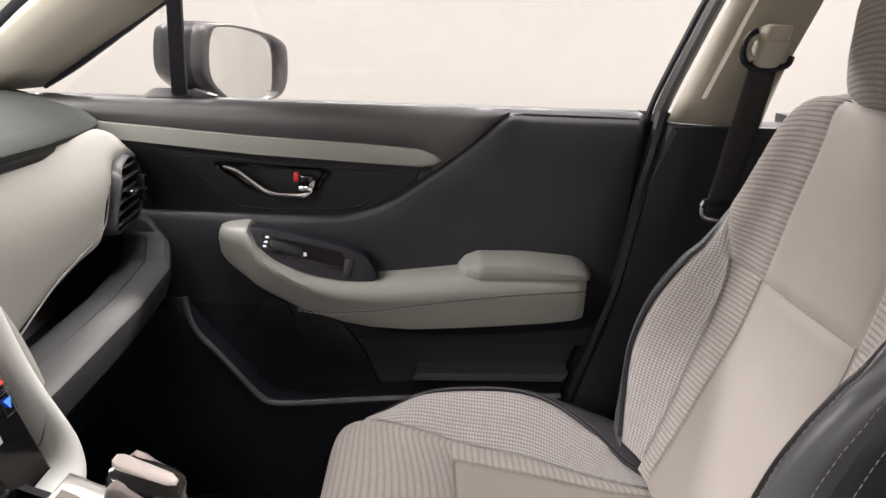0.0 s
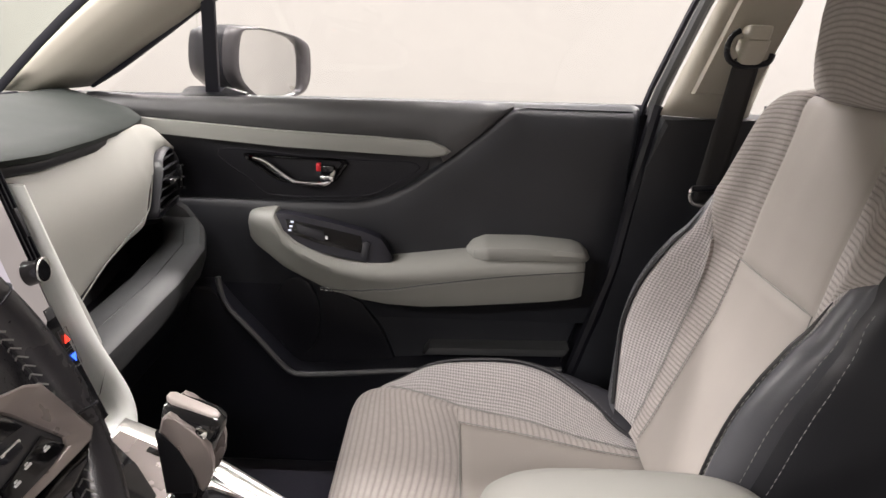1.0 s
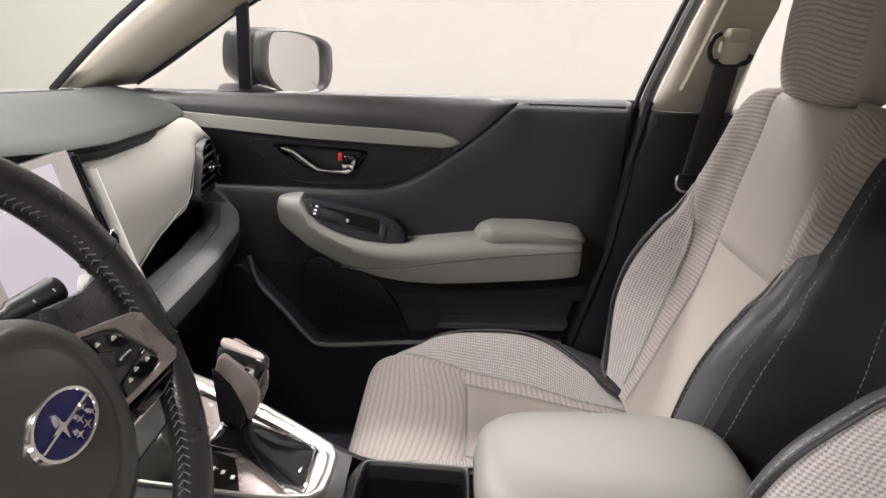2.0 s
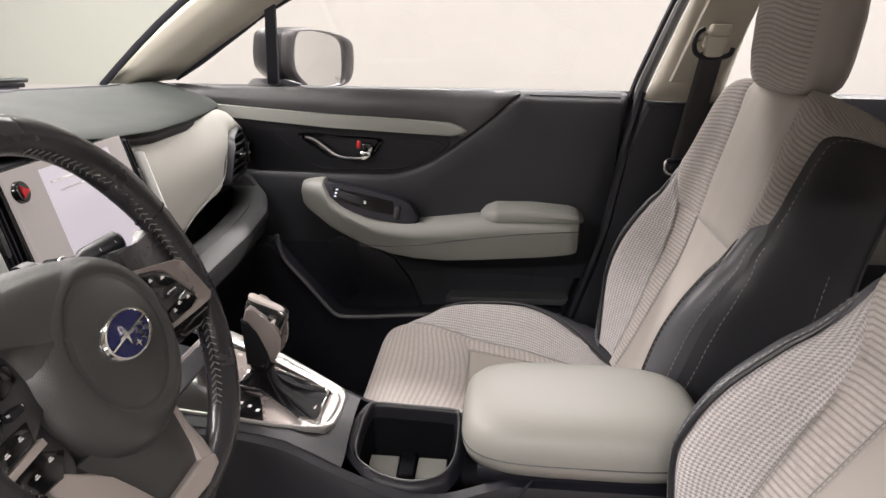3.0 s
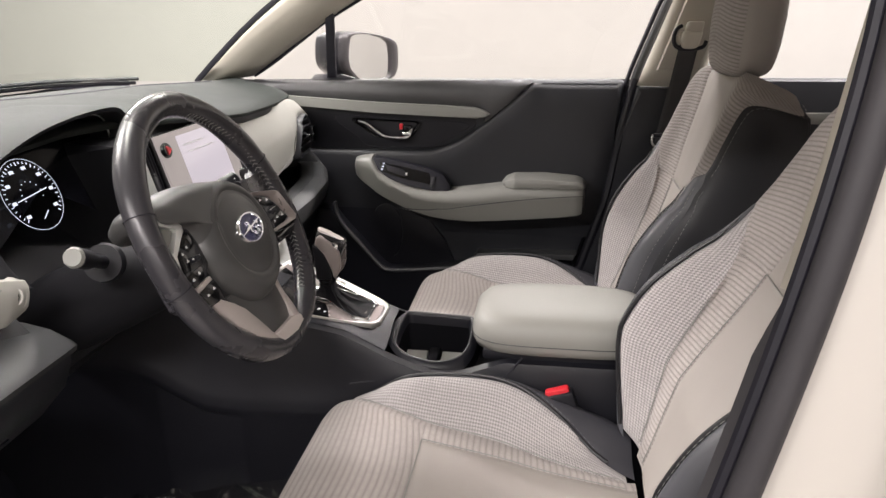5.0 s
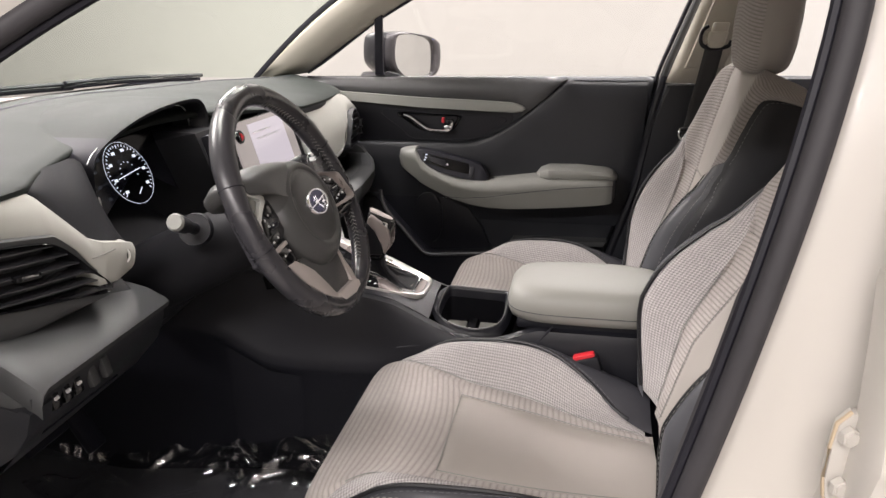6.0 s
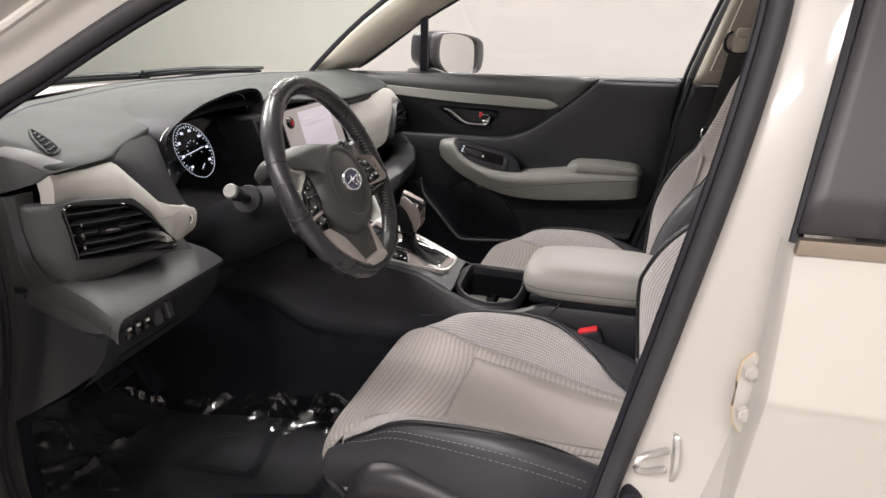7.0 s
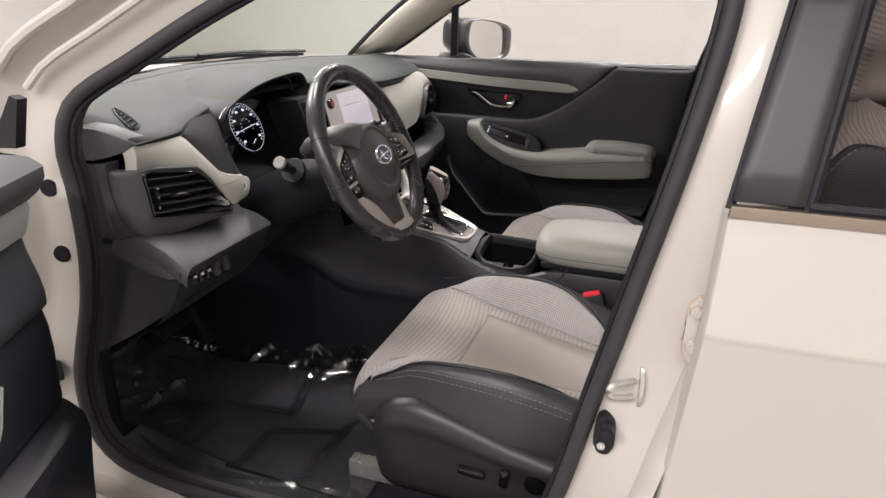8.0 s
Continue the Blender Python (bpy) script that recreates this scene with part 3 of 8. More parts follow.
STRIP_BOT = [(-0.62, 1.0), (-0.497, 0.992), (-0.28, 0.976), (-0.1, 0.969), (0.005, 0.964), (0.03, 0.968)]
rows = []
for x in list(np.linspace(-0.66, 0.0, 20)) + list(np.linspace(0.015, 0.158, 12)):
    low = table(STRIP_TOP, x)[0] - 0.004 if x < 0.02 else table(SWEEP, x)[0]
    h = 1.064 + 0.010 * (x - 0.15) - low
    fade = min(1.0, max(0.0, (0.16 - x) / 0.05))
    rows.append([Vector((x, lerp(0.76, 0.785, 0), low + h)), Vector((x, 0.738, low + h * 0.99 + 0.003)), Vector((x, 0.738 - 0.016 * fade, low + h * 0.86)), Vector((x, 0.735 - 0.021 * fade, low + h * 0.55)),
                 Vector((x, 0.735 - 0.020 * fade, low + h * 0.2)), Vector((x, 0.737 - 0.016 * fade, low)), Vector((x, 0.742, low - 0.003))])
part("upper_band", sheet(rows), M_BAND, pdoor, "dark grey upper door band")
out = [(x, z) for x, z in STRIP_TOP] + [(0.042, 0.976)] + [(x, z) for x, z in reversed(STRIP_BOT)]
strip = part("trim_strip", plate(out, lambda a, b, d: Vector((a, 0.700 + d, b)), 0.03, 0.006, 3), M_STRIP, pdoor, "light grey door trim strip")
out = [(x, z - 0.002) for x, z in STRIP_BOT[:-1]] + [(0.0, 0.958)] + [(x, z + 0.004) for x, z in reversed(SWEEP[:7])]
part("black_insert", plate(out, lambda a, b, d: Vector((a, 0.7275 + d, b)), 0.010, 0.002), M_DARK2, pdoor, "black textured door insert")
part("insert_frame", tube([(p.x, 0.7275, p.y) for p in smooth_line([(-0.405, 0.962, 0), (-0.2, 0.952, 0), (-0.02, 0.946, 0), (-0.075, 0.902, 0), (-0.13, 0.880, 0), (-0.30, 0.876, 0), (-0.345, 0.905, 0)], 60, closed=True)], 0.0018, n=6, closed=True), M_RUBBER, pdoor)
# fine dimples of the insert
dots = bmesh.new()
for i in range(26):
    for j in range(12):
        x, z = -0.150 + i * 0.0056 + (j % 2) * 0.0028, 0.942 - j * 0.0054
        if z > 0.884 + max(0, (x + 0.10)) * 0.55 and x > -0.165 + (0.95 - z) * 0.2 and x < 0.0:
            box((0.0026, 0.0015, 0.0026), pose(x, 0.727, z, 0, 45, 0), bm=dots)
tagged(part("dimples", dots, M_RUBBER, pdoor), kind="stuff")
# handle
HOUT = smooth_line([(-0.355, 0.957, 0), (-0.26, 0.955, 0), (-0.159, 0.951, 0), (-0.163, 0.93, 0), (-0.185, 0.905, 0), (-0.235, 0.901, 0), (-0.287, 0.906, 0), (-0.325, 0.93, 0)], 48, closed=True)
bez = sheet([[Vector((p.x, 0.7195, p.y)) for p in HOUT], [Vector((lerp(p.x, -0.25, 0.03), 0.7155, lerp(p.y, 0.93, 0.06))) for p in HOUT],
             [Vector((lerp(p.x, -0.25, 0.09), 0.717, lerp(p.y, 0.93, 0.16))) for p in HOUT], [Vector((lerp(p.x, -0.25, 0.12), 0.735, lerp(p.y, 0.93, 0.2))) for p in HOUT]], close_cols=True)
handle = part("handle_bezel", bez, M_GLOSS, pdoor, "gloss black handle bezel")
part("handle_cup", sheet([[Vector((lerp(p.x, -0.25, k), 0.720 + dd, lerp(p.y, 0.93, k))) for p in HOUT] for k, dd in ((0.1, 0.0), (0.2, 0.012), (0.5, 0.018), (0.9995, 0.018))], close_cols=True), M_GLOSS, handle)
lever = tube(smooth_line([(-0.335, 0.708, 0.950), (-0.312, 0.703, 0.946), (-0.285, 0.700, 0.928), (-0.258, 0.699, 0.911), (-0.23, 0.700, 0.906), (-0.196, 0.703, 0.907), (-0.185, 0.706, 0.918), (-0.180, 0.710, 0.932)], 30), [0.0035] + [0.0045] * 18 + [0.005] * 11, n=8, flat=0.7)
part("pull_lever", lever, M_CHROME, pdoor, "curved chrome door pull")
part("lever_back", plate([(-0.335, 0.95), (-0.31, 0.945), (-0.258, 0.909), (-0.28, 0.906), (-0.30, 0.925)], lambda a, b, d: Vector((a, 0.712 + d, b)), 0.008, 0.002), M_GLOSS, pdoor)
part("lock_knob", box((0.026, 0.014, 0.018), (-0.192, 0.712, 0.932), 0.003), M_GLOSS, pdoor)
part("lock_flag", box((0.009, 0.012, 0.016), (-0.209, 0.709, 0.938), 0.002), M_RED, pdoor, "red unlocked marker")
part("lock_cap", box((0.026, 0.012, 0.012), (-0.193, 0.706, 0.917), 0.003), M_CHROME, pdoor)

# armrest: x, top z, bottom z, reach into the cabin
ARM = [(-0.352, 0.825, 0.815, 0.02), (-0.345, 0.846, 0.798, 0.042), (-0.33, 0.852, 0.785, 0.06), (-0.30, 0.857, 0.765, 0.072), (-0.286, 0.856, 0.755, 0.077), (-0.276, 0.828, 0.748, 0.08), (-0.25, 0.806, 0.735, 0.084),
       (-0.2, 0.780, 0.713, 0.09), (-0.169, 0.770, 0.702, 0.092), (-0.12, 0.764, 0.688, 0.094), (-0.07, 0.765, 0.680, 0.095), (0.0, 0.774, 0.677, 0.096), (0.08, 0.785, 0.682, 0.097),
       (0.16, 0.792, 0.689, 0.097), (0.24, 0.794, 0.697, 0.097), (0.29, 0.792, 0.704, 0.094), (0.306, 0.788, 0.708, 0.085), (0.313, 0.775, 0.72, 0.05)]
rows = []
for x in np.linspace(-0.352, 0.313, 76):
    zt, zb, r = table(ARM, x)
    h = zt - zb
    y0 = 0.738
    rows.append([Vector((x, y0 + 0.01, zt - 0.004)), Vector((x, y0 - r * 0.35, zt)), Vector((x, y0 - r * 0.75, zt - 0.001)), Vector((x, y0 - r * 0.93, zt - h * 0.10)), Vector((x, y0 - r, zt - h * 0.24)),
                 Vector((x, y0 - r * 0.995, zt - h * 0.40)), Vector((x, y0 - r * 0.985, zt - h * 0.42)), Vector((x, y0 - r * 0.97, zt - h * 0.75)), Vector((x, y0 - r * 0.9, zb + h * 0.05)), Vector((x, y0 - r * 0.7, zb)), Vector((x, y0 + 0.01, zb))])
armrest = part("armrest", sheet(rows), M_ARM, pdoor, "light grey padded armrest")
seam = []
for x in np.linspace(-0.2, 0.305, 50):
    zt, zb, r = table(ARM, x)
    seam.append((x, 0.738 - r * 0.992 - 0.0005, zt - (zt - zb) * table([(-0.2, 0.95), (-0.1, 0.60), (0.0, 0.45), (0.3, 0.30)], x)[0]))
part("armrest_seam", tube(seam, 0.0011, n=5), M_SHELF, armrest)
stitches([(a, b - 0.0005, c - 0.004) for a, b, c in seam], M_STRIP, armrest)
PAD = [(0.080, 0.786, 0.782, 0.05), (0.092, 0.802, 0.782, 0.085), (0.115, 0.812, 0.782, 0.098), (0.2, 0.814, 0.785, 0.1), (0.285, 0.808, 0.786, 0.099), (0.305, 0.801, 0.784, 0.094), (0.318, 0.788, 0.78, 0.06)]
rows = []
for x in np.linspace(0.080, 0.318, 40):
    zt, zb, r = table(PAD, x)
    h, y0 = zt - zb, 0.742
    rows.append([Vector((x, y0, zt)), Vector((x, y0 - r * 0.5, zt + 0.001)), Vector((x, y0 - r * 0.82, zt - 0.002)), Vector((x, y0 - r * 0.96, zt - h * 0.2)), Vector((x, y0 - r, zt - h * 0.55)), Vector((x, y0 - r * 0.97, zb)), Vector((x, y0 - r * 0.8, zb - 0.006))])
part("armrest_pad", sheet(rows), M_ARM, armrest, "raised light grey elbow pad")

# window switch panel on the armrest's slope
def on_arm(a, b, d):
    return Vector((a, 0.666 + d * 0.9 + 0.30 * max(0.0, b - table([(-0.29, 0.812), (-0.19, 0.778), (-0.12, 0.764), (-0.06, 0.765)], a)[0]), b))


SWP = smooth_line([(-0.2885, 0.851, 0), (-0.247, 0.8475, 0), (-0.170, 0.832, 0), (-0.098, 0.813, 0), (-0.082, 0.802, 0), (-0.062, 0.768, 0), (-0.080, 0.763, 0), (-0.121, 0.765, 0), (-0.190, 0.7785, 0), (-0.2586, 0.799, 0), (-0.286, 0.813, 0), (-0.2915, 0.826, 0)], 48, closed=True)
swp = part("switch_panel", plate([(p.x, p.y) for p in SWP], on_arm, 0.03, 0.004), M_RUBBER, pdoor, "black window switch panel")
part("switch_inlay", plate([(-0.268, 0.842), (-0.19, 0.826), (-0.125, 0.812), (-0.118, 0.780), (-0.19, 0.794), (-0.262, 0.816)], lambda a, b, d: on_arm(a, b, d - 0.0025), 0.004, 0.001), M_GLOSS, swp, "gloss black switch inlay")
part("window_switch", plate([(-0.248, 0.834), (-0.196, 0.820), (-0.190, 0.806), (-0.196, 0.802), (-0.244, 0.818)], lambda a, b, d: on_arm(a, b, d - 0.007), 0.006, 0.002), M_DARK2, swp)
for sa, sb2 in ((-0.2555, 0.837), (-0.2575, 0.829), (-0.2595, 0.822)):
    part("switch_lamp", plate([(sa - 0.0028, sb2 - 0.0014), (sa + 0.0028, sb2 - 0.0018), (sa + 0.0028, sb2 + 0.0014), (sa - 0.0028, sb2 + 0.0018)], lambda a, b, d: on_arm(a, b, d - 0.0035), 0.002), M_DIAL, swp)
part("switch_lamp", plate([(-0.192, 0.813), (-0.187, 0.812), (-0.187, 0.806), (-0.192, 0.807)], lambda a, b, d: on_arm(a, b, d - 0.008), 0.002), M_INK, swp)
part("grab_slot", plate([(-0.121, 0.800), (-0.112, 0.803), (-0.106, 0.800), (-0.111, 0.772), (-0.119, 0.771), (-0.124, 0.774)], lambda a, b, d: on_arm(a, b, d - 0.004), 0.006, 0.0015), M_DARK2, swp)

# lower bin
BIN = [(-0.66, 0.70), (-0.42, 0.70), (-0.40, 0.672), (-0.37, 0.635), (-0.31, 0.57), (-0.27, 0.526), (-0.255, 0.517), (-0.235, 0.516), (0.0, 0.534), (0.285, 0.546), (0.283, 0.48), (0.235, 0.31), (-0.66, 0.31)]
part("door_bin", plate(BIN, lambda a, b, d: Vector((a, 0.672 + d, b)), 0.07, 0.008, 3), M_DARK2, pdoor, "black plastic door bin")
part("bin_rim", tube(smooth_line([(-0.405, 0.676, 0.72), (-0.392, 0.672, 0.665), (-0.34, 0.67, 0.605), (-0.275, 0.668, 0.530), (-0.25, 0.668, 0.519), (-0.2, 0.668, 0.520), (0.0, 0.668, 0.537), (0.28, 0.668, 0.549)], 60), 0.006, n=8), M_BAND, pdoor)
part("bin_ledge", plate([(0.0, 0.555), (0.29, 0.56), (0.30, 0.578), (0.012, 0.572)], lambda a, b, d: Vector((a, 0.70 + d, b)), 0.05, 0.006), M_SHELF, pdoor)
part("speaker_cover", plate(ring_outline(0.047, 0.085, 32, 2.3, -0.262, 0.622), lambda a, b, d: Vector((a, 0.722 + d, b)), 0.02, 0.006), M_DARK2, pdoor, "black speaker cover")
part("lower_panel", plate([(-0.40, 0.765), (-0.36, 0.765), (-0.2, 0.69), (-0.13, 0.655), (-0.09, 0.60), (-0.06, 0.53), (-0.25, 0.50), (-0.42, 0.66)], lambda a, b, d: Vector((a, 0.728 + d, b)), 0.02, 0.006), M_DARK2, pdoor)
# glass, quarter post and frame
wg = part("window_glass", sheet([[Vector((lerp(-0.44, lerp(0.44, 0.56, t), s), lerp(0.785, 0.70, t), lerp(1.055, 1.40, t))) for s in np.linspace(0, 1, 8)] for t in np.linspace(0, 1, 6)]), M_GLASS, pdoor, "clear side window glass")
wg.visible_shadow = False
qg = part("quarter_glass", sheet([[Vector((lerp(lerp(-0.64, -0.30, t), lerp(-0.45, -0.425, t), s), lerp(0.785, 0.72, t), lerp(1.055, 1.32, t))) for s in np.linspace(0, 1, 5)] for t in np.linspace(0, 0.85, 6)]), M_GLASS, pdoor, "clear quarter glass")
qg.visible_shadow = False
part("quarter_post", plate([(-0.441, 1.045), (-0.414, 1.045), (-0.390, 1.34), (-0.414, 1.34)], lambda a, b, d: Vector((a, 0.778 - 0.25 * (b - 1.05) + d, b)), 0.010, 0.003), M_RUBBER, pdoor, "black quarter window post")
part("window_seal", tube([(x, 0.778, 1.062 + 0.010 * (x - 0.15)) for x in np.linspace(-0.65, 0.42, 12)], 0.005, n=6), M_RUBBER, pdoor)
frame_line = [(0.412, 0.765, 1.05), (0.425, 0.76, 1.10), (0.455, 0.745, 1.19), (0.482, 0.728, 1.27), (0.52, 0.70, 1.37), (0.54, 0.69, 1.41)]
part("window_frame", tube(smooth_line([(a + 0.015, b, c) for a, b, c in frame_line], 16), 0.012, n=8, flat=1.0), M_SHELF, pdoor, "dark grey window frame")
part("frame_seal", tube(smooth_line([(a - 0.004, b + 0.004, c) for a, b, c in frame_line], 16), 0.006, n=6), M_RUBBER, pdoor)
part("mirror_sail", plate([(-0.427, 1.05), (-0.40, 1.075), (-0.36, 1.065), (-0.355, 1.05)], lambda a, b, d: Vector((a, 0.772 + d, b)), 0.02, 0.003), M_DARK2, pdoor)
part("outer_skin", sheet([[Vector((x, 0.885 + 0.02 * math.sin(math.pi * t), lerp(0.35, 1.045, t))) for x in np.linspace(-0.72, 0.44, 8)] for t in np.linspace(0, 1, 8)]), M_PAINT, pdoor, "pearl white outer skin")
part("quarter_seal", tube(smooth_line([(-0.665, 0.785, 1.070), (-0.60, 0.778, 1.108), (-0.5, 0.766, 1.176), (-0.42, 0.75, 1.228), (-0.25, 0.715, 1.318)], 16), 0.007, n=6), M_RUBBER, pdoor)

# ---- outside mirror ----
mirror = thing("door_mirror", (-0.42, 0.95, 1.0), "black outside mirror reflecting the white booth", "mirror")
GN = Vector((0.92, -0.39, -0.02)).normalized()
GLASS = smooth_line([(-0.396, 0.882, 1.176), (-0.388, 0.902, 1.181), (-0.364, 0.957, 1.18), (-0.336, 1.025, 1.168), (-0.324, 1.053, 1.156), (-0.319, 1.065, 1.140), (-0.318, 1.07, 1.101), (-0.320, 1.067, 1.055),
                     (-0.327, 1.052, 1.042), (-0.347, 1.004, 1.038), (-0.367, 0.956, 1.036), (-0.377, 0.934, 1.041), (-0.392, 0.897, 1.064), (-0.401, 0.875, 1.088), (-0.403, 0.869, 1.117), (-0.401, 0.873, 1.153)], 64, closed=True)
RIMLINE = smooth_line([(-0.408, 0.852, 1.181), (-0.394, 0.887, 1.188), (-0.371, 0.941, 1.187), (-0.343, 1.007, 1.179), (-0.32, 1.061, 1.168), (-0.305, 1.098, 1.155), (-0.300, 1.111, 1.137), (-0.300, 1.113, 1.088),
                       (-0.305, 1.104, 1.057), (-0.314, 1.083, 1.041), (-0.337, 1.030, 1.030), (-0.364, 0.964, 1.028), (-0.380, 0.930, 1.033), (-0.399, 0.882, 1.058), (-0.412, 0.850, 1.086), (-0.414, 0.843, 1.128)], 64, closed=True)
gm = sum(GLASS, Vector()) / 64
om = sum(RIMLINE, Vector()) / 64


def mirror_ring(k, back):
    """A ring between the glass edge (0) and the outer rim (1), pushed forward of the glass by back."""
    return [p.lerp(q, k) - GN * back for p, q in zip(GLASS, RIMLINE)]


def shell_ring(k, back):
    return [om + (q - om) * k - GN * back for q in RIMLINE]


part("mirror_glass", sheet([[gm.lerp(p, k) for p in GLASS] for k in (0.001, 0.5, 1.0)], close_cols=True), M_MIRROR, mirror, "mirror glass")
part("mirror_frame", sheet([mirror_ring(0.0, 0.004), mirror_ring(0.02, -0.004), mirror_ring(0.12, -0.010), mirror_ring(0.45, -0.011), mirror_ring(0.85, -0.008), mirror_ring(1.0, 0.002), shell_ring(1.0, 0.012)], close_cols=True), M_PILLARBLACK, mirror, "dark grey mirror frame", angle=60)
part("mirror_housing", sheet([shell_ring(0.985, 0.010), shell_ring(1.01, 0.02), shell_ring(1.015, 0.045), shell_ring(0.98, 0.08), shell_ring(0.88, 0.115), shell_ring(0.66, 0.14), shell_ring(0.35, 0.152), shell_ring(0.03, 0.156)], close_cols=True), M_DARK2, mirror, "black mirror housing", angle=60)
part("mirror_foot", box((0.10, 0.16, 0.05), pose(-0.455, 0.83, 1.04, 0, 0, 15), 0.015), M_DARK2, mirror)

# ---- dashboard ----
dash = thing("dashboard", (-0.7, 0, 0.6), "two-tone dashboard in slate and light grey", "dashboard")
CORE = [  # y, then eight (x, z) corners from the glass down to the footwell
    (-0.785, (-0.90, 1.02), (-0.63, 1.02), (-0.575, 0.97), (-0.575, 0.88), (-0.565, 0.86), (-0.50, 0.80), (-0.515, 0.74), (-0.72, 0.60)),
    (-0.705, (-0.93, 1.03), (-0.60, 1.0), (-0.548, 0.97), (-0.545, 0.87), (-0.54, 0.86), (-0.478, 0.803), (-0.49, 0.745), (-0.66, 0.61)),
    (-0.48, (-0.96, 1.04), (-0.57, 1.0), (-0.53, 0.93), (-0.51, 0.875), (-0.52, 0.86), (-0.466, 0.797), (-0.485, 0.735), (-0.62, 0.63)),
    (-0.455, (-0.97, 1.04), (-0.70, 1.0), (-0.69, 0.92), (-0.60, 0.86), (-0.56, 0.82), (-0.54, 0.78), (-0.54, 0.71), (-0.63, 0.63)),
    (-0.19, (-1.0, 1.05), (-0.70, 1.0), (-0.69, 0.92), (-0.60, 0.86), (-0.56, 0.82), (-0.54, 0.78), (-0.54, 0.71), (-0.63, 0.63)),
    (-0.17, (-1.0, 1.05), (-0.53, 1.03), (-0.505, 0.96), (-0.48, 0.9), (-0.455, 0.84), (-0.43, 0.79), (-0.41, 0.72), (-0.5, 0.62)),
    (0.15, (-1.0, 1.05), (-0.53, 1.03), (-0.505, 0.96), (-0.48, 0.9), (-0.455, 0.84), (-0.43, 0.79), (-0.41, 0.72), (-0.5, 0.62)),
    (0.19, (-0.98, 1.05), (-0.53, 1.02), (-0.51, 0.95), (-0.515, 0.875), (-0.60, 0.865), (-0.60, 0.805), (-0.50, 0.74), (-0.62, 0.56)),
    (0.60, (-0.93, 1.04), (-0.54, 1.02), (-0.53, 0.95), (-0.53, 0.875), (-0.60, 0.865), (-0.60, 0.81), (-0.50, 0.74), (-0.62, 0.56)),
    (0.735, (-0.90, 1.03), (-0.58, 1.0), (-0.56, 0.95), (-0.55, 0.88), (-0.60, 0.87), (-0.60, 0.81), (-0.52, 0.74), (-0.66, 0.56))]
core_rows = [[Vector((x, c[0], z)) for x, z in c[1:]] for c in CORE]
core = sheet(core_rows)
for row in (core_rows[0], core_rows[-1]):
    core.faces.new([core.verts.new(p) for p in row])
part("dash_core", core, M_PIPE, dash, "black lower dashboard body", angle=25)

# padded top with an overhanging rear lip
LIP = [(-0.80, -0.60, 1.055), (-0.787, -0.54, 1.045), (-0.765, -0.512, 1.042), (-0.70, -0.508, 1.040), (-0.645, -0.51, 1.040), (-0.58, -0.545, 1.042), (-0.50, -0.575, 1.045), (-0.42, -0.60, 1.05), (-0.20, -0.60, 1.06), (-0.10, -0.57, 1.062), (0.02, -0.515, 1.055), (0.12, -0.487, 1.045), (0.25, -0.475, 1.036), (0.40, -0.482, 1.032), (0.55, -0.497, 1.03), (0.64, -0.512, 1.032), (0.70, -0.56, 1.04), (0.745, -0.63, 1.048)]
FRONT = [(-0.80, -0.72, 1.056), (-0.75, -0.78, 1.06), (-0.45, -0.955, 1.066), (0.0, -1.015, 1.074), (0.45, -0.955, 1.066), (0.745, -0.79, 1.048)]


def top_z(x, y):
    """Height of the dash top at a place on the plan."""
    fx, fz = table(FRONT, y)
    lx, lz = table(LIP, y)
    k = max(0.0, min(1.0, (x - fx) / (lx - fx)))
    return lerp(fz, lz, k) + 0.018 * math.sin(math.pi * k) ** 1.2


ys = list(np.linspace(-0.80, 0.745, 80))
rows = []
for y in ys:
    fx, fz = table(FRONT, y)
    lx, lz = table(LIP, y)
    crown = 0.018
    row = []
    for s in np.linspace(0, 1, 12):
        row.append(Vector((lerp(fx, lx, s), y, lerp(fz, lz, s) + crown * math.sin(math.pi * s) ** 1.2)))
    row += [Vector((lx + 0.004, y, lz - 0.004)), Vector((lx + 0.002, y, lz - 0.011)), Vector((lx - 0.012, y, lz - 0.014)), Vector((lx - 0.06, y, lz - 0.016))]
    rows.append(row)
top = part("dash_top", sheet(rows), M_DASH, dash, "slate grey soft dashboard top", angle=60)
part("dash_crease", tube([(lerp(table(FRONT, y)[0], table(LIP, y)[0], 0.26), y, lerp(table(FRONT, y)[1], table(LIP, y)[1], 0.26) + 0.018 * math.sin(math.pi * 0.26) ** 1.2 + 0.0005) for y in np.linspace(-0.66, 0.68, 40)], 0.003, n=6, flat=2.0), M_RUBBER, dash)
# black tube drawn in for the shadow line under the overhanging lip
part("lip_shadow_band", tube([(table(LIP, y)[0] - 0.004, y, table(LIP, y)[1] - 0.018) for y in np.linspace(0.06, 0.69, 40)], 0.0075, n=8, flat=0.6), M_PIPE, dash, "black band for the shadow gap below the padded top")
# end cap by the driver's doorway: slate head, then dark panels below a seam
def on_end(a, b, d):
    return Vector((a, -0.800 + d + 0.55 * max(0.0, a + 0.562), b))


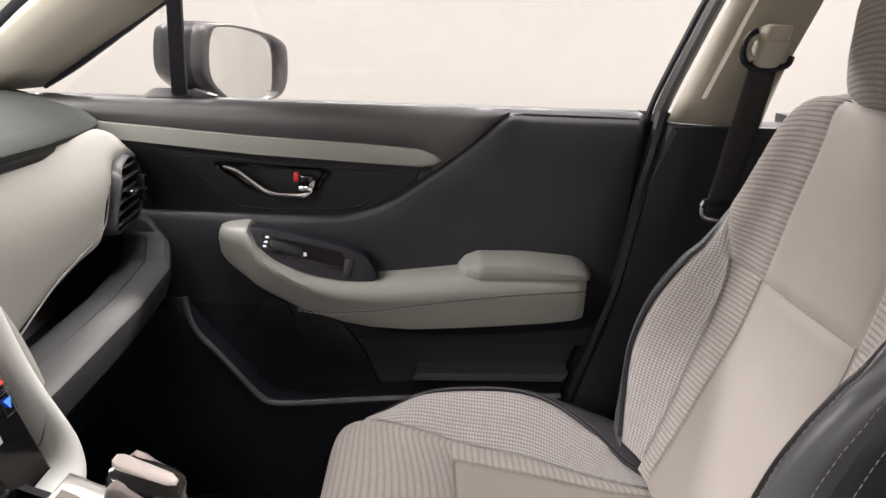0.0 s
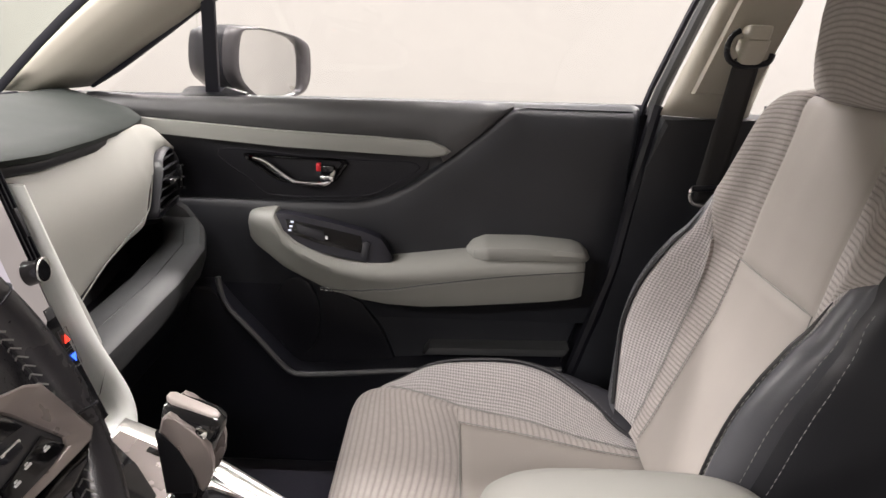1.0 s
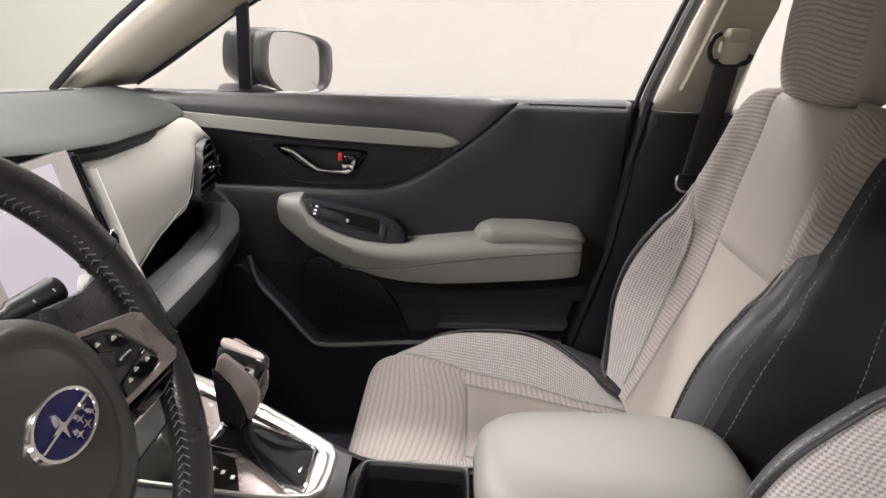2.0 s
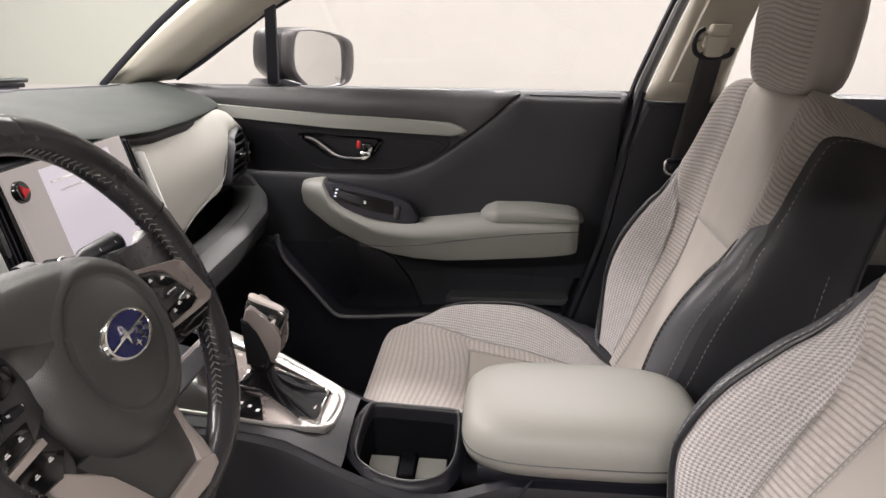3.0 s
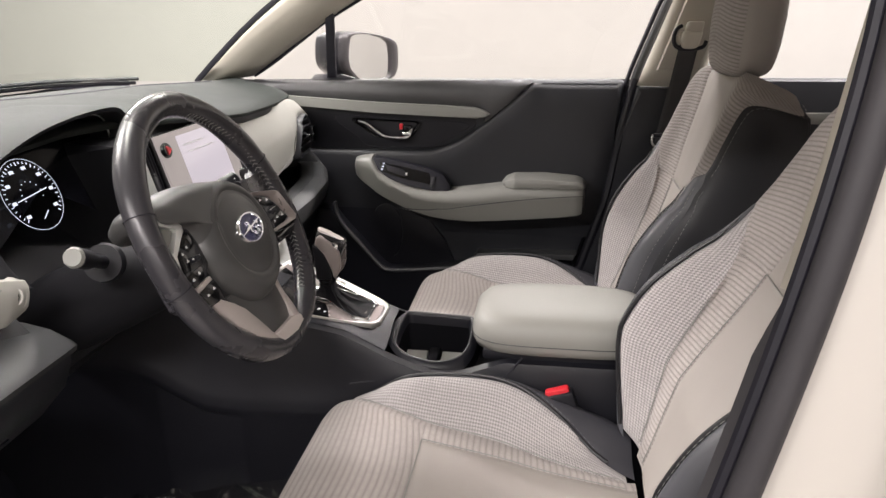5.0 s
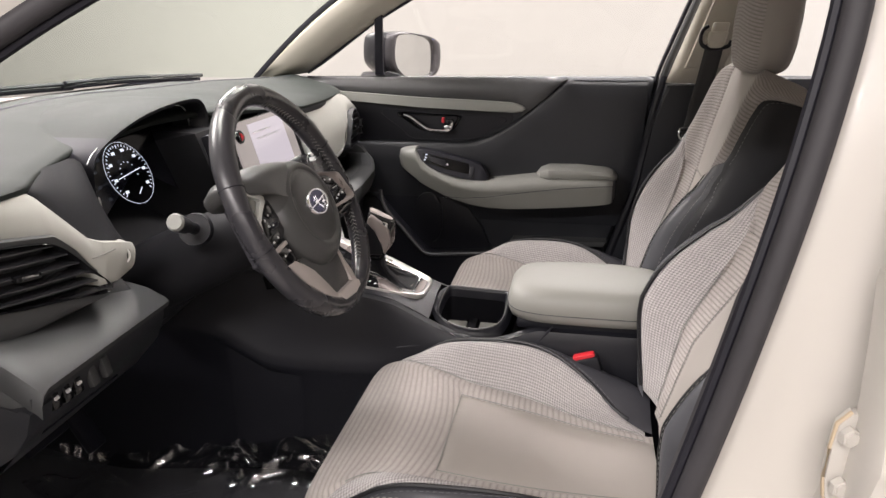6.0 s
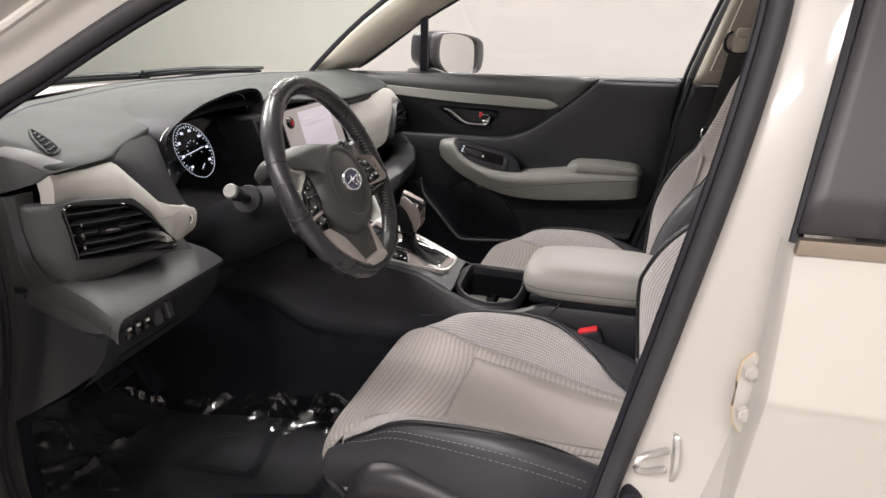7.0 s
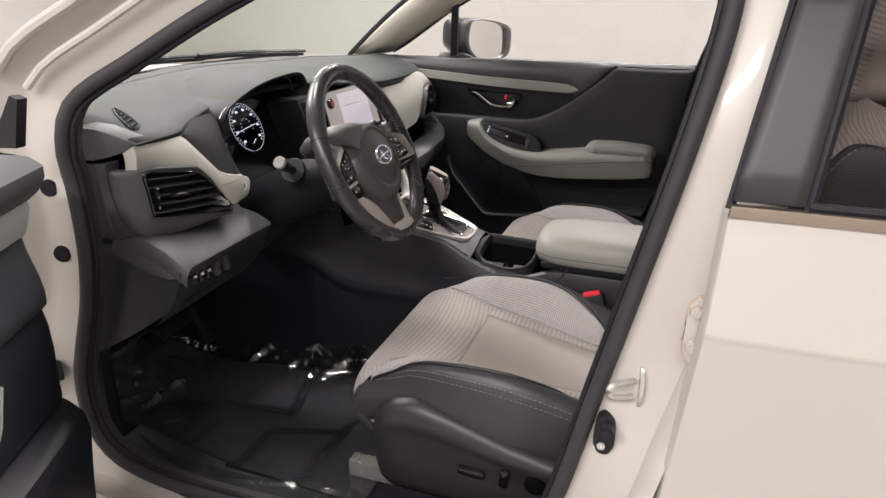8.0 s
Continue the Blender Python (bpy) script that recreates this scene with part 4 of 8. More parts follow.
part("end_cap", plate([(-0.65, 1.006), (-0.64, 1.055), (-0.60, 1.066), (-0.562, 1.064), (-0.535, 1.050), (-0.505, 1.036), (-0.53, 1.02), (-0.552, 1.014), (-0.572, 1.007)], on_end, 0.05, 0.005), M_BAND, dash, "slate grey dashboard end cap")
part("end_panel", plate([(-0.68, 1.001), (-0.574, 1.001), (-0.566, 0.95), (-0.562, 0.895), (-0.548, 0.862), (-0.69, 0.858)], lambda a, b, d: Vector((a, -0.794 + d, b)), 0.04, 0.004), M_DARK, dash, "black end panel")
part("end_strip", plate([(-0.572, 1.002), (-0.546, 1.006), (-0.550, 0.953), (-0.541, 0.905), (-0.515, 0.874), (-0.547, 0.863), (-0.560, 0.895), (-0.565, 0.95)], lambda a, b, d: Vector((a, -0.800 + d + 0.3 * max(0.0, a + 0.55), b)), 0.03, 0.004), M_SHELF, dash, "slate grey curved strip")
part("end_lower_panel", plate([(-0.69, 0.853), (-0.562, 0.853), (-0.553, 0.829), (-0.476, 0.801), (-0.437, 0.803), (-0.422, 0.797), (-0.432, 0.768), (-0.455, 0.735), (-0.52, 0.69), (-0.60, 0.64), (-0.70, 0.58)], lambda a, b, d: Vector((a, -0.800 + d, b)), 0.04, 0.005), M_DARK, dash, "black lower end panel")
low = smooth_line([(-0.556, -0.800, 0.828), (-0.515, -0.800, 0.812), (-0.476, -0.800, 0.800), (-0.445, -0.798, 0.800), (-0.432, -0.79, 0.806)], 16)
high = smooth_line([(-0.565, -0.796, 0.854), (-0.535, -0.782, 0.863), (-0.515, -0.776, 0.864), (-0.47, -0.776, 0.838), (-0.436, -0.776, 0.815)], 16)
part("end_facet", sheet([[p + Vector((0, 0.012, -0.012)) for p in low], low, [p.lerp(q, 0.5) + Vector((0, -0.004, 0.003)) for p, q in zip(low, high)], high, [q + Vector((0, 0.012, -0.004)) for q in high]]), M_SHELF, dash, "slate grey bevel beside the knee shelf")
# demister grille on the top
DEM = [(-0.664, -0.638), (-0.618, -0.658), (-0.562, -0.690), (-0.548, -0.722), (-0.574, -0.710), (-0.622, -0.678)]
rim = [Vector((p.x, p.y, top_z(p.x, p.y) + 0.002)) for p in smooth_line([(a, b, 0) for a, b in DEM], 44, closed=True)]
gr = part("demister_frame", tube(rim, 0.0026, n=6, closed=True), M_DASH, dash, "triangular demister vent")
mid = Vector((-0.596, -0.684, 0))
# flat black sheet laid on the top, giving the opening its shaded depth
well = [[Vector((lerp(mid.x, p.x, k), lerp(mid.y, p.y, k), top_z(lerp(mid.x, p.x, k), lerp(mid.y, p.y, k)) + 0.0012)) for p in rim] for k in (0.86, 0.5, 0.001)]
part("demister_dark_sheet", sheet(well, close_cols=True), M_WELL, gr)
for k in range(5):
    t = (k + 0.6) / 5
    pa, pb = Vector((lerp(-0.652, -0.565, t), lerp(-0.645, -0.690, t), 0)), Vector((lerp(-0.645, -0.553, t), lerp(-0.656, -0.718, t), 0))
    pa.z, pb.z = top_z(pa.x, pa.y) + 0.0026, top_z(pb.x, pb.y) + 0.0026
    part("grille_slat", tube([pa, pb], 0.0016, n=6), M_RUBBER, gr)

# instrument hood and cluster
def hood_edge(t):
    return smooth_line([(-0.462, 0.915, 0), (-0.462, 0.98, 0), (-0.452, 1.035, 0), (-0.40, 1.062, 0), (-0.32, 1.083, 0), (-0.23, 1.094, 0), (-0.14, 1.096, 0), (-0.10, 1.085, 0), (-0.085, 1.05, 0), (-0.10, 0.95, 0), (-0.12, 0.90, 0)], 48)


HE = hood_edge(0)
rows = []
for x, grow, drop in ((-0.90, 0.72, 0.02), (-0.80, 0.93, 0.006), (-0.70, 1.0, 0.001), (-0.60, 1.0, 0.0), (-0.555, 1.0, 0.0), (-0.545, 0.992, 0.002), (-0.548, 0.972, 0.006), (-0.60, 0.95, 0.012), (-0.63, 0.94, 0.014)):
    rows.append([Vector((x + 0.05 * max(0, (1.0 - p.y)) * (x > -0.62), -0.275 + (p.x + 0.275) * grow, 0.95 + (p.y - 0.95) * lerp(1, grow, 0.8) - drop)) for p in HE])
hood = part("instrument_hood", sheet([r[12:] for r in rows[:6]]), M_DASH, dash, "slate grey hood over the instruments", angle=50)
part("hood_flank", sheet([r[:13] for r in rows[:6]]), M_RUBBER, hood, "dark hood flank", angle=50)
part("hood_lining", sheet(rows[5:]), M_PIPE, hood, "black hood lining", angle=50)
rows = [[Vector((-0.598 - 0.40 * (p.y - 0.98 - 0.01) * k, -0.275 + (p.x + 0.275) * 0.95 * k, 0.98 + (p.y - 0.98 - 0.01) * k)) for p in HE] for k in (0.0005, 0.5, 1.0)]
cluster = part("cluster_face", sheet(rows), M_LENS, dash, "gloss black instrument face")
part("cluster_edge", tube([(-0.585, -0.275 + (p.x + 0.275) * 0.955, 0.98 + (p.y - 0.99) * 0.955) for p in HE[2:]], 0.002, n=6), M_SILVER, dash)
DC, DR = Vector((-0.580, -0.319, 0.983)), 0.058
DIAL_UP = Vector((-0.40, 0.0, 0.916))


def on_dial(r, a, d=0.0):
    """A point at radius r and angle a on the tilted dial, d towards the driver."""
    return DC + Vector((0, r * math.cos(a), 0)) + DIAL_UP * (r * math.sin(a)) + Vector((0.916, 0, 0.40)) * d


def dial_bar(name, r, a, turn, long, wide, d, label=""):
    """A lit bar lying on the dial, centred at (r, a) and turned by that angle."""
    c = on_dial(r, a, d)
    e1 = Vector((0, math.cos(turn), 0)) + DIAL_UP * math.sin(turn)
    e2 = Vector((0, -math.sin(turn), 0)) + DIAL_UP * math.cos(turn)
    part(name, plate([(-long / 2, -wide / 2), (long / 2, -wide / 2), (long / 2, wide / 2), (-long / 2, wide / 2)], lambda u, v, w: c + e1 * u + e2 * v - Vector((0.916, 0, 0.40)) * w, 0.001), M_DIAL, cluster, label)


part("dial_ring", tube([on_dial(DR, a) for a in np.linspace(0, 2 * math.pi, 48, endpoint=False)], 0.0004, n=5, closed=True), M_DIAL, cluster, "lit white speedometer ring")
for k in range(33):
    a = math.radians(225 - 270 * k / 32)
    long = 0.006 if k % 4 == 0 else 0.0035
    dial_bar("dial_mark", DR * 0.92 - long / 2, a, a, long, 0.0011, 0.001)
for k in range(8):
    a = math.radians(225 - 270 * k / 7.2)
    dial_bar("dial_figure", DR * 0.74, a, 0.0, 0.0085, 0.0052, 0.001)
for k in range(9):
    a = math.radians(200 - 220 * k / 8)
    dial_bar("dial_dot", DR * 0.36, a, a, 0.0016, 0.0016, 0.001)
dial_bar("dial_needle", 0.004, math.radians(200), math.radians(6), 0.068, 0.0016, 0.004, "lit white needle")
dial_bar("dial_needle", DR * 0.62, math.radians(-88), math.radians(32), 0.018, 0.0013, 0.004)
# flank between the light panel and the hood, with two silver accents
low = smooth_line([(-0.516, -0.640, 1.022), (-0.480, -0.592, 0.952), (-0.464, -0.552, 0.933), (-0.458, -0.500, 0.905)], 20)
high = smooth_line([(-0.540, -0.612, 1.038), (-0.556, -0.530, 1.042), (-0.552, -0.472, 1.030), (-0.540, -0.466, 0.905)], 20)
part("dash_flank", sheet([[q.lerp(r, k) + Vector((0.010 * math.sin(math.pi * k), 0, 0)) for q, r in zip(low, high)] for k in np.linspace(0, 1, 8)]), M_BOOT, dash, "dark grey flank beside the instruments", angle=50)
part("hood_accent", tube(smooth_line([(-0.545, -0.470, 1.030), (-0.548, -0.455, 1.040), (-0.552, -0.432, 1.048)], 8), 0.0009, n=6), M_SILVER, dash, "slim silver accent")
part("hood_accent", tube([(-0.541, -0.460, 0.975), (-0.539, -0.459, 0.935)], 0.0014, n=6), M_SILVER, dash)

# light grey panels
def face_x(y, z):
    slope = 0.30 if y < 0 else 0.10
    return -0.47 - slope * (0.15 - max(0.0, min(0.15, 0.70 - abs(y)))) - 0.35 * max(0.0, z - 0.95)


def band(upper, lower, n, push, bulge, mat, name, label):
    """A padded band on the dash face between an upper and a lower line of (y, z)."""
    a = smooth_line([(p, q, 0) for p, q in upper], n)
    b = smooth_line([(p, q, 0) for p, q in lower], n)
    rows = []
    for k, lift in ((0.0, -0.03), (0.0, -0.004), (0.03, 0.001), (0.15, bulge * 0.45), (0.32, bulge * 0.85), (0.5, bulge), (0.68, bulge * 0.88), (0.85, bulge * 0.5), (0.97, 0.001), (1.0, -0.004), (1.0, -0.03)):
        row = []
        for p, q in zip(a, b):
            m = p.lerp(q, k)
            row.append(Vector((face_x(m.x, m.y) + push + lift, m.x, m.y)))
        rows.append(row)
    return part(name, sheet(rows), mat, dash, label, angle=50)


UP = [(-0.532, -0.776, 1.028), (-0.510, -0.768, 1.034), (-0.507, -0.70, 1.031), (-0.507, -0.645, 1.029), (-0.504, -0.637, 1.023), (-0.486, -0.612, 0.986), (-0.469, -0.590, 0.952), (-0.458, -0.575, 0.943), (-0.452, -0.545, 0.934), (-0.450, -0.520, 0.925)]
DN = [(-0.530, -0.776, 0.980), (-0.514, -0.770, 0.974), (-0.508, -0.735, 0.980), (-0.482, -0.652, 0.966), (-0.477, -0.642, 0.961), (-0.469, -0.622, 0.942), (-0.462, -0.603, 0.910), (-0.458, -0.590, 0.880), (-0.452, -0.565, 0.878), (-0.450, -0.530, 0.886)]


def along(pts, n):
    """Even steps on straight legs between points."""
    out = []
    for k in range(n):
        t = k / (n - 1) * (len(pts) - 1)
        i = min(int(t), len(pts) - 2)
        out.append(Vector(pts[i]).lerp(Vector(pts[i + 1]), t - i))
    return out


ua, da = along(UP, 82), along(DN, 82)
back = Vector((-1, 0, 0))
rows = []
for k, dep in ((0.0, 0.035), (0.0, 0.004), (0.025, 0.0008), (0.07, 0.0), (0.22, -0.004), (0.42, -0.005), (0.62, -0.0045), (0.82, -0.003), (0.94, 0.0), (0.98, 0.001), (1.0, 0.005), (1.0, 0.035)):
    rows.append([p.lerp(q, k) + back * dep for p, q in zip(ua, da)])
left_panel = part("driver_side_panel", sheet(rows), M_LIGHT, dash, "light grey soft panel round the vent", angle=32)
part("panel_seam", tube([(-0.4585, -0.601, 0.926), (-0.452, -0.585, 0.927), (-0.447, -0.566, 0.929)], 0.0011, n=5), M_STRIP, left_panel)
DV = smooth_line([(-0.765, 0.984, 0), (-0.72, 0.978, 0), (-0.672, 0.969, 0), (-0.650, 0.958, 0), (-0.632, 0.941, 0), (-0.602, 0.907, 0), (-0.578, 0.878, 0), (-0.588, 0.869, 0), (-0.66, 0.884, 0), (-0.752, 0.901, 0), (-0.758, 0.910, 0), (-0.763, 0.946, 0)], 72, closed=True)
DVM = Vector((-0.685, 0.925, 0))


def dv_x(y):
    """Depth of the dash face round the driver's vent."""
    return table([(-0.80, -0.545), (-0.77, -0.503), (-0.70, -0.484), (-0.58, -0.462)], y)[0]


def reach(loop, way):
    """Where a ray from the vent's middle leaves a closed outline."""
    best = 0.0
    for p, q in zip(loop, loop[1:] + loop[:1]):
        a, b = p - DVM, q - DVM
        e = b - a
        det = way.x * -e.y + way.y * e.x
        if abs(det) > 1e-12:
            r, k = (a.x * -e.y + a.y * e.x) / det, (way.x * a.y - way.y * a.x) / det
            if r > 0 and -1e-6 <= k <= 1 + 1e-6:
                best = max(best, r)
    return DVM + way * best


SURR = [Vector(p) for p in ((-0.795, 0.992, 0), (-0.772, 0.990, 0), (-0.735, 0.990, 0), (-0.652, 0.975, 0), (-0.642, 0.966, 0), (-0.622, 0.945, 0), (-0.603, 0.915, 0), (-0.566, 0.876, 0), (-0.58, 0.862, 0), (-0.70, 0.858, 0), (-0.772, 0.860, 0), (-0.788, 0.884, 0), (-0.795, 0.935, 0))]
spin = [Vector((math.cos(a), math.sin(a), 0)) for a in np.linspace(0, 2 * math.pi, 120, endpoint=False)]
loops = [(reach(SURR, w), reach(DV, w)) for w in spin]
part("vent_surround", sheet([[Vector((dv_x(p.lerp(q, k).x) + d, p.lerp(q, k).x, p.lerp(q, k).y)) for p, q in loops] for k, d in ((0.0, -0.03), (0.0, 0.002), (0.15, 0.006), (0.6, 0.006), (0.95, 0.005), (1.0, 0.002))], close_cols=True), M_SHELF, dash, "slate grey plastic vent surround", angle=50)
part("surround_line", tube(smooth_line([(-0.508, -0.771, 0.968), (-0.508, -0.774, 0.94), (-0.508, -0.773, 0.905), (-0.506, -0.765, 0.876)], 16), 0.0013, n=5), M_SHELF, dash)
BOSS = Matrix.Translation((-0.455, -0.545, 0.911)) @ Vector((0.80, -0.56, 0.20)).to_track_quat("Z", "Y").to_matrix().to_4x4()
boss = part("start_boss", drum(0.026, 0.0195, 0.026, BOSS @ Matrix.Translation((0, 0, -0.010)), bevel=0.005), M_LIGHT, left_panel)
part("start_button", drum(0.0105, 0.0105, 0.008, BOSS @ Matrix.Translation((0, 0, 0.0015)), bevel=0.002), M_GLOSS, boss, "round black start button")
part("start_ring", tube([BOSS @ Vector((0.0120 * math.cos(a), 0.0120 * math.sin(a), 0.0034)) for a in np.linspace(0, 2 * math.pi, 24, endpoint=False)], 0.0013, n=6, closed=True), M_SILVER, boss)

right_panel = band([(0.165, 1.026), (0.25, 1.030), (0.40, 1.026), (0.55, 1.026), (0.62, 1.02), (0.665, 1.003), (0.695, 0.975)],
                   [(0.185, 0.775), (0.235, 0.808), (0.34, 0.838), (0.44, 0.857), (0.510, 0.868), (0.538, 0.92), (0.60, 0.970), (0.690, 0.962)], 80, 0.004, 0.009, M_LIGHT, "passenger_side_panel", "light grey soft panel with double seam")
seam = smooth_line([(0.545, 0.945, 0), (0.525, 0.90, 0), (0.50, 0.882, 0), (0.43, 0.868, 0), (0.35, 0.85, 0), (0.25, 0.815, 0)], 40)
part("panel_seam", tube([(face_x(p.x, p.y) + 0.0095, p.x, p.y + 0.002) for p in seam], 0.0012, n=5), M_STRIP, right_panel)


def vent(yc, outer, name_label, shape=None, flare=1.3):
    """A barred outer air vent; outer is the side of the door."""
    v = thing("air_vent", (face_x(yc, 0.92), yc, 0.92), name_label, "air vent", "dash air vents")
    o = outer
    shape = shape or [(yc + o * 0.062, 0.968), (yc - o * 0.01, 0.966), (yc - o * 0.035, 0.945), (yc - o * 0.062, 0.90), (yc - o * 0.066, 0.876), (yc - o * 0.03, 0.878), (yc + o * 0.055, 0.884)]
    pts = smooth_line([(a, b, 0) for a, b in shape], 56, closed=True)
    my, mz = sum(p.x for p in pts) / 56, sum(p.y for p in pts) / 56

    def fx(y, z, lift):
        return face_x(y, z) + lift
    rows = [[Vector((fx(my + (p.x - my) * k, mz + (p.y - mz) * k, lift), my + (p.x - my) * k, mz + (p.y - mz) * k)) for p in pts] for k, lift in ((flare, -0.01), (lerp(1, flare, 0.7), 0.012), (lerp(1, flare, 0.3), 0.020), (1.0, 0.021), (0.97, 0.018), (0.95, -0.03))]
    part("vent_frame", sheet(rows, close_cols=True), M_DARK2, v)
    part("vent_well", sheet([[Vector((fx(p.x, p.y, -0.03), my + (p.x - my) * k, mz + (p.y - mz) * k)) for p in pts] for k in (0.95, 0.5, 0.0005)], close_cols=True), M_PIPE, v)
    low_z, high_z = min(p.y for p in pts), max(p.y for p in pts)
    for k in range(6):
        z = lerp(high_z, low_z, (k + 0.75) / 6.3)
        near = [p.x * o for p in pts if abs(p.y - z) < 0.008]
        ya, yb = o * (max(near) - 0.005), o * (min(near) + 0.006)
        mid = (ya + yb) / 2
        ang = math.degrees(math.atan2(fx(yb, z, 0) - fx(ya, z, 0), yb - ya))
        part("vent_slat", box((0.012, abs(yb - ya), 0.0036), Matrix.Translation((fx(mid, z, 0.013), mid, z)) @ Euler((0, radians(14), radians(-ang))).to_matrix().to_4x4(), 0.001), M_SLAT, v)
    part("vent_tab", box((0.022, 0.034, 0.010), Matrix.Translation((fx(yc, 0.925, 0.022), yc, 0.926)) @ Euler((0, 0, radians(-12 * o))).to_matrix().to_4x4(), 0.003), M_GLOSS, v)
    part("tab_tip", box((0.004, 0.026, 0.003), (fx(yc, 0.925, 0.034), yc, 0.929), 0.001), M_CHROME, v)
    part("vent_wheel", box((0.010, 0.009, 0.045), (fx(yc + o * 0.056, 0.925, 0.026), yc + o * 0.053, 0.922), 0.003), M_GLOSS, v)
    for zz in (0.944, 0.922, 0.902):
        part("wheel_mark", box((0.003, 0.004, 0.004), (fx(yc + o * 0.056, zz, 0.032), yc + o * 0.053, zz)), M_CHROME, v)
    return v


def driver_vent():
    v = thing("air_vent", (-0.49, -0.68, 0.92), "black barred air vent beside the driver's door", "air vent", "dash air vents")

    def at(p, k, d):
        q = DVM + (p - DVM) * k
        return Vector((dv_x(q.x) + d, q.x, q.y))
    part("vent_frame", sheet([[at(p, k, d) for p in DV] for k, d in ((1.03, 0.004), (1.02, 0.008), (1.0, 0.009), (0.975, 0.006), (0.965, -0.03))], close_cols=True), M_GLOSS, v, "gloss black vent frame", angle=50)
    part("vent_well", sheet([[at(p, k, -0.032) for p in DV] for k in (0.97, 0.5, 0.001)], close_cols=True), M_PIPE, v)
    for k in range(6):
        h = lerp(0.964, 0.884, k / 5)
        # the bars fall slightly towards the door, as the opening does
        near = [p for p in DV if abs(p.y - (h + 0.10 * (-0.685 - p.x))) < 0.006]
        ya, yb = min(p.x for p in near) + 0.004, max(p.x for p in near) - 0.004
        za, zb = h + 0.10 * (-0.685 - ya), h + 0.10 * (-0.685 - yb)
        bar = bmesh.new()
        rows2 = []
        for t in np.linspace(0, 1, 6):
            y, z = lerp(ya, yb, t), lerp(za, zb, t)
            rows2.append([Vector((dv_x(y) + a, y, z + b)) for a, b in ((-0.022, 0.004), (-0.002, 0.0022), (0.003, 0.0008), (0.003, -0.0012), (-0.002, -0.0022), (-0.022, 0.0005))])
        part("vent_slat", sheet(rows2, close_cols=True, bm=bar), M_SLAT, v)
    part("vent_tab", box((0.014, 0.036, 0.009), Matrix.Translation((dv_x(-0.705) + 0.006, -0.702, 0.9335)) @ Euler((radians(-6), 0, radians(-14))).to_matrix().to_4x4(), 0.003), M_GLOSS, v)
    part("tab_tip", box((0.004, 0.024, 0.0035), Matrix.Translation((dv_x(-0.705) + 0.0125, -0.703, 0.936)) @ Euler((radians(-6), 0, radians(-14))).to_matrix().to_4x4(), 0.001), M_CHROME, v, "chrome tab edge")
    part("vent_wheel", drum(0.019, 0.019, 0.009, pose(dv_x(-0.748) - 0.008, -0.748, 0.936, 90, 0, 0), bevel=0.002), M_GLOSS, v)
    for zz in (0.954, 0.938, 0.918):
        part("wheel_mark", box((0.003, 0.006, 0.006), (dv_x(-0.748) + 0.0095, -0.748, zz), 0.001), M_CHROME, v)
    return v


driver_vent()
vent(0.602, 1, "black barred air vent beside the passenger door", flare=1.10)

# driver's knee shelf
rows, knee = [], []
for y, drop in [(-0.796, 0.034), (-0.793, 0.018), (-0.786, 0.006), (-0.775, 0.0)] + [(float(v), 0.0) for v in np.linspace(-0.74, -0.455, 10)]:
    k = (y + 0.796) / 0.341
    bx, bz, fx2, fz2 = lerp(-0.502, -0.52, k), lerp(0.875, 0.832, k), lerp(-0.409, -0.445, k), lerp(0.826, 0.806, k)
    rows.append([Vector((bx - 0.06, y, bz + 0.006 - drop)), Vector((bx, y, bz - drop)), Vector((lerp(bx, fx2, 0.5), y, lerp(bz, fz2, 0.5) + 0.005 - drop)), Vector((fx2 - 0.006, y, fz2 + 0.003 - drop)), Vector((fx2, y, fz2 - 0.003 - drop)), Vector((fx2 - 0.002, y, fz2 - 0.011 - drop * 0.6)), Vector((fx2 - 0.02, y, fz2 - 0.014 - drop * 0.3))])
    knee.append([Vector((fx2 - 0.012, y, fz2 - 0.010)), Vector((fx2 - 0.014, y, fz2 - 0.03)), Vector((fx2 - 0.03, y, fz2 - 0.07)), Vector((fx2 - 0.08, y, fz2 - 0.125)), Vector((fx2 - 0.17, y, 0.65)), Vector((fx2 - 0.26, y, 0.63))])
part("knee_shelf", sheet(rows), M_SHELF, dash, "slate grey shelf under the vent", angle=30)
kp = part("knee_panel", sheet(knee), M_DARK, dash, "black knee panel with switches")
for yy, zz in ((-0.752, 0.789), (-0.728, 0.786), (-0.704, 0.784)):
    sw2 = part("toggle_switch", box((0.012, 0.017, 0.024), pose(-0.431 - 0.1 * (yy + 0.75), yy, zz, 0, -12, 6), 0.003), M_GLOSS, kp)
    part("switch_mark", box((0.003, 0.007, 0.004), pose(-0.4245 - 0.1 * (yy + 0.75), yy, zz + 0.004, 0, -12, 6)), M_INK, sw2)
for yy in (-0.668, -0.64):
    part("blank_cover", box((0.010, 0.016, 0.030), pose(-0.4385, yy, 0.779, 0, -12, 6), 0.002), M_SHELF, kp)
part("knee_seam", tube([(-0.452, y, 0.742) for y in (-0.79, -0.7, -0.6)], 0.0015, n=5), M_RUBBER, kp)
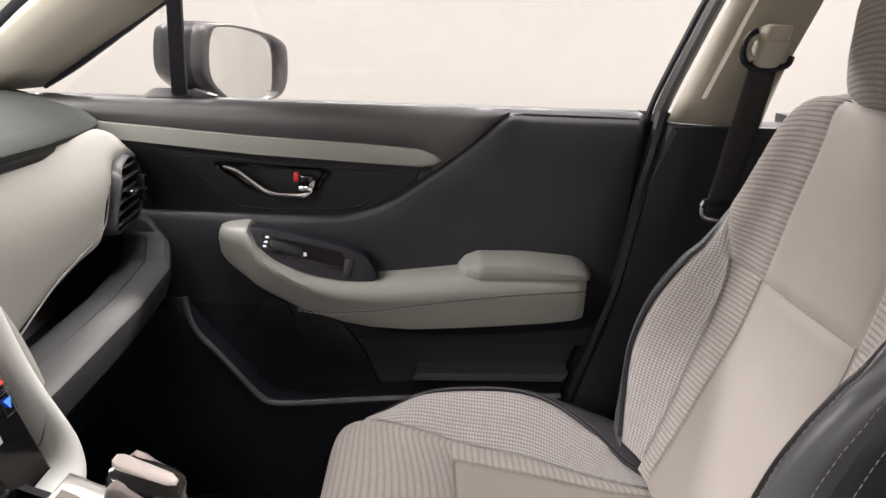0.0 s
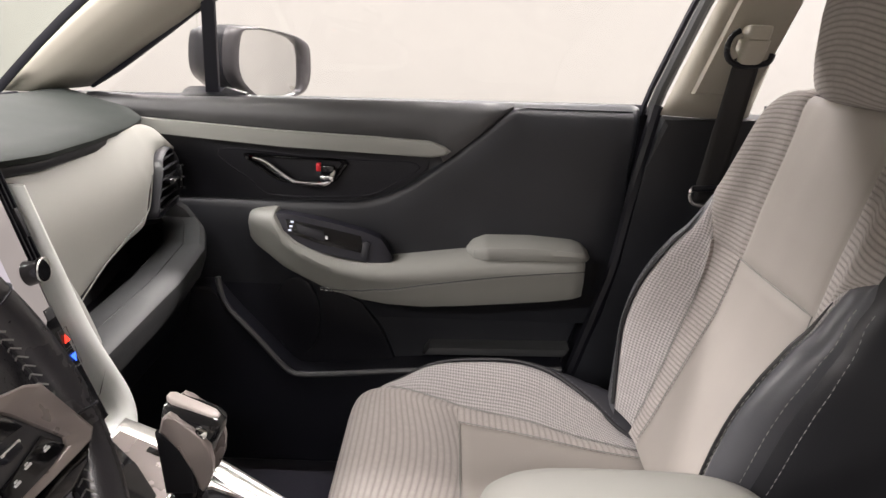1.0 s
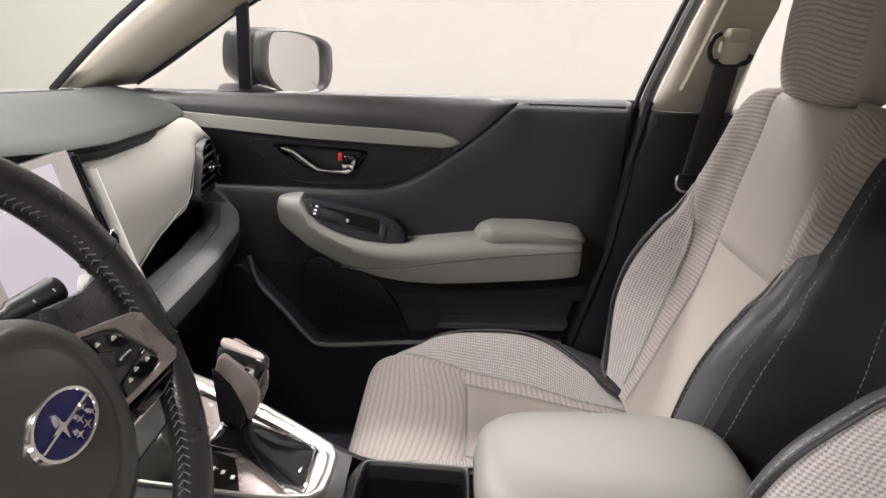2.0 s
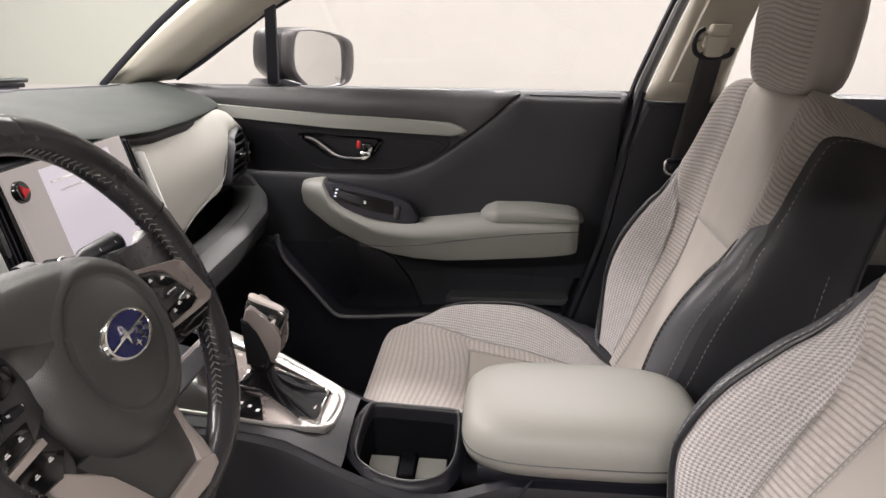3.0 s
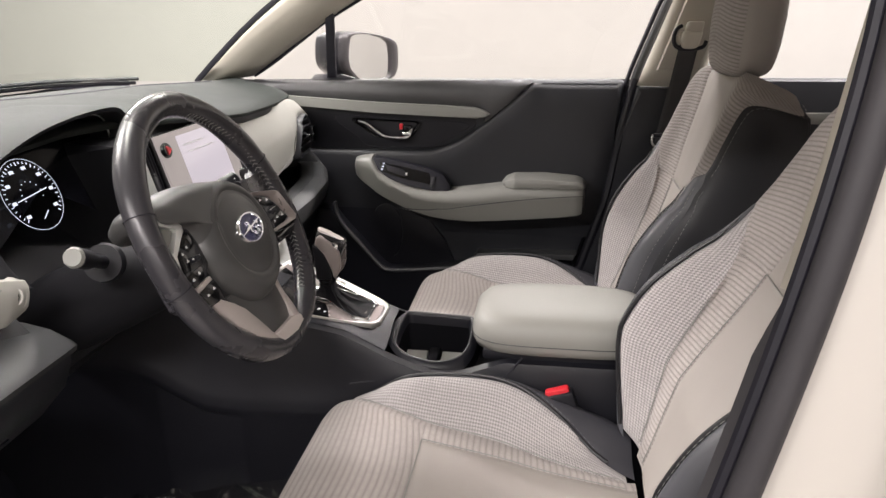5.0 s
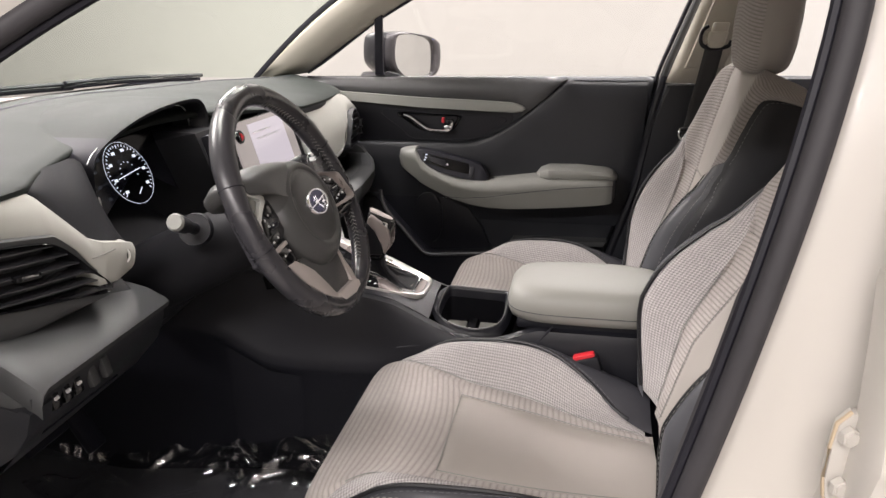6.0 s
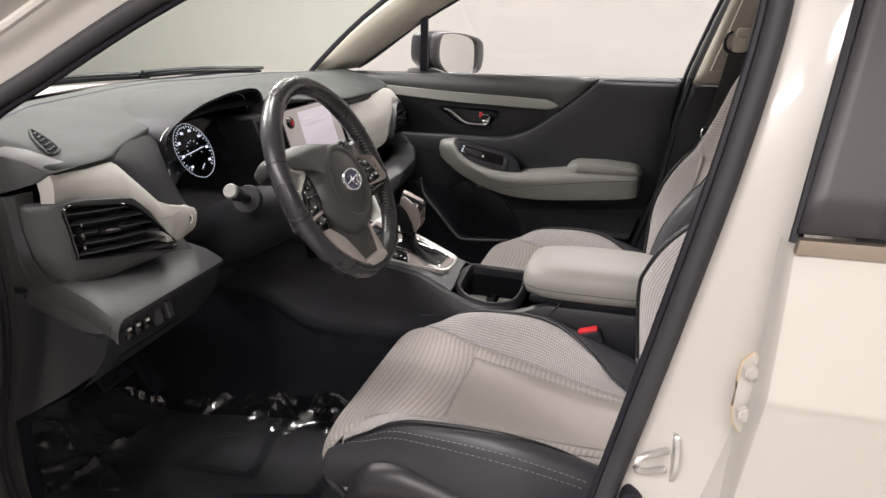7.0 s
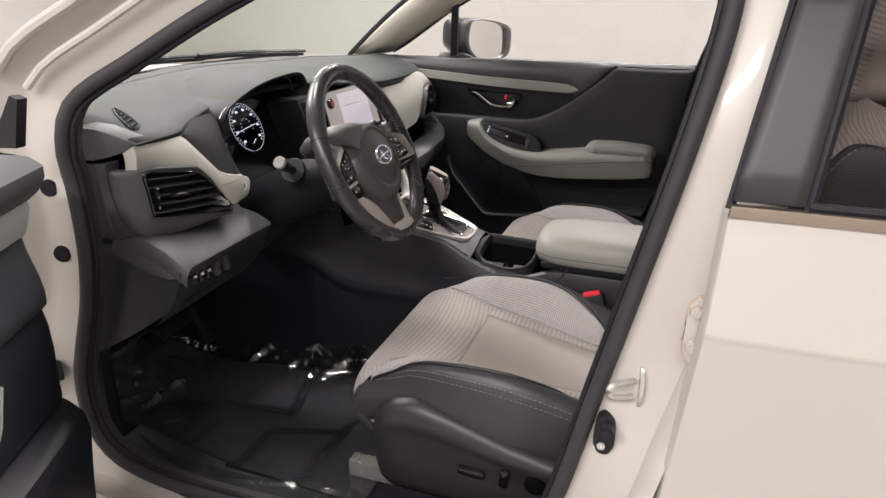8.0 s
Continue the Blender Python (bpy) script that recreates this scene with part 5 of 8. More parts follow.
# column shroud
ax = Vector((math.cos(radians(25.9)), 0, math.sin(radians(25.9))))
up = Vector((-math.sin(radians(25.9)), 0, math.cos(radians(25.9))))
HUB = Vector((-0.238, -0.374, 0.9625))
rows = []
for d, r in ((-0.36, 0.07), (-0.30, 0.075), (-0.2, 0.072), (-0.11, 0.066), (-0.085, 0.060), (-0.08, 0.03)):
    rows.append([HUB + ax * d + up * (r * 0.85 * math.sin(t) - 0.012) + Vector((0, r * math.cos(t), 0)) for t in np.linspace(0, 2 * math.pi, 24, endpoint=False)])
part("column_shroud", sheet(rows, close_cols=True), M_BOOT, dash, "black steering column shroud")


def stalk(side):
    base = Vector((-0.378, HUB.y + 0.085 * side, 0.930)) if side < 0 else Vector((-0.345, HUB.y + 0.075, 0.965))
    tip = Vector((-0.358, HUB.y + 0.172 * side, 0.968)) if side < 0 else Vector((-0.292, HUB.y + 0.150, 0.993))
    bm = tube([base, base.lerp(tip, 0.3), base.lerp(tip, 0.55), base.lerp(tip, 0.6), tip], [0.010, 0.009, 0.009, 0.0125, 0.0135], n=14)
    st = part("stalk", bm, M_DARK2, dash, "black column stalk")
    if side < 0:
        part("stalk_tip", tube([tip, tip + (tip - base).normalized() * 0.006], [0.0133, 0.0110], n=14), M_STRIP, st)
    else:
        part("stalk_tip", tube([tip, tip + (tip - base).normalized() * 0.004], [0.0130, 0.0085], n=14), M_DARK2, st)
        for f in (0.70, 0.88):
            c = base.lerp(tip, f) + Vector((0.0105, -0.002, 0.0078))
            part("stalk_mark", box((0.0008, 0.006, 0.003), Matrix.Translation(c) @ Euler((0, radians(-37), radians(20))).to_matrix().to_4x4()), M_INK, st)
    part("stalk_ring", tube([base + Vector((0, 0.0, 0)), base + Vector((0.003, 0.012 * side, 0.004))], [0.027, 0.025], n=18), M_DARK2, st)


stalk(-1)
stalk(1)

# centre stack
def stack(a, b, d):
    """a across, b up the face from 0 (bottom) to 1 (top), d towards the cabin."""
    x = lerp(-0.385, -0.485, b) + d * 0.95
    return Vector((x, a - 0.015, lerp(0.715, 1.055, b) + d * 0.28))


bez = part("stack_bezel", plate([(-0.143, 0.962), (0.143, 0.962), (0.146, 0.5), (0.165, 0.02), (-0.165, 0.02), (-0.146, 0.5)], lambda a, b, d: stack(a, b, 0.012 - d), 0.03, 0.004), M_GLOSS, dash, "gloss black centre stack")
# glowing plate reaches over the bezel, where the glass only mirrors the room
scr = part("touch_screen", plate([(-0.138, 0.958), (0.138, 0.958), (0.139, 0.47), (0.114, 0.42), (0.114, 0.20), (-0.114, 0.20), (-0.114, 0.42), (-0.139, 0.47)], lambda a, b, d: stack(a, b, 0.0165 - d), 0.005, 0.002), M_SCREENSHINE, dash, "lit portrait touch screen, margins glowing for a pale reflection")
part("screen_map", plate([(-0.072, 0.93), (0.092, 0.93), (0.094, 0.46), (-0.074, 0.46)], lambda a, b, d: stack(a, b, 0.0185 - d), 0.0015), M_SCREEN2, scr)
for b0, colr in ((0.335, M_REDGLOW), (0.262, M_BLUE)):
    for sd in (-1, 1):
        part("temperature_icon", plate([(sd * 0.146 - 0.0055, b0 + (0 if b0 > 0.3 else 0.028)), (sd * 0.146 + 0.0055, b0 + (0 if b0 > 0.3 else 0.028)), (sd * 0.146, b0 + (0.028 if b0 > 0.3 else 0))], lambda a, b, d: stack(a, b, 0.0145 - d), 0.001), colr, bez)
        part("key_line", tube([stack(sd * 0.146 + u * 0.009, b0 + 0.014 + w * 0.032, 0.0135) for u, w in ((-1, -1), (1, -1), (1, 1), (-1, 1))], 0.0005, n=4, closed=True), M_SHELF, bez)
part("square_key", plate([(0.124, 0.435), (0.140, 0.435), (0.139, 0.472), (0.124, 0.472)], lambda a, b, d: stack(a, b, 0.0185 - d), 0.003, 0.0008), M_SHELF, bez)
part("screen_text", plate([(-0.06, 0.88), (0.02, 0.88), (0.02, 0.872), (-0.06, 0.872)], lambda a, b, d: stack(a, b, 0.0192 - d), 0.001), M_INK, scr)
part("screen_text", plate([(-0.05, 0.84), (0.05, 0.84), (0.05, 0.834), (-0.05, 0.834)], lambda a, b, d: stack(a, b, 0.0192 - d), 0.001), M_INK, scr)
for sd in (-1, 1):
    kb = stack(0.1285 * sd, 0.60, 0.024)
    kn = part("volume_knob", drum(0.015, 0.013, 0.024, Matrix.Translation(kb) @ Euler((0, radians(74), 0)).to_matrix().to_4x4(), bevel=0.002), M_GLOSS, bez, "black rotary knob")
    part("knob_ring", tube([kb + Vector((0.011, 0.0135 * math.cos(t), 0.0135 * math.sin(t) + 0.003)) for t in np.linspace(0, 2 * math.pi, 20, endpoint=False)], 0.001, n=5, closed=True), M_SILVER, kn)
hz = stack(-0.122, 0.88, 0.021)
part("hazard_button", drum(0.014, 0.013, 0.008, Matrix.Translation(hz) @ Euler((0, radians(74), 0)).to_matrix().to_4x4(), bevel=0.002), M_GLOSS, bez, "hazard button with red triangle")
part("hazard_mark", drum(0.009, 0.009, 0.003, Matrix.Translation(hz + Vector((0.0045, 0, 0.001))) @ Euler((0, radians(74), 0)).to_matrix().to_4x4(), n=3), M_RED, bez)
for sd in (-1, 1):
    outer = smooth_line([(0.172, 1.012, 0), (0.176, 0.93, 0), (0.184, 0.835, 0), (0.206, 0.748, 0), (0.209, 0.718, 0), (0.198, 0.688, 0), (0.158, 0.660, 0)], 34)
    inner = smooth_line([(0.163, 1.012, 0), (0.163, 0.90, 0), (0.162, 0.82, 0), (0.178, 0.752, 0), (0.178, 0.728, 0), (0.168, 0.708, 0), (0.135, 0.684, 0)], 34)
    tail = smooth_line([(0.176, 1.012, 0), (0.190, 0.93, 0), (0.216, 0.845, 0), (0.214, 0.750, 0), (0.214, 0.715, 0), (0.203, 0.682, 0), (0.162, 0.654, 0)], 34)

    def at_side(p, d):
        return Vector((-0.385 - 0.1 * (p.y - 0.715) / 0.34 + d, p.x if sd > 0 else -p.x - 0.044, p.y))
    n_in = 34 if sd > 0 else 17
    if sd < 0:
        outer = [p.lerp(q, 0.12) for p, q in zip(inner, outer)]
    rows = [[at_side(p.lerp(q, k), d) for p, q in zip(inner[:n_in], outer[:n_in])] for k, d in ((0.0, -0.02), (0.0, 0.006), (0.1, 0.014), (0.35, 0.020), (0.65, 0.020), (0.9, 0.014), (1.0, 0.006), (1.0, -0.02))]
    part("silver_edge", sheet(rows), M_TRIMSHINE, dash, "satin silver stack trim, paled for its bright reflection", angle=60)
    rows = [[at_side(p.lerp(q, k), d) for p, q in zip(outer, tail)] for k, d in ((0.0, 0.004), (0.4, 0.006), (0.8, 0.002), (1.0, -0.012), (1.0, -0.03))]
    if sd > 0:
        part("panel_tail", sheet(rows), M_LIGHT, dash, "light grey panel edge", angle=60)
    vs = part("centre_vent", plate([(0.147 * sd, 0.95), ((0.174 if sd > 0 else 0.198) * sd, 0.94), ((0.176 if sd > 0 else 0.200) * sd, 0.60), (0.152 * sd, 0.58)], lambda a, b, d: stack(a, b, 0.004 - d), 0.02, 0.003), M_RUBBER, dash, "slim black centre vent")
    for k in range(3 if sd > 0 else 5):
        part("vent_slat", plate([((0.150 + 0.008 * k) * sd, 0.93), ((0.153 + 0.008 * k) * sd, 0.93), ((0.156 + 0.008 * k) * sd, 0.62), ((0.153 + 0.008 * k) * sd, 0.62)], lambda a, b, d: stack(a, b, 0.010 - d), 0.008, 0.001), M_DARK2, vs)
    part("vent_tab", plate([((0.156 + (0.012 if sd < 0 else 0)) * sd, 0.80), ((0.164 + (0.012 if sd < 0 else 0)) * sd, 0.80), ((0.166 + (0.012 if sd < 0 else 0)) * sd, 0.70), ((0.158 + (0.012 if sd < 0 else 0)) * sd, 0.70)], lambda a, b, d: stack(a, b, 0.014 - d), 0.008, 0.002), M_SLAT, vs)

# passenger shelf
SH, TW, SEAM = [], [], []
for y in np.linspace(0.175, 0.745, 40):
    xo, zo = table([(0.175, -0.39, 0.792), (0.45, -0.392, 0.796), (0.60, -0.40, 0.806), (0.68, -0.425, 0.822), (0.72, -0.455, 0.834), (0.745, -0.50, 0.842)], y)
    TW.append([Vector((-0.60, y, zo - 0.03)), Vector((xo - 0.098, y, zo - 0.04)), Vector((xo - 0.088, y, zo - 0.036)), Vector((xo - 0.078, y, zo + 0.001))])
    SEAM.append(Vector((xo - 0.040, y, zo + 0.0032)))
    SH.append([Vector((xo - 0.080, y, zo - 0.004)), Vector((xo - 0.076, y, zo + 0.002)), Vector((xo - 0.066, y, zo + 0.004)), Vector((xo - 0.01, y, zo + 0.002)), Vector((xo, y, zo - 0.006)), Vector((xo + 0.002, y, zo - 0.02)), Vector((xo - 0.01, y, zo - 0.055)), Vector((xo - 0.03, y, zo - 0.068)), Vector((-0.50, y, zo - 0.075))])
part("passenger_shelf", sheet(SH), M_SHELF, dash, "slate grey tray lip")
part("tray_well", sheet(TW), M_RUBBER, dash, "black tray under the panel")
part("tray_seam", tube(SEAM, 0.0011, n=5), M_PIPE, dash)
part("shelf_end", plate([(-0.60, 0.875), (-0.52, 0.875), (-0.47, 0.85), (-0.455, 0.83), (-0.60, 0.80)], lambda a, b, d: Vector((a, 0.70 + d, b)), 0.04, 0.01), M_SHELF, dash)
gb = []
for y in np.linspace(0.2, 0.735, 12):
    gb.append([Vector((-0.46, y, 0.735)), Vector((-0.452, y, 0.72)), Vector((-0.475, y, 0.62)), Vector((-0.52, y, 0.56)), Vector((-0.66, y, 0.53))])
part("glove_box", sheet(gb), M_DARK2, dash, "black glove box lid")

# pedals and footrest
ped = thing("pedals", (-0.78, -0.36, 0.45), "black brake and accelerator pedals", "pedals")
brake = part("brake_pedal", box((0.02, 0.11, 0.055), pose(-0.78, -0.42, 0.49, 0, -35, 0), 0.008), M_RUBBER, ped)
part("pedal_arm", tube([(-0.785, -0.40, 0.50), (-0.85, -0.385, 0.6), (-0.88, -0.385, 0.72)], 0.012, n=8), M_DARK2, brake)
gas = part("accelerator", box((0.02, 0.055, 0.16), pose(-0.82, -0.275, 0.43, 0, -28, 0), 0.008), M_RUBBER, ped)
part("pedal_arm", tube([(-0.83, -0.275, 0.47), (-0.88, -0.275, 0.6), (-0.92, -0.275, 0.72)], 0.011, n=8), M_DARK2, gas)
part("footrest", box((0.16, 0.09, 0.02), pose(-0.83, -0.68, 0.385, 0, 42, 0), 0.008), M_RUBBER, ped)

# ---- steering wheel ----
wheel = thing("steering_wheel", tuple(HUB), "black leather steering wheel with satin trim", "steering wheel")


def on_wheel(a, b, d):
    """a to the passenger's side, b up the wheel, d towards the driver."""
    return HUB + Vector((0, a, 0)) + up * b + ax * d


RIM = 0.1840
ring = [on_wheel(RIM * math.sin(t), RIM * math.cos(t), 0) for t in np.linspace(0, 2 * math.pi, 96, endpoint=False)]
rad = []
for t in np.linspace(0, 2 * math.pi, 96, endpoint=False):
    grip = math.exp(-((math.degrees(t) - 55) / 14) ** 2) + math.exp(-((math.degrees(t) - 305) / 14) ** 2)
    foot = math.exp(-((math.degrees(t) - 180) / 24) ** 4)
    rad.append(0.0168 + 0.0016 * grip - 0.0040 * foot)
rim = part("rim", tube(ring, rad, n=18, closed=True, up=tuple(ax), flat=1.08), M_WHEEL, wheel, "smooth black leather rim")
for deg in (100, 70, 290, 260):
    t = radians(deg)
    c = on_wheel(RIM * math.sin(t), RIM * math.cos(t), 0)
    rd = on_wheel(math.sin(t), math.cos(t), 0) - HUB
    part("rim_seam", tube([c + rd * 0.0178 * 1.06 * math.cos(k) + ax * 0.0178 * math.sin(k) for k in np.linspace(0, 2 * math.pi, 24, endpoint=False)], 0.0009, n=5, closed=True), M_RUBBER, rim)
STITCH_END = ((14, 96), (264, 346), (104, 146), (214, 256))
for a0, a1 in STITCH_END:
    bmz = bmesh.new()
    for dg in np.arange(a0, a1, 2.6):
        t = radians(float(dg))
        for sg in (-1, 1):
            t2 = t + radians(1.5)
            p1 = on_wheel((RIM - 0.0184) * math.sin(t), (RIM - 0.0184) * math.cos(t), 0.0040)
            p2 = on_wheel((RIM - 0.0184 + 0.0016 * (sg > 0) + 0.0002) * math.sin(t2), (RIM - 0.0184 + 0.0016 * (sg > 0) + 0.0002) * math.cos(t2), 0.0040 + 0.0052 * sg)
            tube([p1, p2], 0.00075, n=4, bm=bmz)
    part("rim_stitching", bmz, M_THREAD, rim, "pale cross stitching")
    part("stitch_groove", tube([on_wheel((RIM - 0.0176) * math.sin(radians(g)), (RIM - 0.0176) * math.cos(radians(g)), 0.0040) for g in np.linspace(a0, a1, 40)], 0.0012, n=5), M_PIPE, rim)
shell = [(-0.130, 0.040), (-0.168, 0.052), (-0.172, 0.074), (-0.125, 0.082), (-0.086, 0.083), (-0.033, 0.077), (0.015, 0.066), (0.050, 0.050), (0.072, 0.026), (0.078, -0.02), (0.066, -0.056), (0.038, -0.082), (0.000, -0.092), (-0.050, -0.089), (-0.088, -0.068), (-0.108, -0.03), (-0.112, 0.018)]
sp = smooth_line([(a, b, 0) for a, b in shell], 84, closed=True)
rows = [[on_wheel(-0.004 + (p.x + 0.004) * k, -0.012 + (p.y + 0.012) * k, d) for p in sp] for k, d in ((0.9, -0.06), (1.0, -0.035), (1.0, -0.016), (0.99, -0.006), (0.96, 0.004), (0.92, 0.0110), (0.86, 0.0170), (0.78, 0.0215), (0.68, 0.0245), (0.55, 0.0250), (0.0005, 0.0200))]
part("hub_shell", sheet(rows, close_cols=True), M_HUB, wheel, "dark grey hub cover", angle=80)
rows = [[on_wheel(-0.010 + a, -0.0155 + b * (fl if b > 0 else 0.97), d) for a, b in ring_outline(r, r, 72)] for r, d, fl in ((0.0985, -0.030, 0.84), (0.1000, -0.006, 0.84), (0.0985, 0.003, 0.84), (0.0950, 0.0100, 0.85), (0.0895, 0.0165, 0.87), (0.0820, 0.0222, 0.90), (0.0755, 0.0256, 0.93), (0.0710, 0.0266, 0.95), (0.0675, 0.0261, 0.96), (0.0650, 0.0242, 0.96), (0.0630, 0.0232, 0.96), (0.0605, 0.0240, 0.96), (0.056, 0.0258, 0.96), (0.045, 0.0278, 0.96), (0.02, 0.0295, 0.96), (0.0003, 0.030, 0.96))]
pad = part("airbag_cover", sheet(rows, close_cols=True), M_HUB, wheel, "rounded dark grey airbag cover", angle=80)
EMA, EMB = -0.008, -0.0135
rows = [[on_wheel(EMA + a * k, EMB + b * k, d) for a, b in ring_outline(0.0360, 0.0212, 48)] for k, d in ((1.03, 0.026), (1.03, 0.0310), (0.98, 0.0330), (0.90, 0.0330), (0.86, 0.0312))]
part("emblem_ring", sheet(rows, close_cols=True), M_CHROME, pad, "chrome oval ring")
M_BLUEPAINT = surface("emblem_blue", (0.006, 0.009, 0.085), 0.25)
part("emblem_field", sheet([[on_wheel(EMA + a * k, EMB + b * k, 0.0322) for a, b in ring_outline(0.0318, 0.0188, 40)] for k in (1.0, 0.5, 0.0005)], close_cols=True), M_BLUEPAINT, pad, "deep blue oval field")
for ea, eb, es in ((-0.006, 0.0005, 0.0125), (0.0105, -0.004, 0.0055), (0.018, 0.001, 0.0055), (0.014, -0.010, 0.0055), (0.003, -0.0115, 0.0055), (0.0235, -0.0065, 0.0045)):
    star = [(EMA + ea + (es if k % 2 == 0 else es * 0.26) * math.cos(k * math.pi / 4), EMB + eb + (es if k % 2 == 0 else es * 0.26) * 0.75 * math.sin(k * math.pi / 4)) for k in range(8)]
    part("emblem_spot", plate(star, lambda a, b, d: on_wheel(a, b, 0.0342 - d), 0.002), M_CHROME, pad)
part("emblem_bar", plate([(EMA - 0.031, EMB - 0.0030), (EMA + 0.030, EMB + 0.0062), (EMA + 0.030, EMB + 0.0042), (EMA - 0.031, EMB - 0.0046)], lambda a, b, d: on_wheel(a, b, 0.0339 - d), 0.0016), M_CHROME, pad)


def pad_mark(a, b, wide, parent, rise=0.0):
    """A small printed sign on a wheel switch: two short strokes."""
    bmz = bmesh.new()
    plate([(a - wide, b - 0.0007), (a + wide, b - 0.0007), (a + wide, b + 0.0007), (a - wide, b + 0.0007)], lambda p, q, d: on_wheel(p, q, 0.0112 + rise - d), 0.001, bm=bmz)
    plate([(a - wide * 0.6, b + 0.0012), (a + 0.0008, b + 0.0012), (a + 0.0014, b + 0.0022), (a - wide * 0.4, b + 0.0020)], lambda p, q, d: on_wheel(p, q, 0.0110 + rise - d), 0.001, bm=bmz)
    part("button_mark", bmz, M_INK, parent)


# passenger-side spoke: leather above, a framed switch pad and a dark block under it
spoke = [(0.075, 0.050), (0.120, 0.044), (0.150, 0.042), (0.164, 0.052), (0.180, 0.044), (0.190, -0.05), (0.150, -0.066), (0.090, -0.066)]
sk = part("side_spoke", plate(spoke, lambda a, b, d: on_wheel(a, b, 0.003 - d - 0.10 * max(0, a - 0.15)), 0.025, 0.005), M_WHEEL, wheel, "black leather switch spoke")
FRAME_OUT = [(0.058, 0.0265), (0.096, 0.0190), (0.135, 0.0110), (0.147, 0.0050), (0.1640, -0.0415), (0.1560, -0.0465), (0.112, -0.0450), (0.066, -0.0420)]
FRAME_IN = [(0.064, 0.0205), (0.092, 0.0135), (0.106, 0.0075), (0.1110, 0.0025), (0.1380, -0.0315), (0.1340, -0.0370), (0.110, -0.0380), (0.070, -0.0370)]
PADLIFT = 0.012
on_pad = lambda a, b, d: on_wheel(a, b, d + PADLIFT)
straight = lambda loop, n: [p for i in range(len(loop)) for p in [Vector(loop[i]).lerp(Vector(loop[(i + 1) % len(loop)]), k / n) for k in range(n)]]
fo, fi = straight(FRAME_OUT, 6), straight(FRAME_IN, 6)
part("pad_frame", sheet([[on_pad(*p.lerp(q, k), d) for p, q in zip(fo, fi)] for k, d in ((0.0, -0.018), (0.0, 0.0085), (0.06, 0.0110), (0.16, 0.0118), (0.82, 0.0098), (0.94, 0.0085), (1.0, 0.004))], close_cols=True), M_KNOBTRIM, sk, "satin bronze pad frame", angle=24)
part("switch_pad", plate([(p[0] * 0.998, p[1]) for p in FRAME_IN], lambda a, b, d: on_pad(a, b, 0.0078 - d), 0.012, 0.001), M_SLAT, sk, "black switch face")
part("switch_key", plate([(0.0685, 0.0165), (0.0925, 0.0105), (0.1075, 0.0045), (0.1145, -0.0080), (0.0945, -0.0060), (0.0725, 0.0030)], lambda a, b, d: on_pad(a, b, 0.0100 - d), 0.006, 0.002), M_GLOSS, sk)
part("switch_key", plate([(0.0725, -0.0260), (0.0965, -0.0240), (0.1225, -0.0200), (0.1345, -0.0355), (0.1165, -0.0390), (0.0725, -0.0385)], lambda a, b, d: on_pad(a, b, 0.0100 - d), 0.006, 0.002), M_GLOSS, sk)
part("switch_rocker", box((0.010, 0.016, 0.006), Matrix.Translation(on_pad(0.0925, -0.0135, 0.0100)) @ pose(0, 0, 0, 0, -25.9, 0), 0.002), M_DARK2, sk)
part("rocker_line", box((0.0016, 0.017, 0.0016), Matrix.Translation(on_pad(0.0925, -0.0110, 0.0134)) @ pose(0, 0, 0, 0, -25.9, 0)), M_SILVER, sk)
for qa, qb, qw in ((0.0950, 0.0040, 0.0032), (0.0740, 0.0085, 0.0026), (0.0985, -0.0270, 0.0030), (0.0850, -0.0300, 0.0026), (0.1180, -0.0280, 0.0026)):
    pad_mark(qa, qb, qw, sk, PADLIFT)
part("switch_pad", plate([(0.1625, -0.0500), (0.1165, -0.0505), (0.0725, -0.0490), (0.0885, -0.0610), (0.1265, -0.0640), (0.1505, -0.0600)], lambda a, b, d: on_pad(a, b, 0.004 - d - 0.1 * (abs(b) - 0.05)), 0.016, 0.004, 3), M_GLOSS, sk, "gloss black lower switch block")

# driver-side spoke
spoke = [(-0.085, 0.048), (-0.13, 0.046), (-0.174, 0.040), (-0.178, -0.05), (-0.15, -0.080), (-0.10, -0.080)]
sk = part("side_spoke", plate(spoke, lambda a, b, d: on_wheel(a, b, 0.000 - d - 0.05 * max(0, -a - 0.13)), 0.025, 0.005), M_WHEEL, wheel, "black leather switch spoke")
part("switch_pad", plate([(-0.108, 0.028), (-0.1255, 0.0290), (-0.1600, 0.0080), (-0.1745, -0.0405), (-0.128, -0.0370), (-0.100, -0.02)], lambda a, b, d: on_wheel(a, b, 0.0075 - d), 0.012, 0.002), M_SLAT, sk, "black switch face")
part("switch_key", plate([(-0.112, 0.0225), (-0.1250, 0.0255), (-0.1440, 0.0120), (-0.132, 0.0020), (-0.112, 0.0080)], lambda a, b, d: on_wheel(a, b, 0.0098 - d), 0.006, 0.002), M_GLOSS, sk)
part("switch_key", plate([(-0.1490, 0.0085), (-0.1575, 0.0060), (-0.1650, -0.0180), (-0.150, -0.0190), (-0.140, -0.0050)], lambda a, b, d: on_wheel(a, b, 0.0098 - d), 0.006, 0.002), M_GLOSS, sk)
part("switch_key", plate([(-0.126, -0.0200), (-0.1655, -0.0215), (-0.1710, -0.0380), (-0.130, -0.0350)], lambda a, b, d: on_wheel(a, b, 0.0098 - d), 0.006, 0.002), M_GLOSS, sk)
part("switch_rocker", box((0.012, 0.014, 0.007), Matrix.Translation(on_wheel(-0.134, -0.0090, 0.0100)) @ pose(0, 0, 0, 0, -25.9, 0), 0.002), M_DARK2, sk)
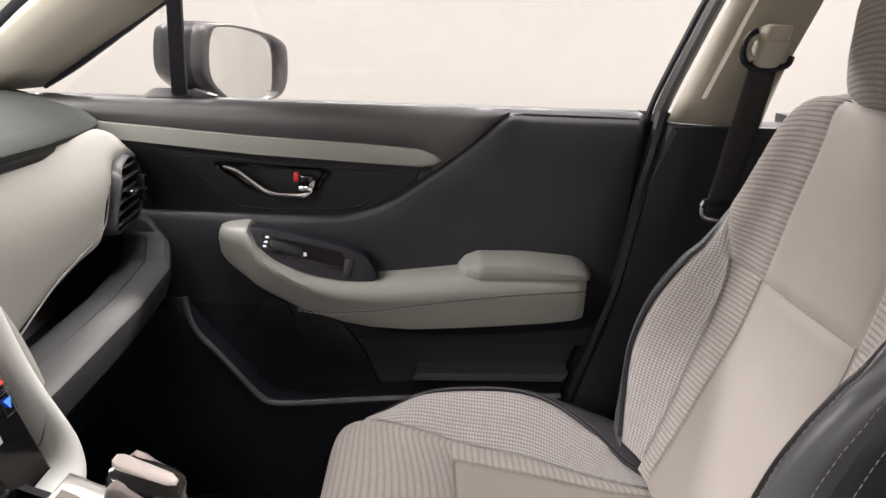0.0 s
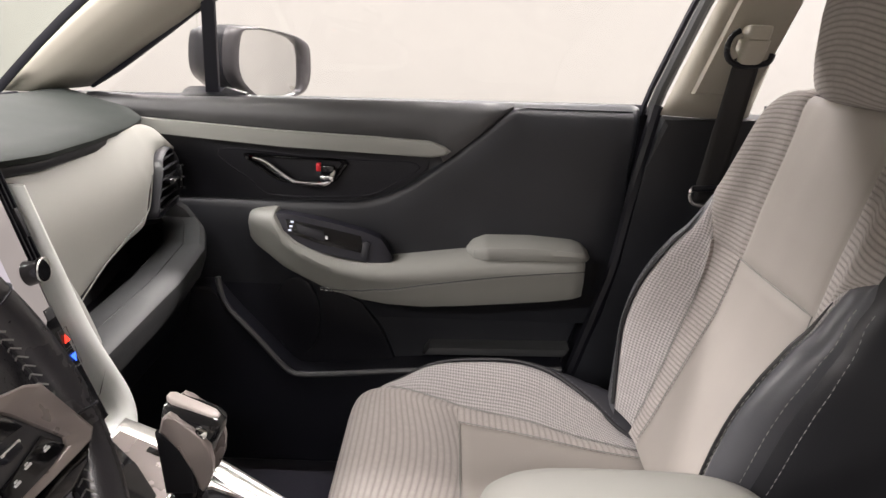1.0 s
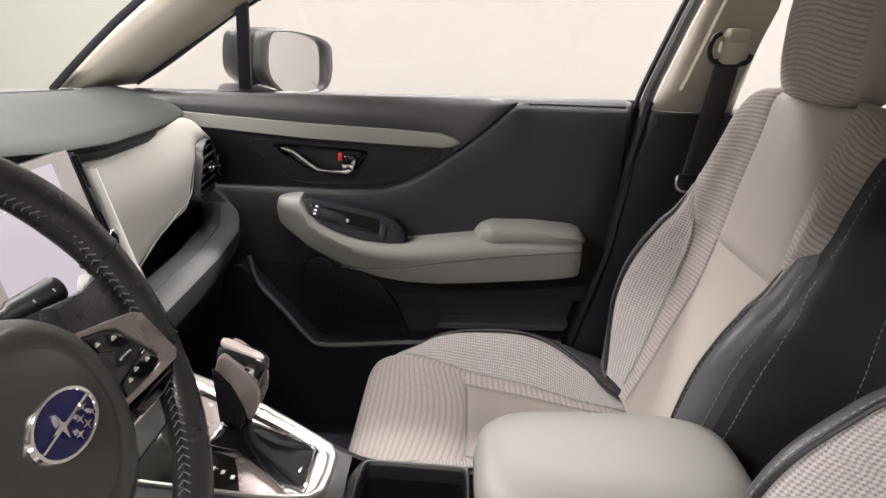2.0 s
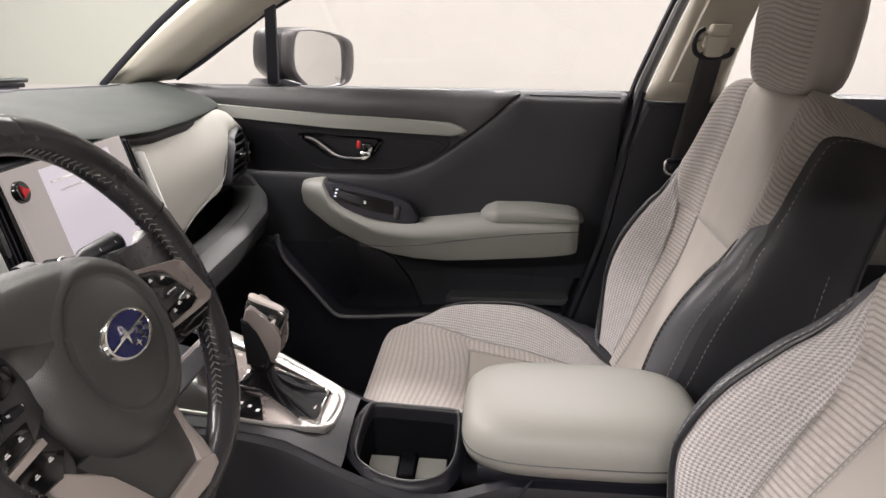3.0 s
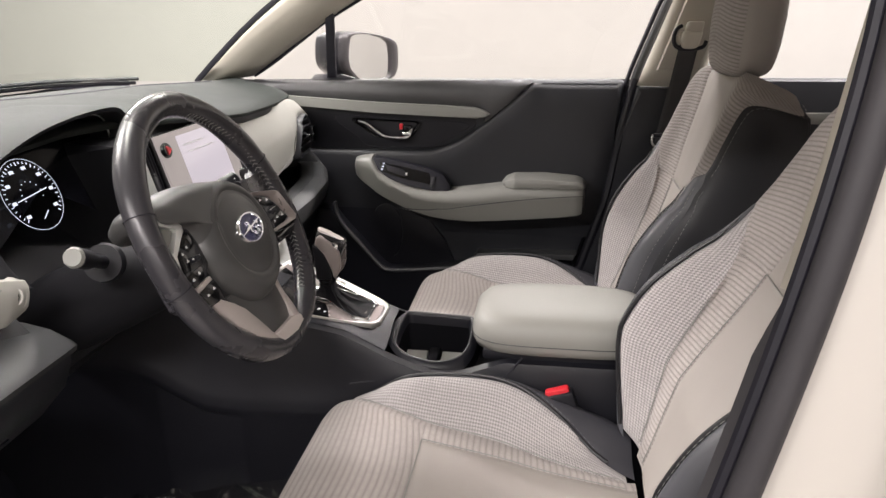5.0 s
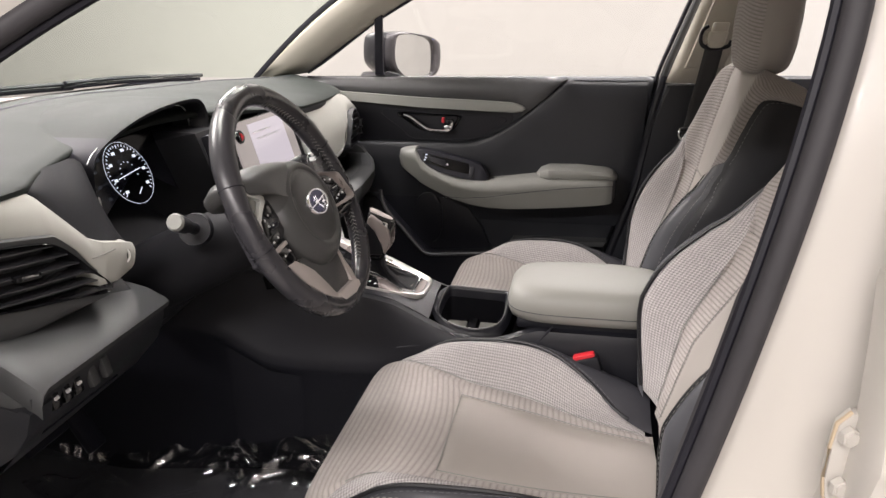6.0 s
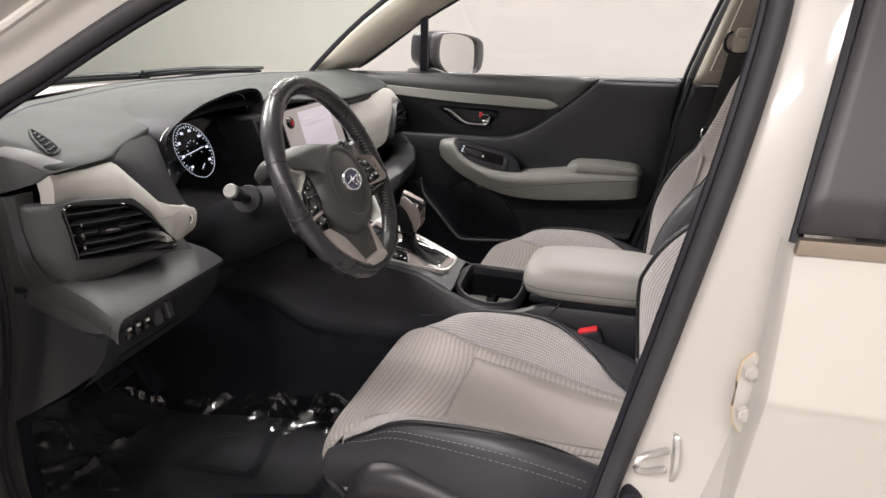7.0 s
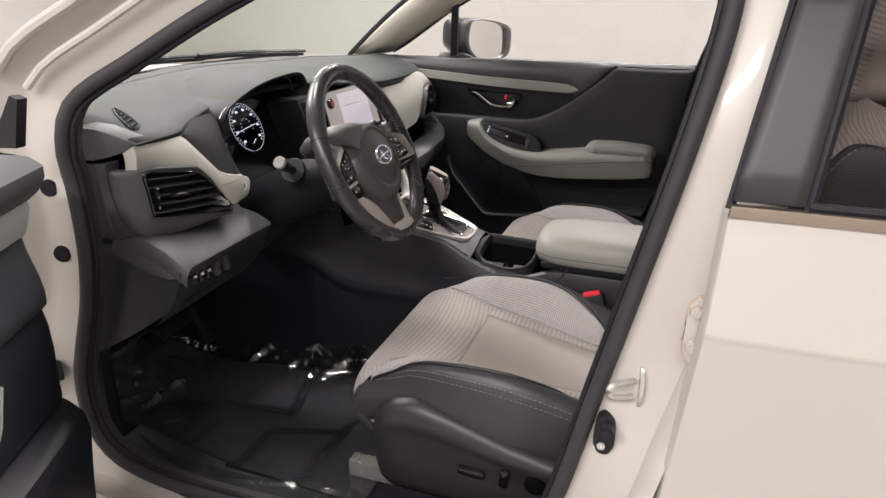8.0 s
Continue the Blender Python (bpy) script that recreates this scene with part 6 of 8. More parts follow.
part("rocker_line", box((0.0020, 0.016, 0.0018), Matrix.Translation(on_wheel(-0.134, -0.0075, 0.0140)) @ pose(0, 0, 0, 0, -25.9, 0)), M_SILVER, sk)
for qa, qb, qw in ((-0.1361, 0.0078, 0.0012), (-0.1507, 0.0034, 0.0012), (-0.1476, -0.0069, 0.0020), (-0.1402, -0.0271, 0.0020), (-0.1571, -0.0299, 0.0022)):
    pad_mark(qa, qb, qw, sk)
part("switch_pad", plate([(-0.172, -0.0490), (-0.128, -0.0440), (-0.108, -0.0560), (-0.124, -0.0720), (-0.150, -0.0700)], lambda a, b, d: on_wheel(a, b, 0.0065 - d), 0.012, 0.003), M_GLOSS, sk, "gloss black lower switch block")
for qa, qb in ((-0.147, -0.0555), (-0.129, -0.0530)):
    pad_mark(qa, qb, 0.0022, sk)
part("spoke_trim", plate([(-0.176, 0.0590), (-0.150, 0.0520), (-0.128, 0.0425), (-0.1195, 0.0345), (-0.1230, 0.0265), (-0.1640, 0.0060), (-0.1790, -0.0430), (-0.1830, -0.0410), (-0.1690, 0.0100), (-0.1330, 0.0310), (-0.1345, 0.0350), (-0.142, 0.0400), (-0.176, 0.0510)], lambda a, b, d: on_wheel(a, b, 0.0105 - d), 0.014, 0.0018, 3), M_SILVER, sk, "bright satin spoke outline")
part("spoke_trim", plate([(-0.1830, -0.0475), (-0.1800, -0.0415), (-0.124, -0.0365), (-0.123, -0.0425)], lambda a, b, d: on_wheel(a, b, 0.0112 - d), 0.012, 0.0015), M_BRONZE, sk)
part("spoke_wing", plate([(-0.180, 0.050), (-0.143, 0.039), (-0.135, 0.033), (-0.150, 0.023), (-0.170, 0.012), (-0.182, 0.02)], lambda a, b, d: on_wheel(a, b, 0.0050 - d), 0.012, 0.002, 3), M_STRIP, sk, "pale grey spoke wing")

# three bright blades below the hub
LEFT_LEG = [(-0.143, -0.060), (-0.121, -0.0690), (-0.100, -0.0850), (-0.087, -0.1000), (-0.074, -0.1210), (-0.062, -0.1420), (-0.050, -0.1580), (-0.049, -0.1690), (-0.066, -0.1630), (-0.091, -0.1410), (-0.116, -0.1140), (-0.136, -0.0830)]
RIGHT_LEG = [(0.027, -0.094), (0.034, -0.097), (0.032, -0.125), (0.034, -0.150), (0.042, -0.168), (0.034, -0.176), (0.018, -0.162), (0.024, -0.146), (0.026, -0.120)]
FOOT = [(-0.053, -0.1575), (0.016, -0.1590), (0.036, -0.1665), (0.031, -0.1755), (0.002, -0.1790), (-0.046, -0.1740)]
for leg, dd, tilt in ((LEFT_LEG, 0.0085, 0.0), (RIGHT_LEG, 0.006, 0.0), (FOOT, 0.0095, 0.22)):
    part("lower_spoke", plate(leg, lambda a, b, d: on_wheel(a, b, dd - d + tilt * (-0.157 - b) - 0.06 * max(0.0, abs(a) - 0.08)), 0.016, 0.004, 4), M_BRONZE, wheel, "satin champagne lower spoke")
part("lower_pad", plate([(-0.105, -0.074), (0.034, -0.084), (0.029, -0.110), (0.028, -0.144), (0.020, -0.160), (-0.050, -0.160), (-0.063, -0.146), (-0.088, -0.102)], lambda a, b, d: on_wheel(a, b, 0.002 - d), 0.03, 0.004), M_HUB, wheel)

# ---- centre console ----
console = thing("centre_console", (0, -0.03, 0.29), "black centre console with silver shifter surround", "console")
CY = -0.03


def ctop(x):
    return table([(-1.0, 0.80), (-0.46, 0.762), (-0.36, 0.735), (-0.25, 0.712), (-0.10, 0.680), (-0.055, 0.671), (0.0, 0.662), (0.08, 0.655), (0.45, 0.655)], x)[0]


def cup_dip(x):
    """How far the console's driver-side shoulder sinks beside the cup opening."""
    return table([(-0.15, 0.0), (-0.07, 0.024), (-0.02, 0.036), (0.05, 0.036), (0.085, 0.022), (0.14, 0.0)], x)[0]


for sd in (-1, 1):
    rows = []
    for x in np.linspace(-1.02, 0.46, 90):
        w = table([(-1.02, 0.24), (-0.70, 0.20), (-0.56, 0.17), (-0.40, 0.145), (-0.2, 0.116), (-0.05, 0.114), (0.46, 0.112)], x)[0]
        if sd > 0:
            w -= table([(-0.30, 0.0), (-0.16, 0.020), (-0.07, 0.050), (0.07, 0.050), (0.12, 0.0)], x)[0]
        zt = ctop(x)
        dip = cup_dip(x) if sd < 0 else 0.0
        rz = table([(-0.75, 0.64), (-0.56, 0.635), (-0.50, 0.615), (-0.45, 0.582), (-0.41, 0.556), (-0.33, 0.543), (-0.18, 0.537), (0.46, 0.52)], x)[0]
        rg = table([(-0.75, 0.008), (-0.50, 0.012), (-0.40, 0.014), (-0.20, 0.012), (-0.08, 0.006), (0.10, 0.0), (0.46, 0.0)], x)[0]
        rows.append([Vector((x, CY + sd * (w - 0.02), zt - dip)), Vector((x, CY + sd * (w - 0.006), zt - 0.004 - dip)), Vector((x, CY + sd * w, zt - 0.018 - dip)), Vector((x, CY + sd * (w + 0.008), lerp(zt, rz, 0.5))), Vector((x, CY + sd * (w + 0.012 + rg * 0.6), rz + 0.03)), Vector((x, CY + sd * (w + 0.014 + rg), rz + 0.008)), Vector((x, CY + sd * (w + 0.012 + rg), rz - 0.002)), Vector((x, CY + sd * (w + 0.012), rz - 0.02)), Vector((x, CY + sd * (w + 0.016), 0.285))])
    part("console_side", sheet(rows), M_DARK2, console, "black console flank")
part("flank_groove", tube([(0.172, -0.1385, 0.664), (0.15, -0.143, 0.635), (0.125, -0.147, 0.60), (0.105, -0.148, 0.592), (0.0, -0.147, 0.60), (-0.06, -0.146, 0.61), (-0.14, -0.158, 0.60)], 0.002, n=6), M_RUBBER, console)
rows = []
for x in np.linspace(-0.56, -0.080, 14):
    w = table([(-0.56, 0.18), (-0.40, 0.14), (-0.2, 0.097), (-0.05, 0.095)], x)[0]
    rows.append([Vector((x, CY + min(w * s, table([(-0.16, 0.075), (-0.07, 0.044)], x)[0]), ctop(x) - cup_dip(x) * max(0.0, min(1.0, (-0.035 - (CY + w * s)) / 0.075)) + 0.001)) for s in np.linspace(-1, 1, 13)])
part("console_top", sheet(rows), M_DARK2, console)
# silver surround: a raised rim, a champagne floor, a gloss plate and the boot's chrome frame
RIM_OUT = [(-0.352, -0.1305), (-0.30, -0.122), (-0.225, -0.1105), (-0.176, -0.1025), (-0.137, -0.0925), (-0.112, -0.081), (-0.1015, -0.064), (-0.0973, -0.028), (-0.0985, 0.0115), (-0.108, 0.031), (-0.127, 0.0425), (-0.170, 0.066), (-0.225, 0.094), (-0.30, 0.118), (-0.345, 0.129)]
RIM_IN = [(-0.348, -0.1230), (-0.30, -0.115), (-0.2265, -0.1040), (-0.178, -0.0960), (-0.142, -0.0865), (-0.120, -0.076), (-0.1125, -0.062), (-0.1085, -0.028), (-0.1095, 0.005), (-0.118, 0.017), (-0.134, 0.026), (-0.170, 0.044), (-0.225, 0.070), (-0.30, 0.092), (-0.341, 0.104)]
ro, ri = straight(RIM_OUT, 4), straight(RIM_IN, 4)
sur = part("shifter_surround", sheet([[Vector((*p.lerp(q, k), ctop(p.lerp(q, k).x) + d)) for p, q in zip(ro, ri)] for k, d in ((0.0, -0.008), (0.0, 0.0015), (0.12, 0.0048), (0.4, 0.0056), (0.75, 0.0044), (1.0, 0.0008), (1.0, -0.006))], close_cols=True), M_RAIL, console, "satin silver shifter surround", angle=50)
part("surround_floor", plate([(p[0] - 0.001, p[1] * 0.995) for p in RIM_IN], lambda a, b, d: Vector((a, b, ctop(a) + 0.0012 - d)), 0.004), M_KNOBTRIM, sur, "champagne inner floor")
part("shifter_plate", plate([(-0.346, -0.1205), (-0.30, -0.1135), (-0.192, -0.0965), (-0.203, -0.066), (-0.2145, -0.040), (-0.256, -0.034), (-0.262, 0.008), (-0.30, 0.05), (-0.339, 0.080)], lambda a, b, d: Vector((a, b, ctop(a) + 0.0022 - d)), 0.004, 0.0006), M_GLOSS, sur, "gloss black plate beside the lever")
part("rail_groove", plate([(-0.30, 0.086), (-0.225, 0.062), (-0.160, 0.034), (-0.120, 0.012), (-0.122, 0.007), (-0.162, 0.027), (-0.226, 0.054), (-0.30, 0.076)], lambda a, b, d: Vector((a, b, ctop(a) + 0.0022 - d)), 0.004, 0.0006), M_GLOSS, sur, "gloss black inlay along the rail")
GATE = [Vector((p.x, p.y, 0)) for p in straight([(-0.2500, -0.001), (-0.2470, 0.041), (-0.2100, 0.061), (-0.1680, 0.053), (-0.1290, 0.040), (-0.1240, 0.034), (-0.1236, -0.0400), (-0.1270, -0.0445), (-0.1510, -0.046), (-0.1920, -0.019), (-0.2145, -0.0045), (-0.2440, -0.005)], 5)]
gate_at = lambda p, k, d: Vector((-0.19 + (p.x + 0.19) * k, CY + 0.006 + (p.y - 0.006) * k, ctop(p.x) + d))
part("gate_rim", sheet([[gate_at(p, k, d) for p in GATE] for k, d in ((1.04, 0.000), (1.035, 0.0075), (1.0, 0.0090), (0.955, 0.0075), (0.945, 0.002))], close_cols=True), M_CHROME, sur, "bright chrome boot frame", angle=50)
for lx, ly in ((-0.2440, -0.0675), (-0.2313, -0.0690), (-0.2187, -0.0715), (-0.2058, -0.0765)):
    part("gate_letter", box((0.0045, 0.0065, 0.0008), (lx, ly, ctop(lx) + 0.0026)), M_INK, sur)
part("front_tray", plate([(-0.345, -0.104), (-0.31, -0.099), (-0.31, 0.042), (-0.338, 0.046)], lambda a, b, d: Vector((a, b, ctop(a) + 0.0055 - d)), 0.006, 0.002), M_DARK2, sur)
part("seat_heat_switch", box((0.02, 0.028, 0.008), (-0.335, CY - 0.05, ctop(-0.335) + 0.008), 0.002), M_GLOSS, sur)
part("switch_frame", tube([Vector((-0.335 + u, CY - 0.05 + v, ctop(-0.335 + u) + 0.0095)) for u, v in ((-0.013, -0.017), (0.013, -0.017), (0.013, 0.017), (-0.013, 0.017))], 0.0016, n=6, closed=True), M_SILVER, sur)
part("switch_lamp", box((0.008, 0.012, 0.002), (-0.335, CY - 0.05, ctop(-0.335) + 0.0125)), M_REDGLOW, sur)
# gear lever
glv = thing("gear_lever", (-0.175, -0.02, 0.70), "black gear lever with silver flanks", "gear lever")
base, topk = Vector((-0.178, -0.026, 0.708)), Vector((-0.235, -0.022, 0.845))
rows = []
for k, (t, grow) in enumerate(((0.0, 0.95), (0.14, 0.86), (0.30, 0.66), (0.46, 0.47), (0.62, 0.33), (0.78, 0.27), (0.95, 0.25))):
    row = []
    for i, p in enumerate(GATE):
        crease = 1 + 0.05 * math.sin(i * 0.73 + 1.3 * k) * (0 < k < 5)
        q = gate_at(p, grow * crease, 0.0)
        row.append(Vector((lerp(-0.19, -0.215, min(1.0, t * 1.3)) + (q.x + 0.19), CY + 0.006 * (1 - t) + 0.008 * t + (q.y - CY - 0.006) * lerp(1.0, 0.80, t), lerp(ctop(p.x) + 0.004, 0.752, t ** 1.7) + 0.003 * math.sin(3 * i * 0.35 + k) * (0 < k < 5))))
    rows.append(row)
part("boot", sheet(rows, close_cols=True), M_BOOT, glv, "creased black leather boot", angle=70)
rows = []
for z, xc, wx, wy in ((0.742, -0.214, 0.014, 0.013), (0.752, -0.213, 0.0185, 0.0165), (0.775, -0.211, 0.021, 0.019), (0.80, -0.208, 0.0245, 0.021), (0.822, -0.205, 0.028, 0.0225), (0.838, -0.202, 0.0295, 0.022), (0.846, -0.201, 0.028, 0.020), (0.849, -0.201, 0.022, 0.015), (0.849, -0.201, 0.0005, 0.0005)):
    row = []
    for a in np.linspace(0, 2 * math.pi, 32, endpoint=False):
        c, sn = math.cos(a), math.sin(a)
        x = xc + wx * math.copysign(abs(c) ** 0.7, c)
        row.append(Vector((x, -0.022 + wy * math.copysign(abs(sn) ** 0.7, sn), z - max(0.0, z - 0.79) * 6.5 * (x + 0.225) * 0.9)))
    rows.append(row)
knob = part("knob", sheet(rows, close_cols=True), M_GLOSS, glv, "black lever knob with gloss top")
part("knob_grip", plate([(-0.2335, 0.826), (-0.2085, 0.812), (-0.2000, 0.790), (-0.2000, 0.757), (-0.2300, 0.755)], lambda a, b, d: Vector((a, -0.022 + (0.0240 - d - 0.10 * max(0.0, 0.80 - b)) * -1, b)), 0.008, 0.003, 3), M_BOOT, knob, "black leather grip")
for sd in (-1, 1):
    fl = [(-0.2285, 0.828), (-0.2245, 0.842), (-0.2190, 0.8465), (-0.2110, 0.8420), (-0.1970, 0.8330), (-0.1870, 0.8235), (-0.1815, 0.812), (-0.1795, 0.797), (-0.1810, 0.782), (-0.1860, 0.769), (-0.1920, 0.7605), (-0.1960, 0.7640), (-0.1985, 0.790), (-0.2080, 0.812)]
    part("knob_flank", plate(fl, lambda a, b, d: Vector((a, -0.022 + sd * (0.0262 - d - 0.12 * max(0.0, 0.80 - b)), b)), 0.009, 0.003, 3), M_KNOBTRIM, knob, "satin lever flank")
part("knob_cap", plate([(-0.222, -0.007), (-0.184, -0.007), (-0.178, -0.003), (-0.178, 0.004), (-0.184, 0.009), (-0.222, 0.009), (-0.227, 0.005), (-0.227, -0.004)], lambda a, b, d: Vector((a, -0.022 + b, 0.8545 - 0.45 * (a + 0.224) - d)), 0.006, 0.0025, 3), M_BRONZE, knob, "satin champagne lever cap")
part("release_button", box((0.012, 0.006, 0.012), pose(-0.190, -0.0445, 0.826, 0, 20, 0), 0.003), M_CHROME, knob)

# cup holder
CUP = smooth_line([(-0.062, 0.000, 0), (-0.052, 0.008, 0), (0.0, 0.009, 0), (0.058, 0.009, 0), (0.068, 0.000, 0), (0.070, -0.04, 0), (0.066, -0.075, 0), (0.050, -0.100, 0), (0.015, -0.113, 0), (-0.022, -0.110, 0), (-0.050, -0.098, 0), (-0.068, -0.080, 0), (-0.070, -0.04, 0)], 72, closed=True)
CMX, CMY = 0.0, -0.052


def cup_at(p, k, dz):
    """A ring round the cup opening, whose lip falls towards the driver."""
    x, y = CMX + (p.x - CMX) * k, CMY + (p.y - CMY) * k
    return Vector((x, y, 0.672 + 0.36 * (min(p.y, 0.0)) - 0.04 * p.x + dz))


def cup_skirt(p, k, sink):
    """A point of the console's top outside the lip."""
    x, y = CMX + (p.x - CMX) * k, CMY + (p.y - CMY) * k
    near = max(0.0, min(1.0, (-0.035 - y) / 0.075))
    return Vector((x, y, ctop(x) - cup_dip(x) * near - sink))


rows = [[cup_skirt(p, 1.20, 0.010) for p in CUP], [cup_skirt(p, 1.12, 0.0005) for p in CUP]] + [[cup_at(p, k, dz) for p in CUP] for k, dz in ((1.05, 0.003), (1.0, 0.0025), (0.975, -0.004), (0.95, -0.02))]
cupw = part("cup_holder", sheet(rows, close_cols=True), M_DARK2, console, "black cup holder frame", angle=80)
part("cup_rim", tube([cup_at(p, 1.012, 0.003) for p in CUP], 0.0016, n=6, closed=True), M_BAND, cupw)
part("cup_well", sheet([[cup_at(p, 0.955, -0.018) for p in CUP], [Vector((CMX + (p.x - CMX) * 0.90, CMY + (p.y - CMY) * 0.92, 0.60)) for p in CUP], [Vector((CMX + (p.x - CMX) * 0.86, CMY + (p.y - CMY) * 0.88, 0.565)) for p in CUP], [Vector((CMX + (p.x - CMX) * 0.001, CMY, 0.562)) for p in CUP]], close_cols=True), M_WELL, cupw, "black twin cup well", angle=60)
# pale grey on the steps imitates the reflection they catch
for ex in (-0.036, 0.034):
    part("cup_step", plate([(ex - 0.022, -0.040), (ex + 0.022, -0.040), (ex + 0.022, 0.000), (ex - 0.020, 0.000)], lambda a, b, d: Vector((a, b - 0.03, 0.610 - d + 0.2 * (b + 0.02))), 0.03, 0.004), M_ARM, cupw, "step in the cup well, greyed for its reflection")
part("cup_divider", box((0.022, 0.060, 0.060), (0.000, -0.052, 0.590), 0.006), M_WELL, cupw)
# armrest lid
rows = []
for k, (sx, zz) in enumerate(((0.86, 0.664), (0.97, 0.669), (1.0, 0.682), (1.0, 0.698), (0.97, 0.715), (0.90, 0.727), (0.78, 0.734), (0.62, 0.737), (0.4, 0.738), (0.0005, 0.739))):
    row = []
    for a, b in ring_outline(0.165, 0.112, 64, 4.0):
        inset = (1 - sx)
        row.append(Vector((0.242 + a - math.copysign(min(abs(a), inset * 0.13), a) if sx > 0.5 else 0.242 + a * sx, (CY + 0.0 + (b - math.copysign(min(abs(b), inset * 0.13), b))) if sx > 0.5 else CY + b * sx, zz)))
    rows.append(row)
lid = part("armrest_lid", sheet(rows, close_cols=True), M_LID, console, "light grey padded armrest lid", angle=60)
part("lid_seam", tube([Vector((0.242 + a * 1.001, CY + b * 1.001, 0.688)) for a, b in ring_outline(0.165, 0.112, 90, 4.0)], 0.0011, n=5, closed=True), M_SHELF, lid)
part("lid_base", box((0.30, 0.19, 0.02), (0.250, CY, 0.66), 0.006), M_DARK2, console)

# driver's buckle
# its stalk rises between seat and console
bk = thing("seat_belt_buckle", (0.236, -0.165, 0.55), "black belt buckle with red release button", "buckle")
body = part("buckle_body", box((0.052, 0.028, 0.136), pose(0.2575, -0.170, 0.555, 0, -18, 0), 0.006), M_DARK2, bk)
part("release_button", box((0.042, 0.018, 0.014), pose(0.2360, -0.170, 0.6195, 0, -18, 0), 0.004), M_RED, body, "red release button")

# ---- front seats ----
def curve_table(rows, x):
    """Look-up with eased steps, for soft cross-sections."""
    if x <= rows[0][0]:
        return rows[0][1:]
    n = len(rows)
    for i in range(n - 1):
        if x <= rows[i + 1][0]:
            x0, x1 = rows[i][0], rows[i + 1][0]
            t = (x - x0) / (x1 - x0)
            out = []
            for k in range(1, len(rows[0])):
                p1, p2 = rows[i][k], rows[i + 1][k]
                m1 = (p2 - rows[i - 1][k]) / (x1 - rows[i - 1][0]) if i else (p2 - p1) / (x1 - x0)
                m2 = (rows[i + 2][k] - p1) / (rows[i + 2][0] - x0) if i + 2 < n else (p2 - p1) / (x1 - x0)
                d = x1 - x0
                out.append((2 * t ** 3 - 3 * t * t + 1) * p1 + (t ** 3 - 2 * t * t + t) * d * m1 + (3 * t * t - 2 * t ** 3) * p2 + (t ** 3 - t * t) * d * m2)
            return tuple(out)
    return rows[-1][1:]


CUSHION = [  # u along the seat, x, z of the middle, bolster rise, half width
    (0.00, -0.120, 0.430, 0.000, 0.205), (0.10, -0.150, 0.490, 0.0, 0.220), (0.20, -0.176, 0.542, 0.0, 0.230), (0.27, -0.164, 0.576, 0.0, 0.234), (0.34, -0.122, 0.592, 0.004, 0.238),
    (0.38, -0.09, 0.5915, 0.018, 0.241), (0.45, -0.04, 0.588, 0.046, 0.247), (0.55, 0.03, 0.577, 0.066, 0.256), (0.70, 0.14, 0.562, 0.079, 0.262), (0.85, 0.24, 0.549, 0.066, 0.250), (1.0, 0.36, 0.540, 0.034, 0.236)]
CSEC = [  # q, share of half width, fixed drop, share of bolster rise
    (0.0, 0.0, 0.0, 0.0), (0.50, 0.50, 0.0, 0.0), (0.64, 0.64, 0.0, 0.14), (0.78, 0.78, -0.002, 0.75), (0.88, 0.89, -0.006, 1.0), (0.95, 0.96, -0.014, 0.92), (1.02, 1.0, -0.032, 0.6), (1.12, 1.012, -0.055, 0.25), (1.25, 0.985, -0.085, 0.1), (1.4, 0.92, -0.12, 0.0)]
BACK = [  # v, x, z, bolster reach, half width, thickness
    (0.00, 0.345, 0.545, 0.030, 0.230, 0.145), (0.12, 0.380, 0.615, 0.060, 0.245, 0.135), (0.25, 0.414, 0.690, 0.088, 0.256, 0.145), (0.38, 0.449, 0.770, 0.096, 0.260, 0.15), (0.50, 0.478, 0.840, 0.075, 0.258, 0.142), (0.56, 0.490, 0.875, 0.056, 0.254, 0.138),
    (0.68, 0.512, 0.945, 0.034, 0.246, 0.136), (0.80, 0.530, 1.015, 0.024, 0.240, 0.138), (0.89, 0.544, 1.070, 0.018, 0.234, 0.140), (0.95, 0.554, 1.106, 0.010, 0.222, 0.134), (0.985, 0.565, 1.126, 0.002, 0.196, 0.108), (1.0, 0.580, 1.132, 0.0, 0.165, 0.07)]
BSEC = [  # q, share of half width, fixed reach, share of bolster reach, share of thickness
    (0.0, 0.0, 0.006, 0.0, 0.0), (0.30, 0.30, 0.003, 0.0, 0.0), (0.47, 0.47, 0.0, 0.02, 0.0), (0.64, 0.64, 0.004, 0.18, 0.0), (0.78, 0.78, 0.004, 0.80, 0.0), (0.88, 0.885, 0.0, 1.0, 0.0), (0.95, 0.96, -0.010, 0.9, 0.0), (1.02, 1.0, -0.018, 0.55, 0.06),
    (1.12, 1.022, -0.010, 0.12, 0.40), (1.25, 1.012, -0.004, 0.0, 0.84), (1.40, 0.90, 0.0, 0.0, 1.0), (1.6, 0.0, 0.0, 0.0, 1.06)]


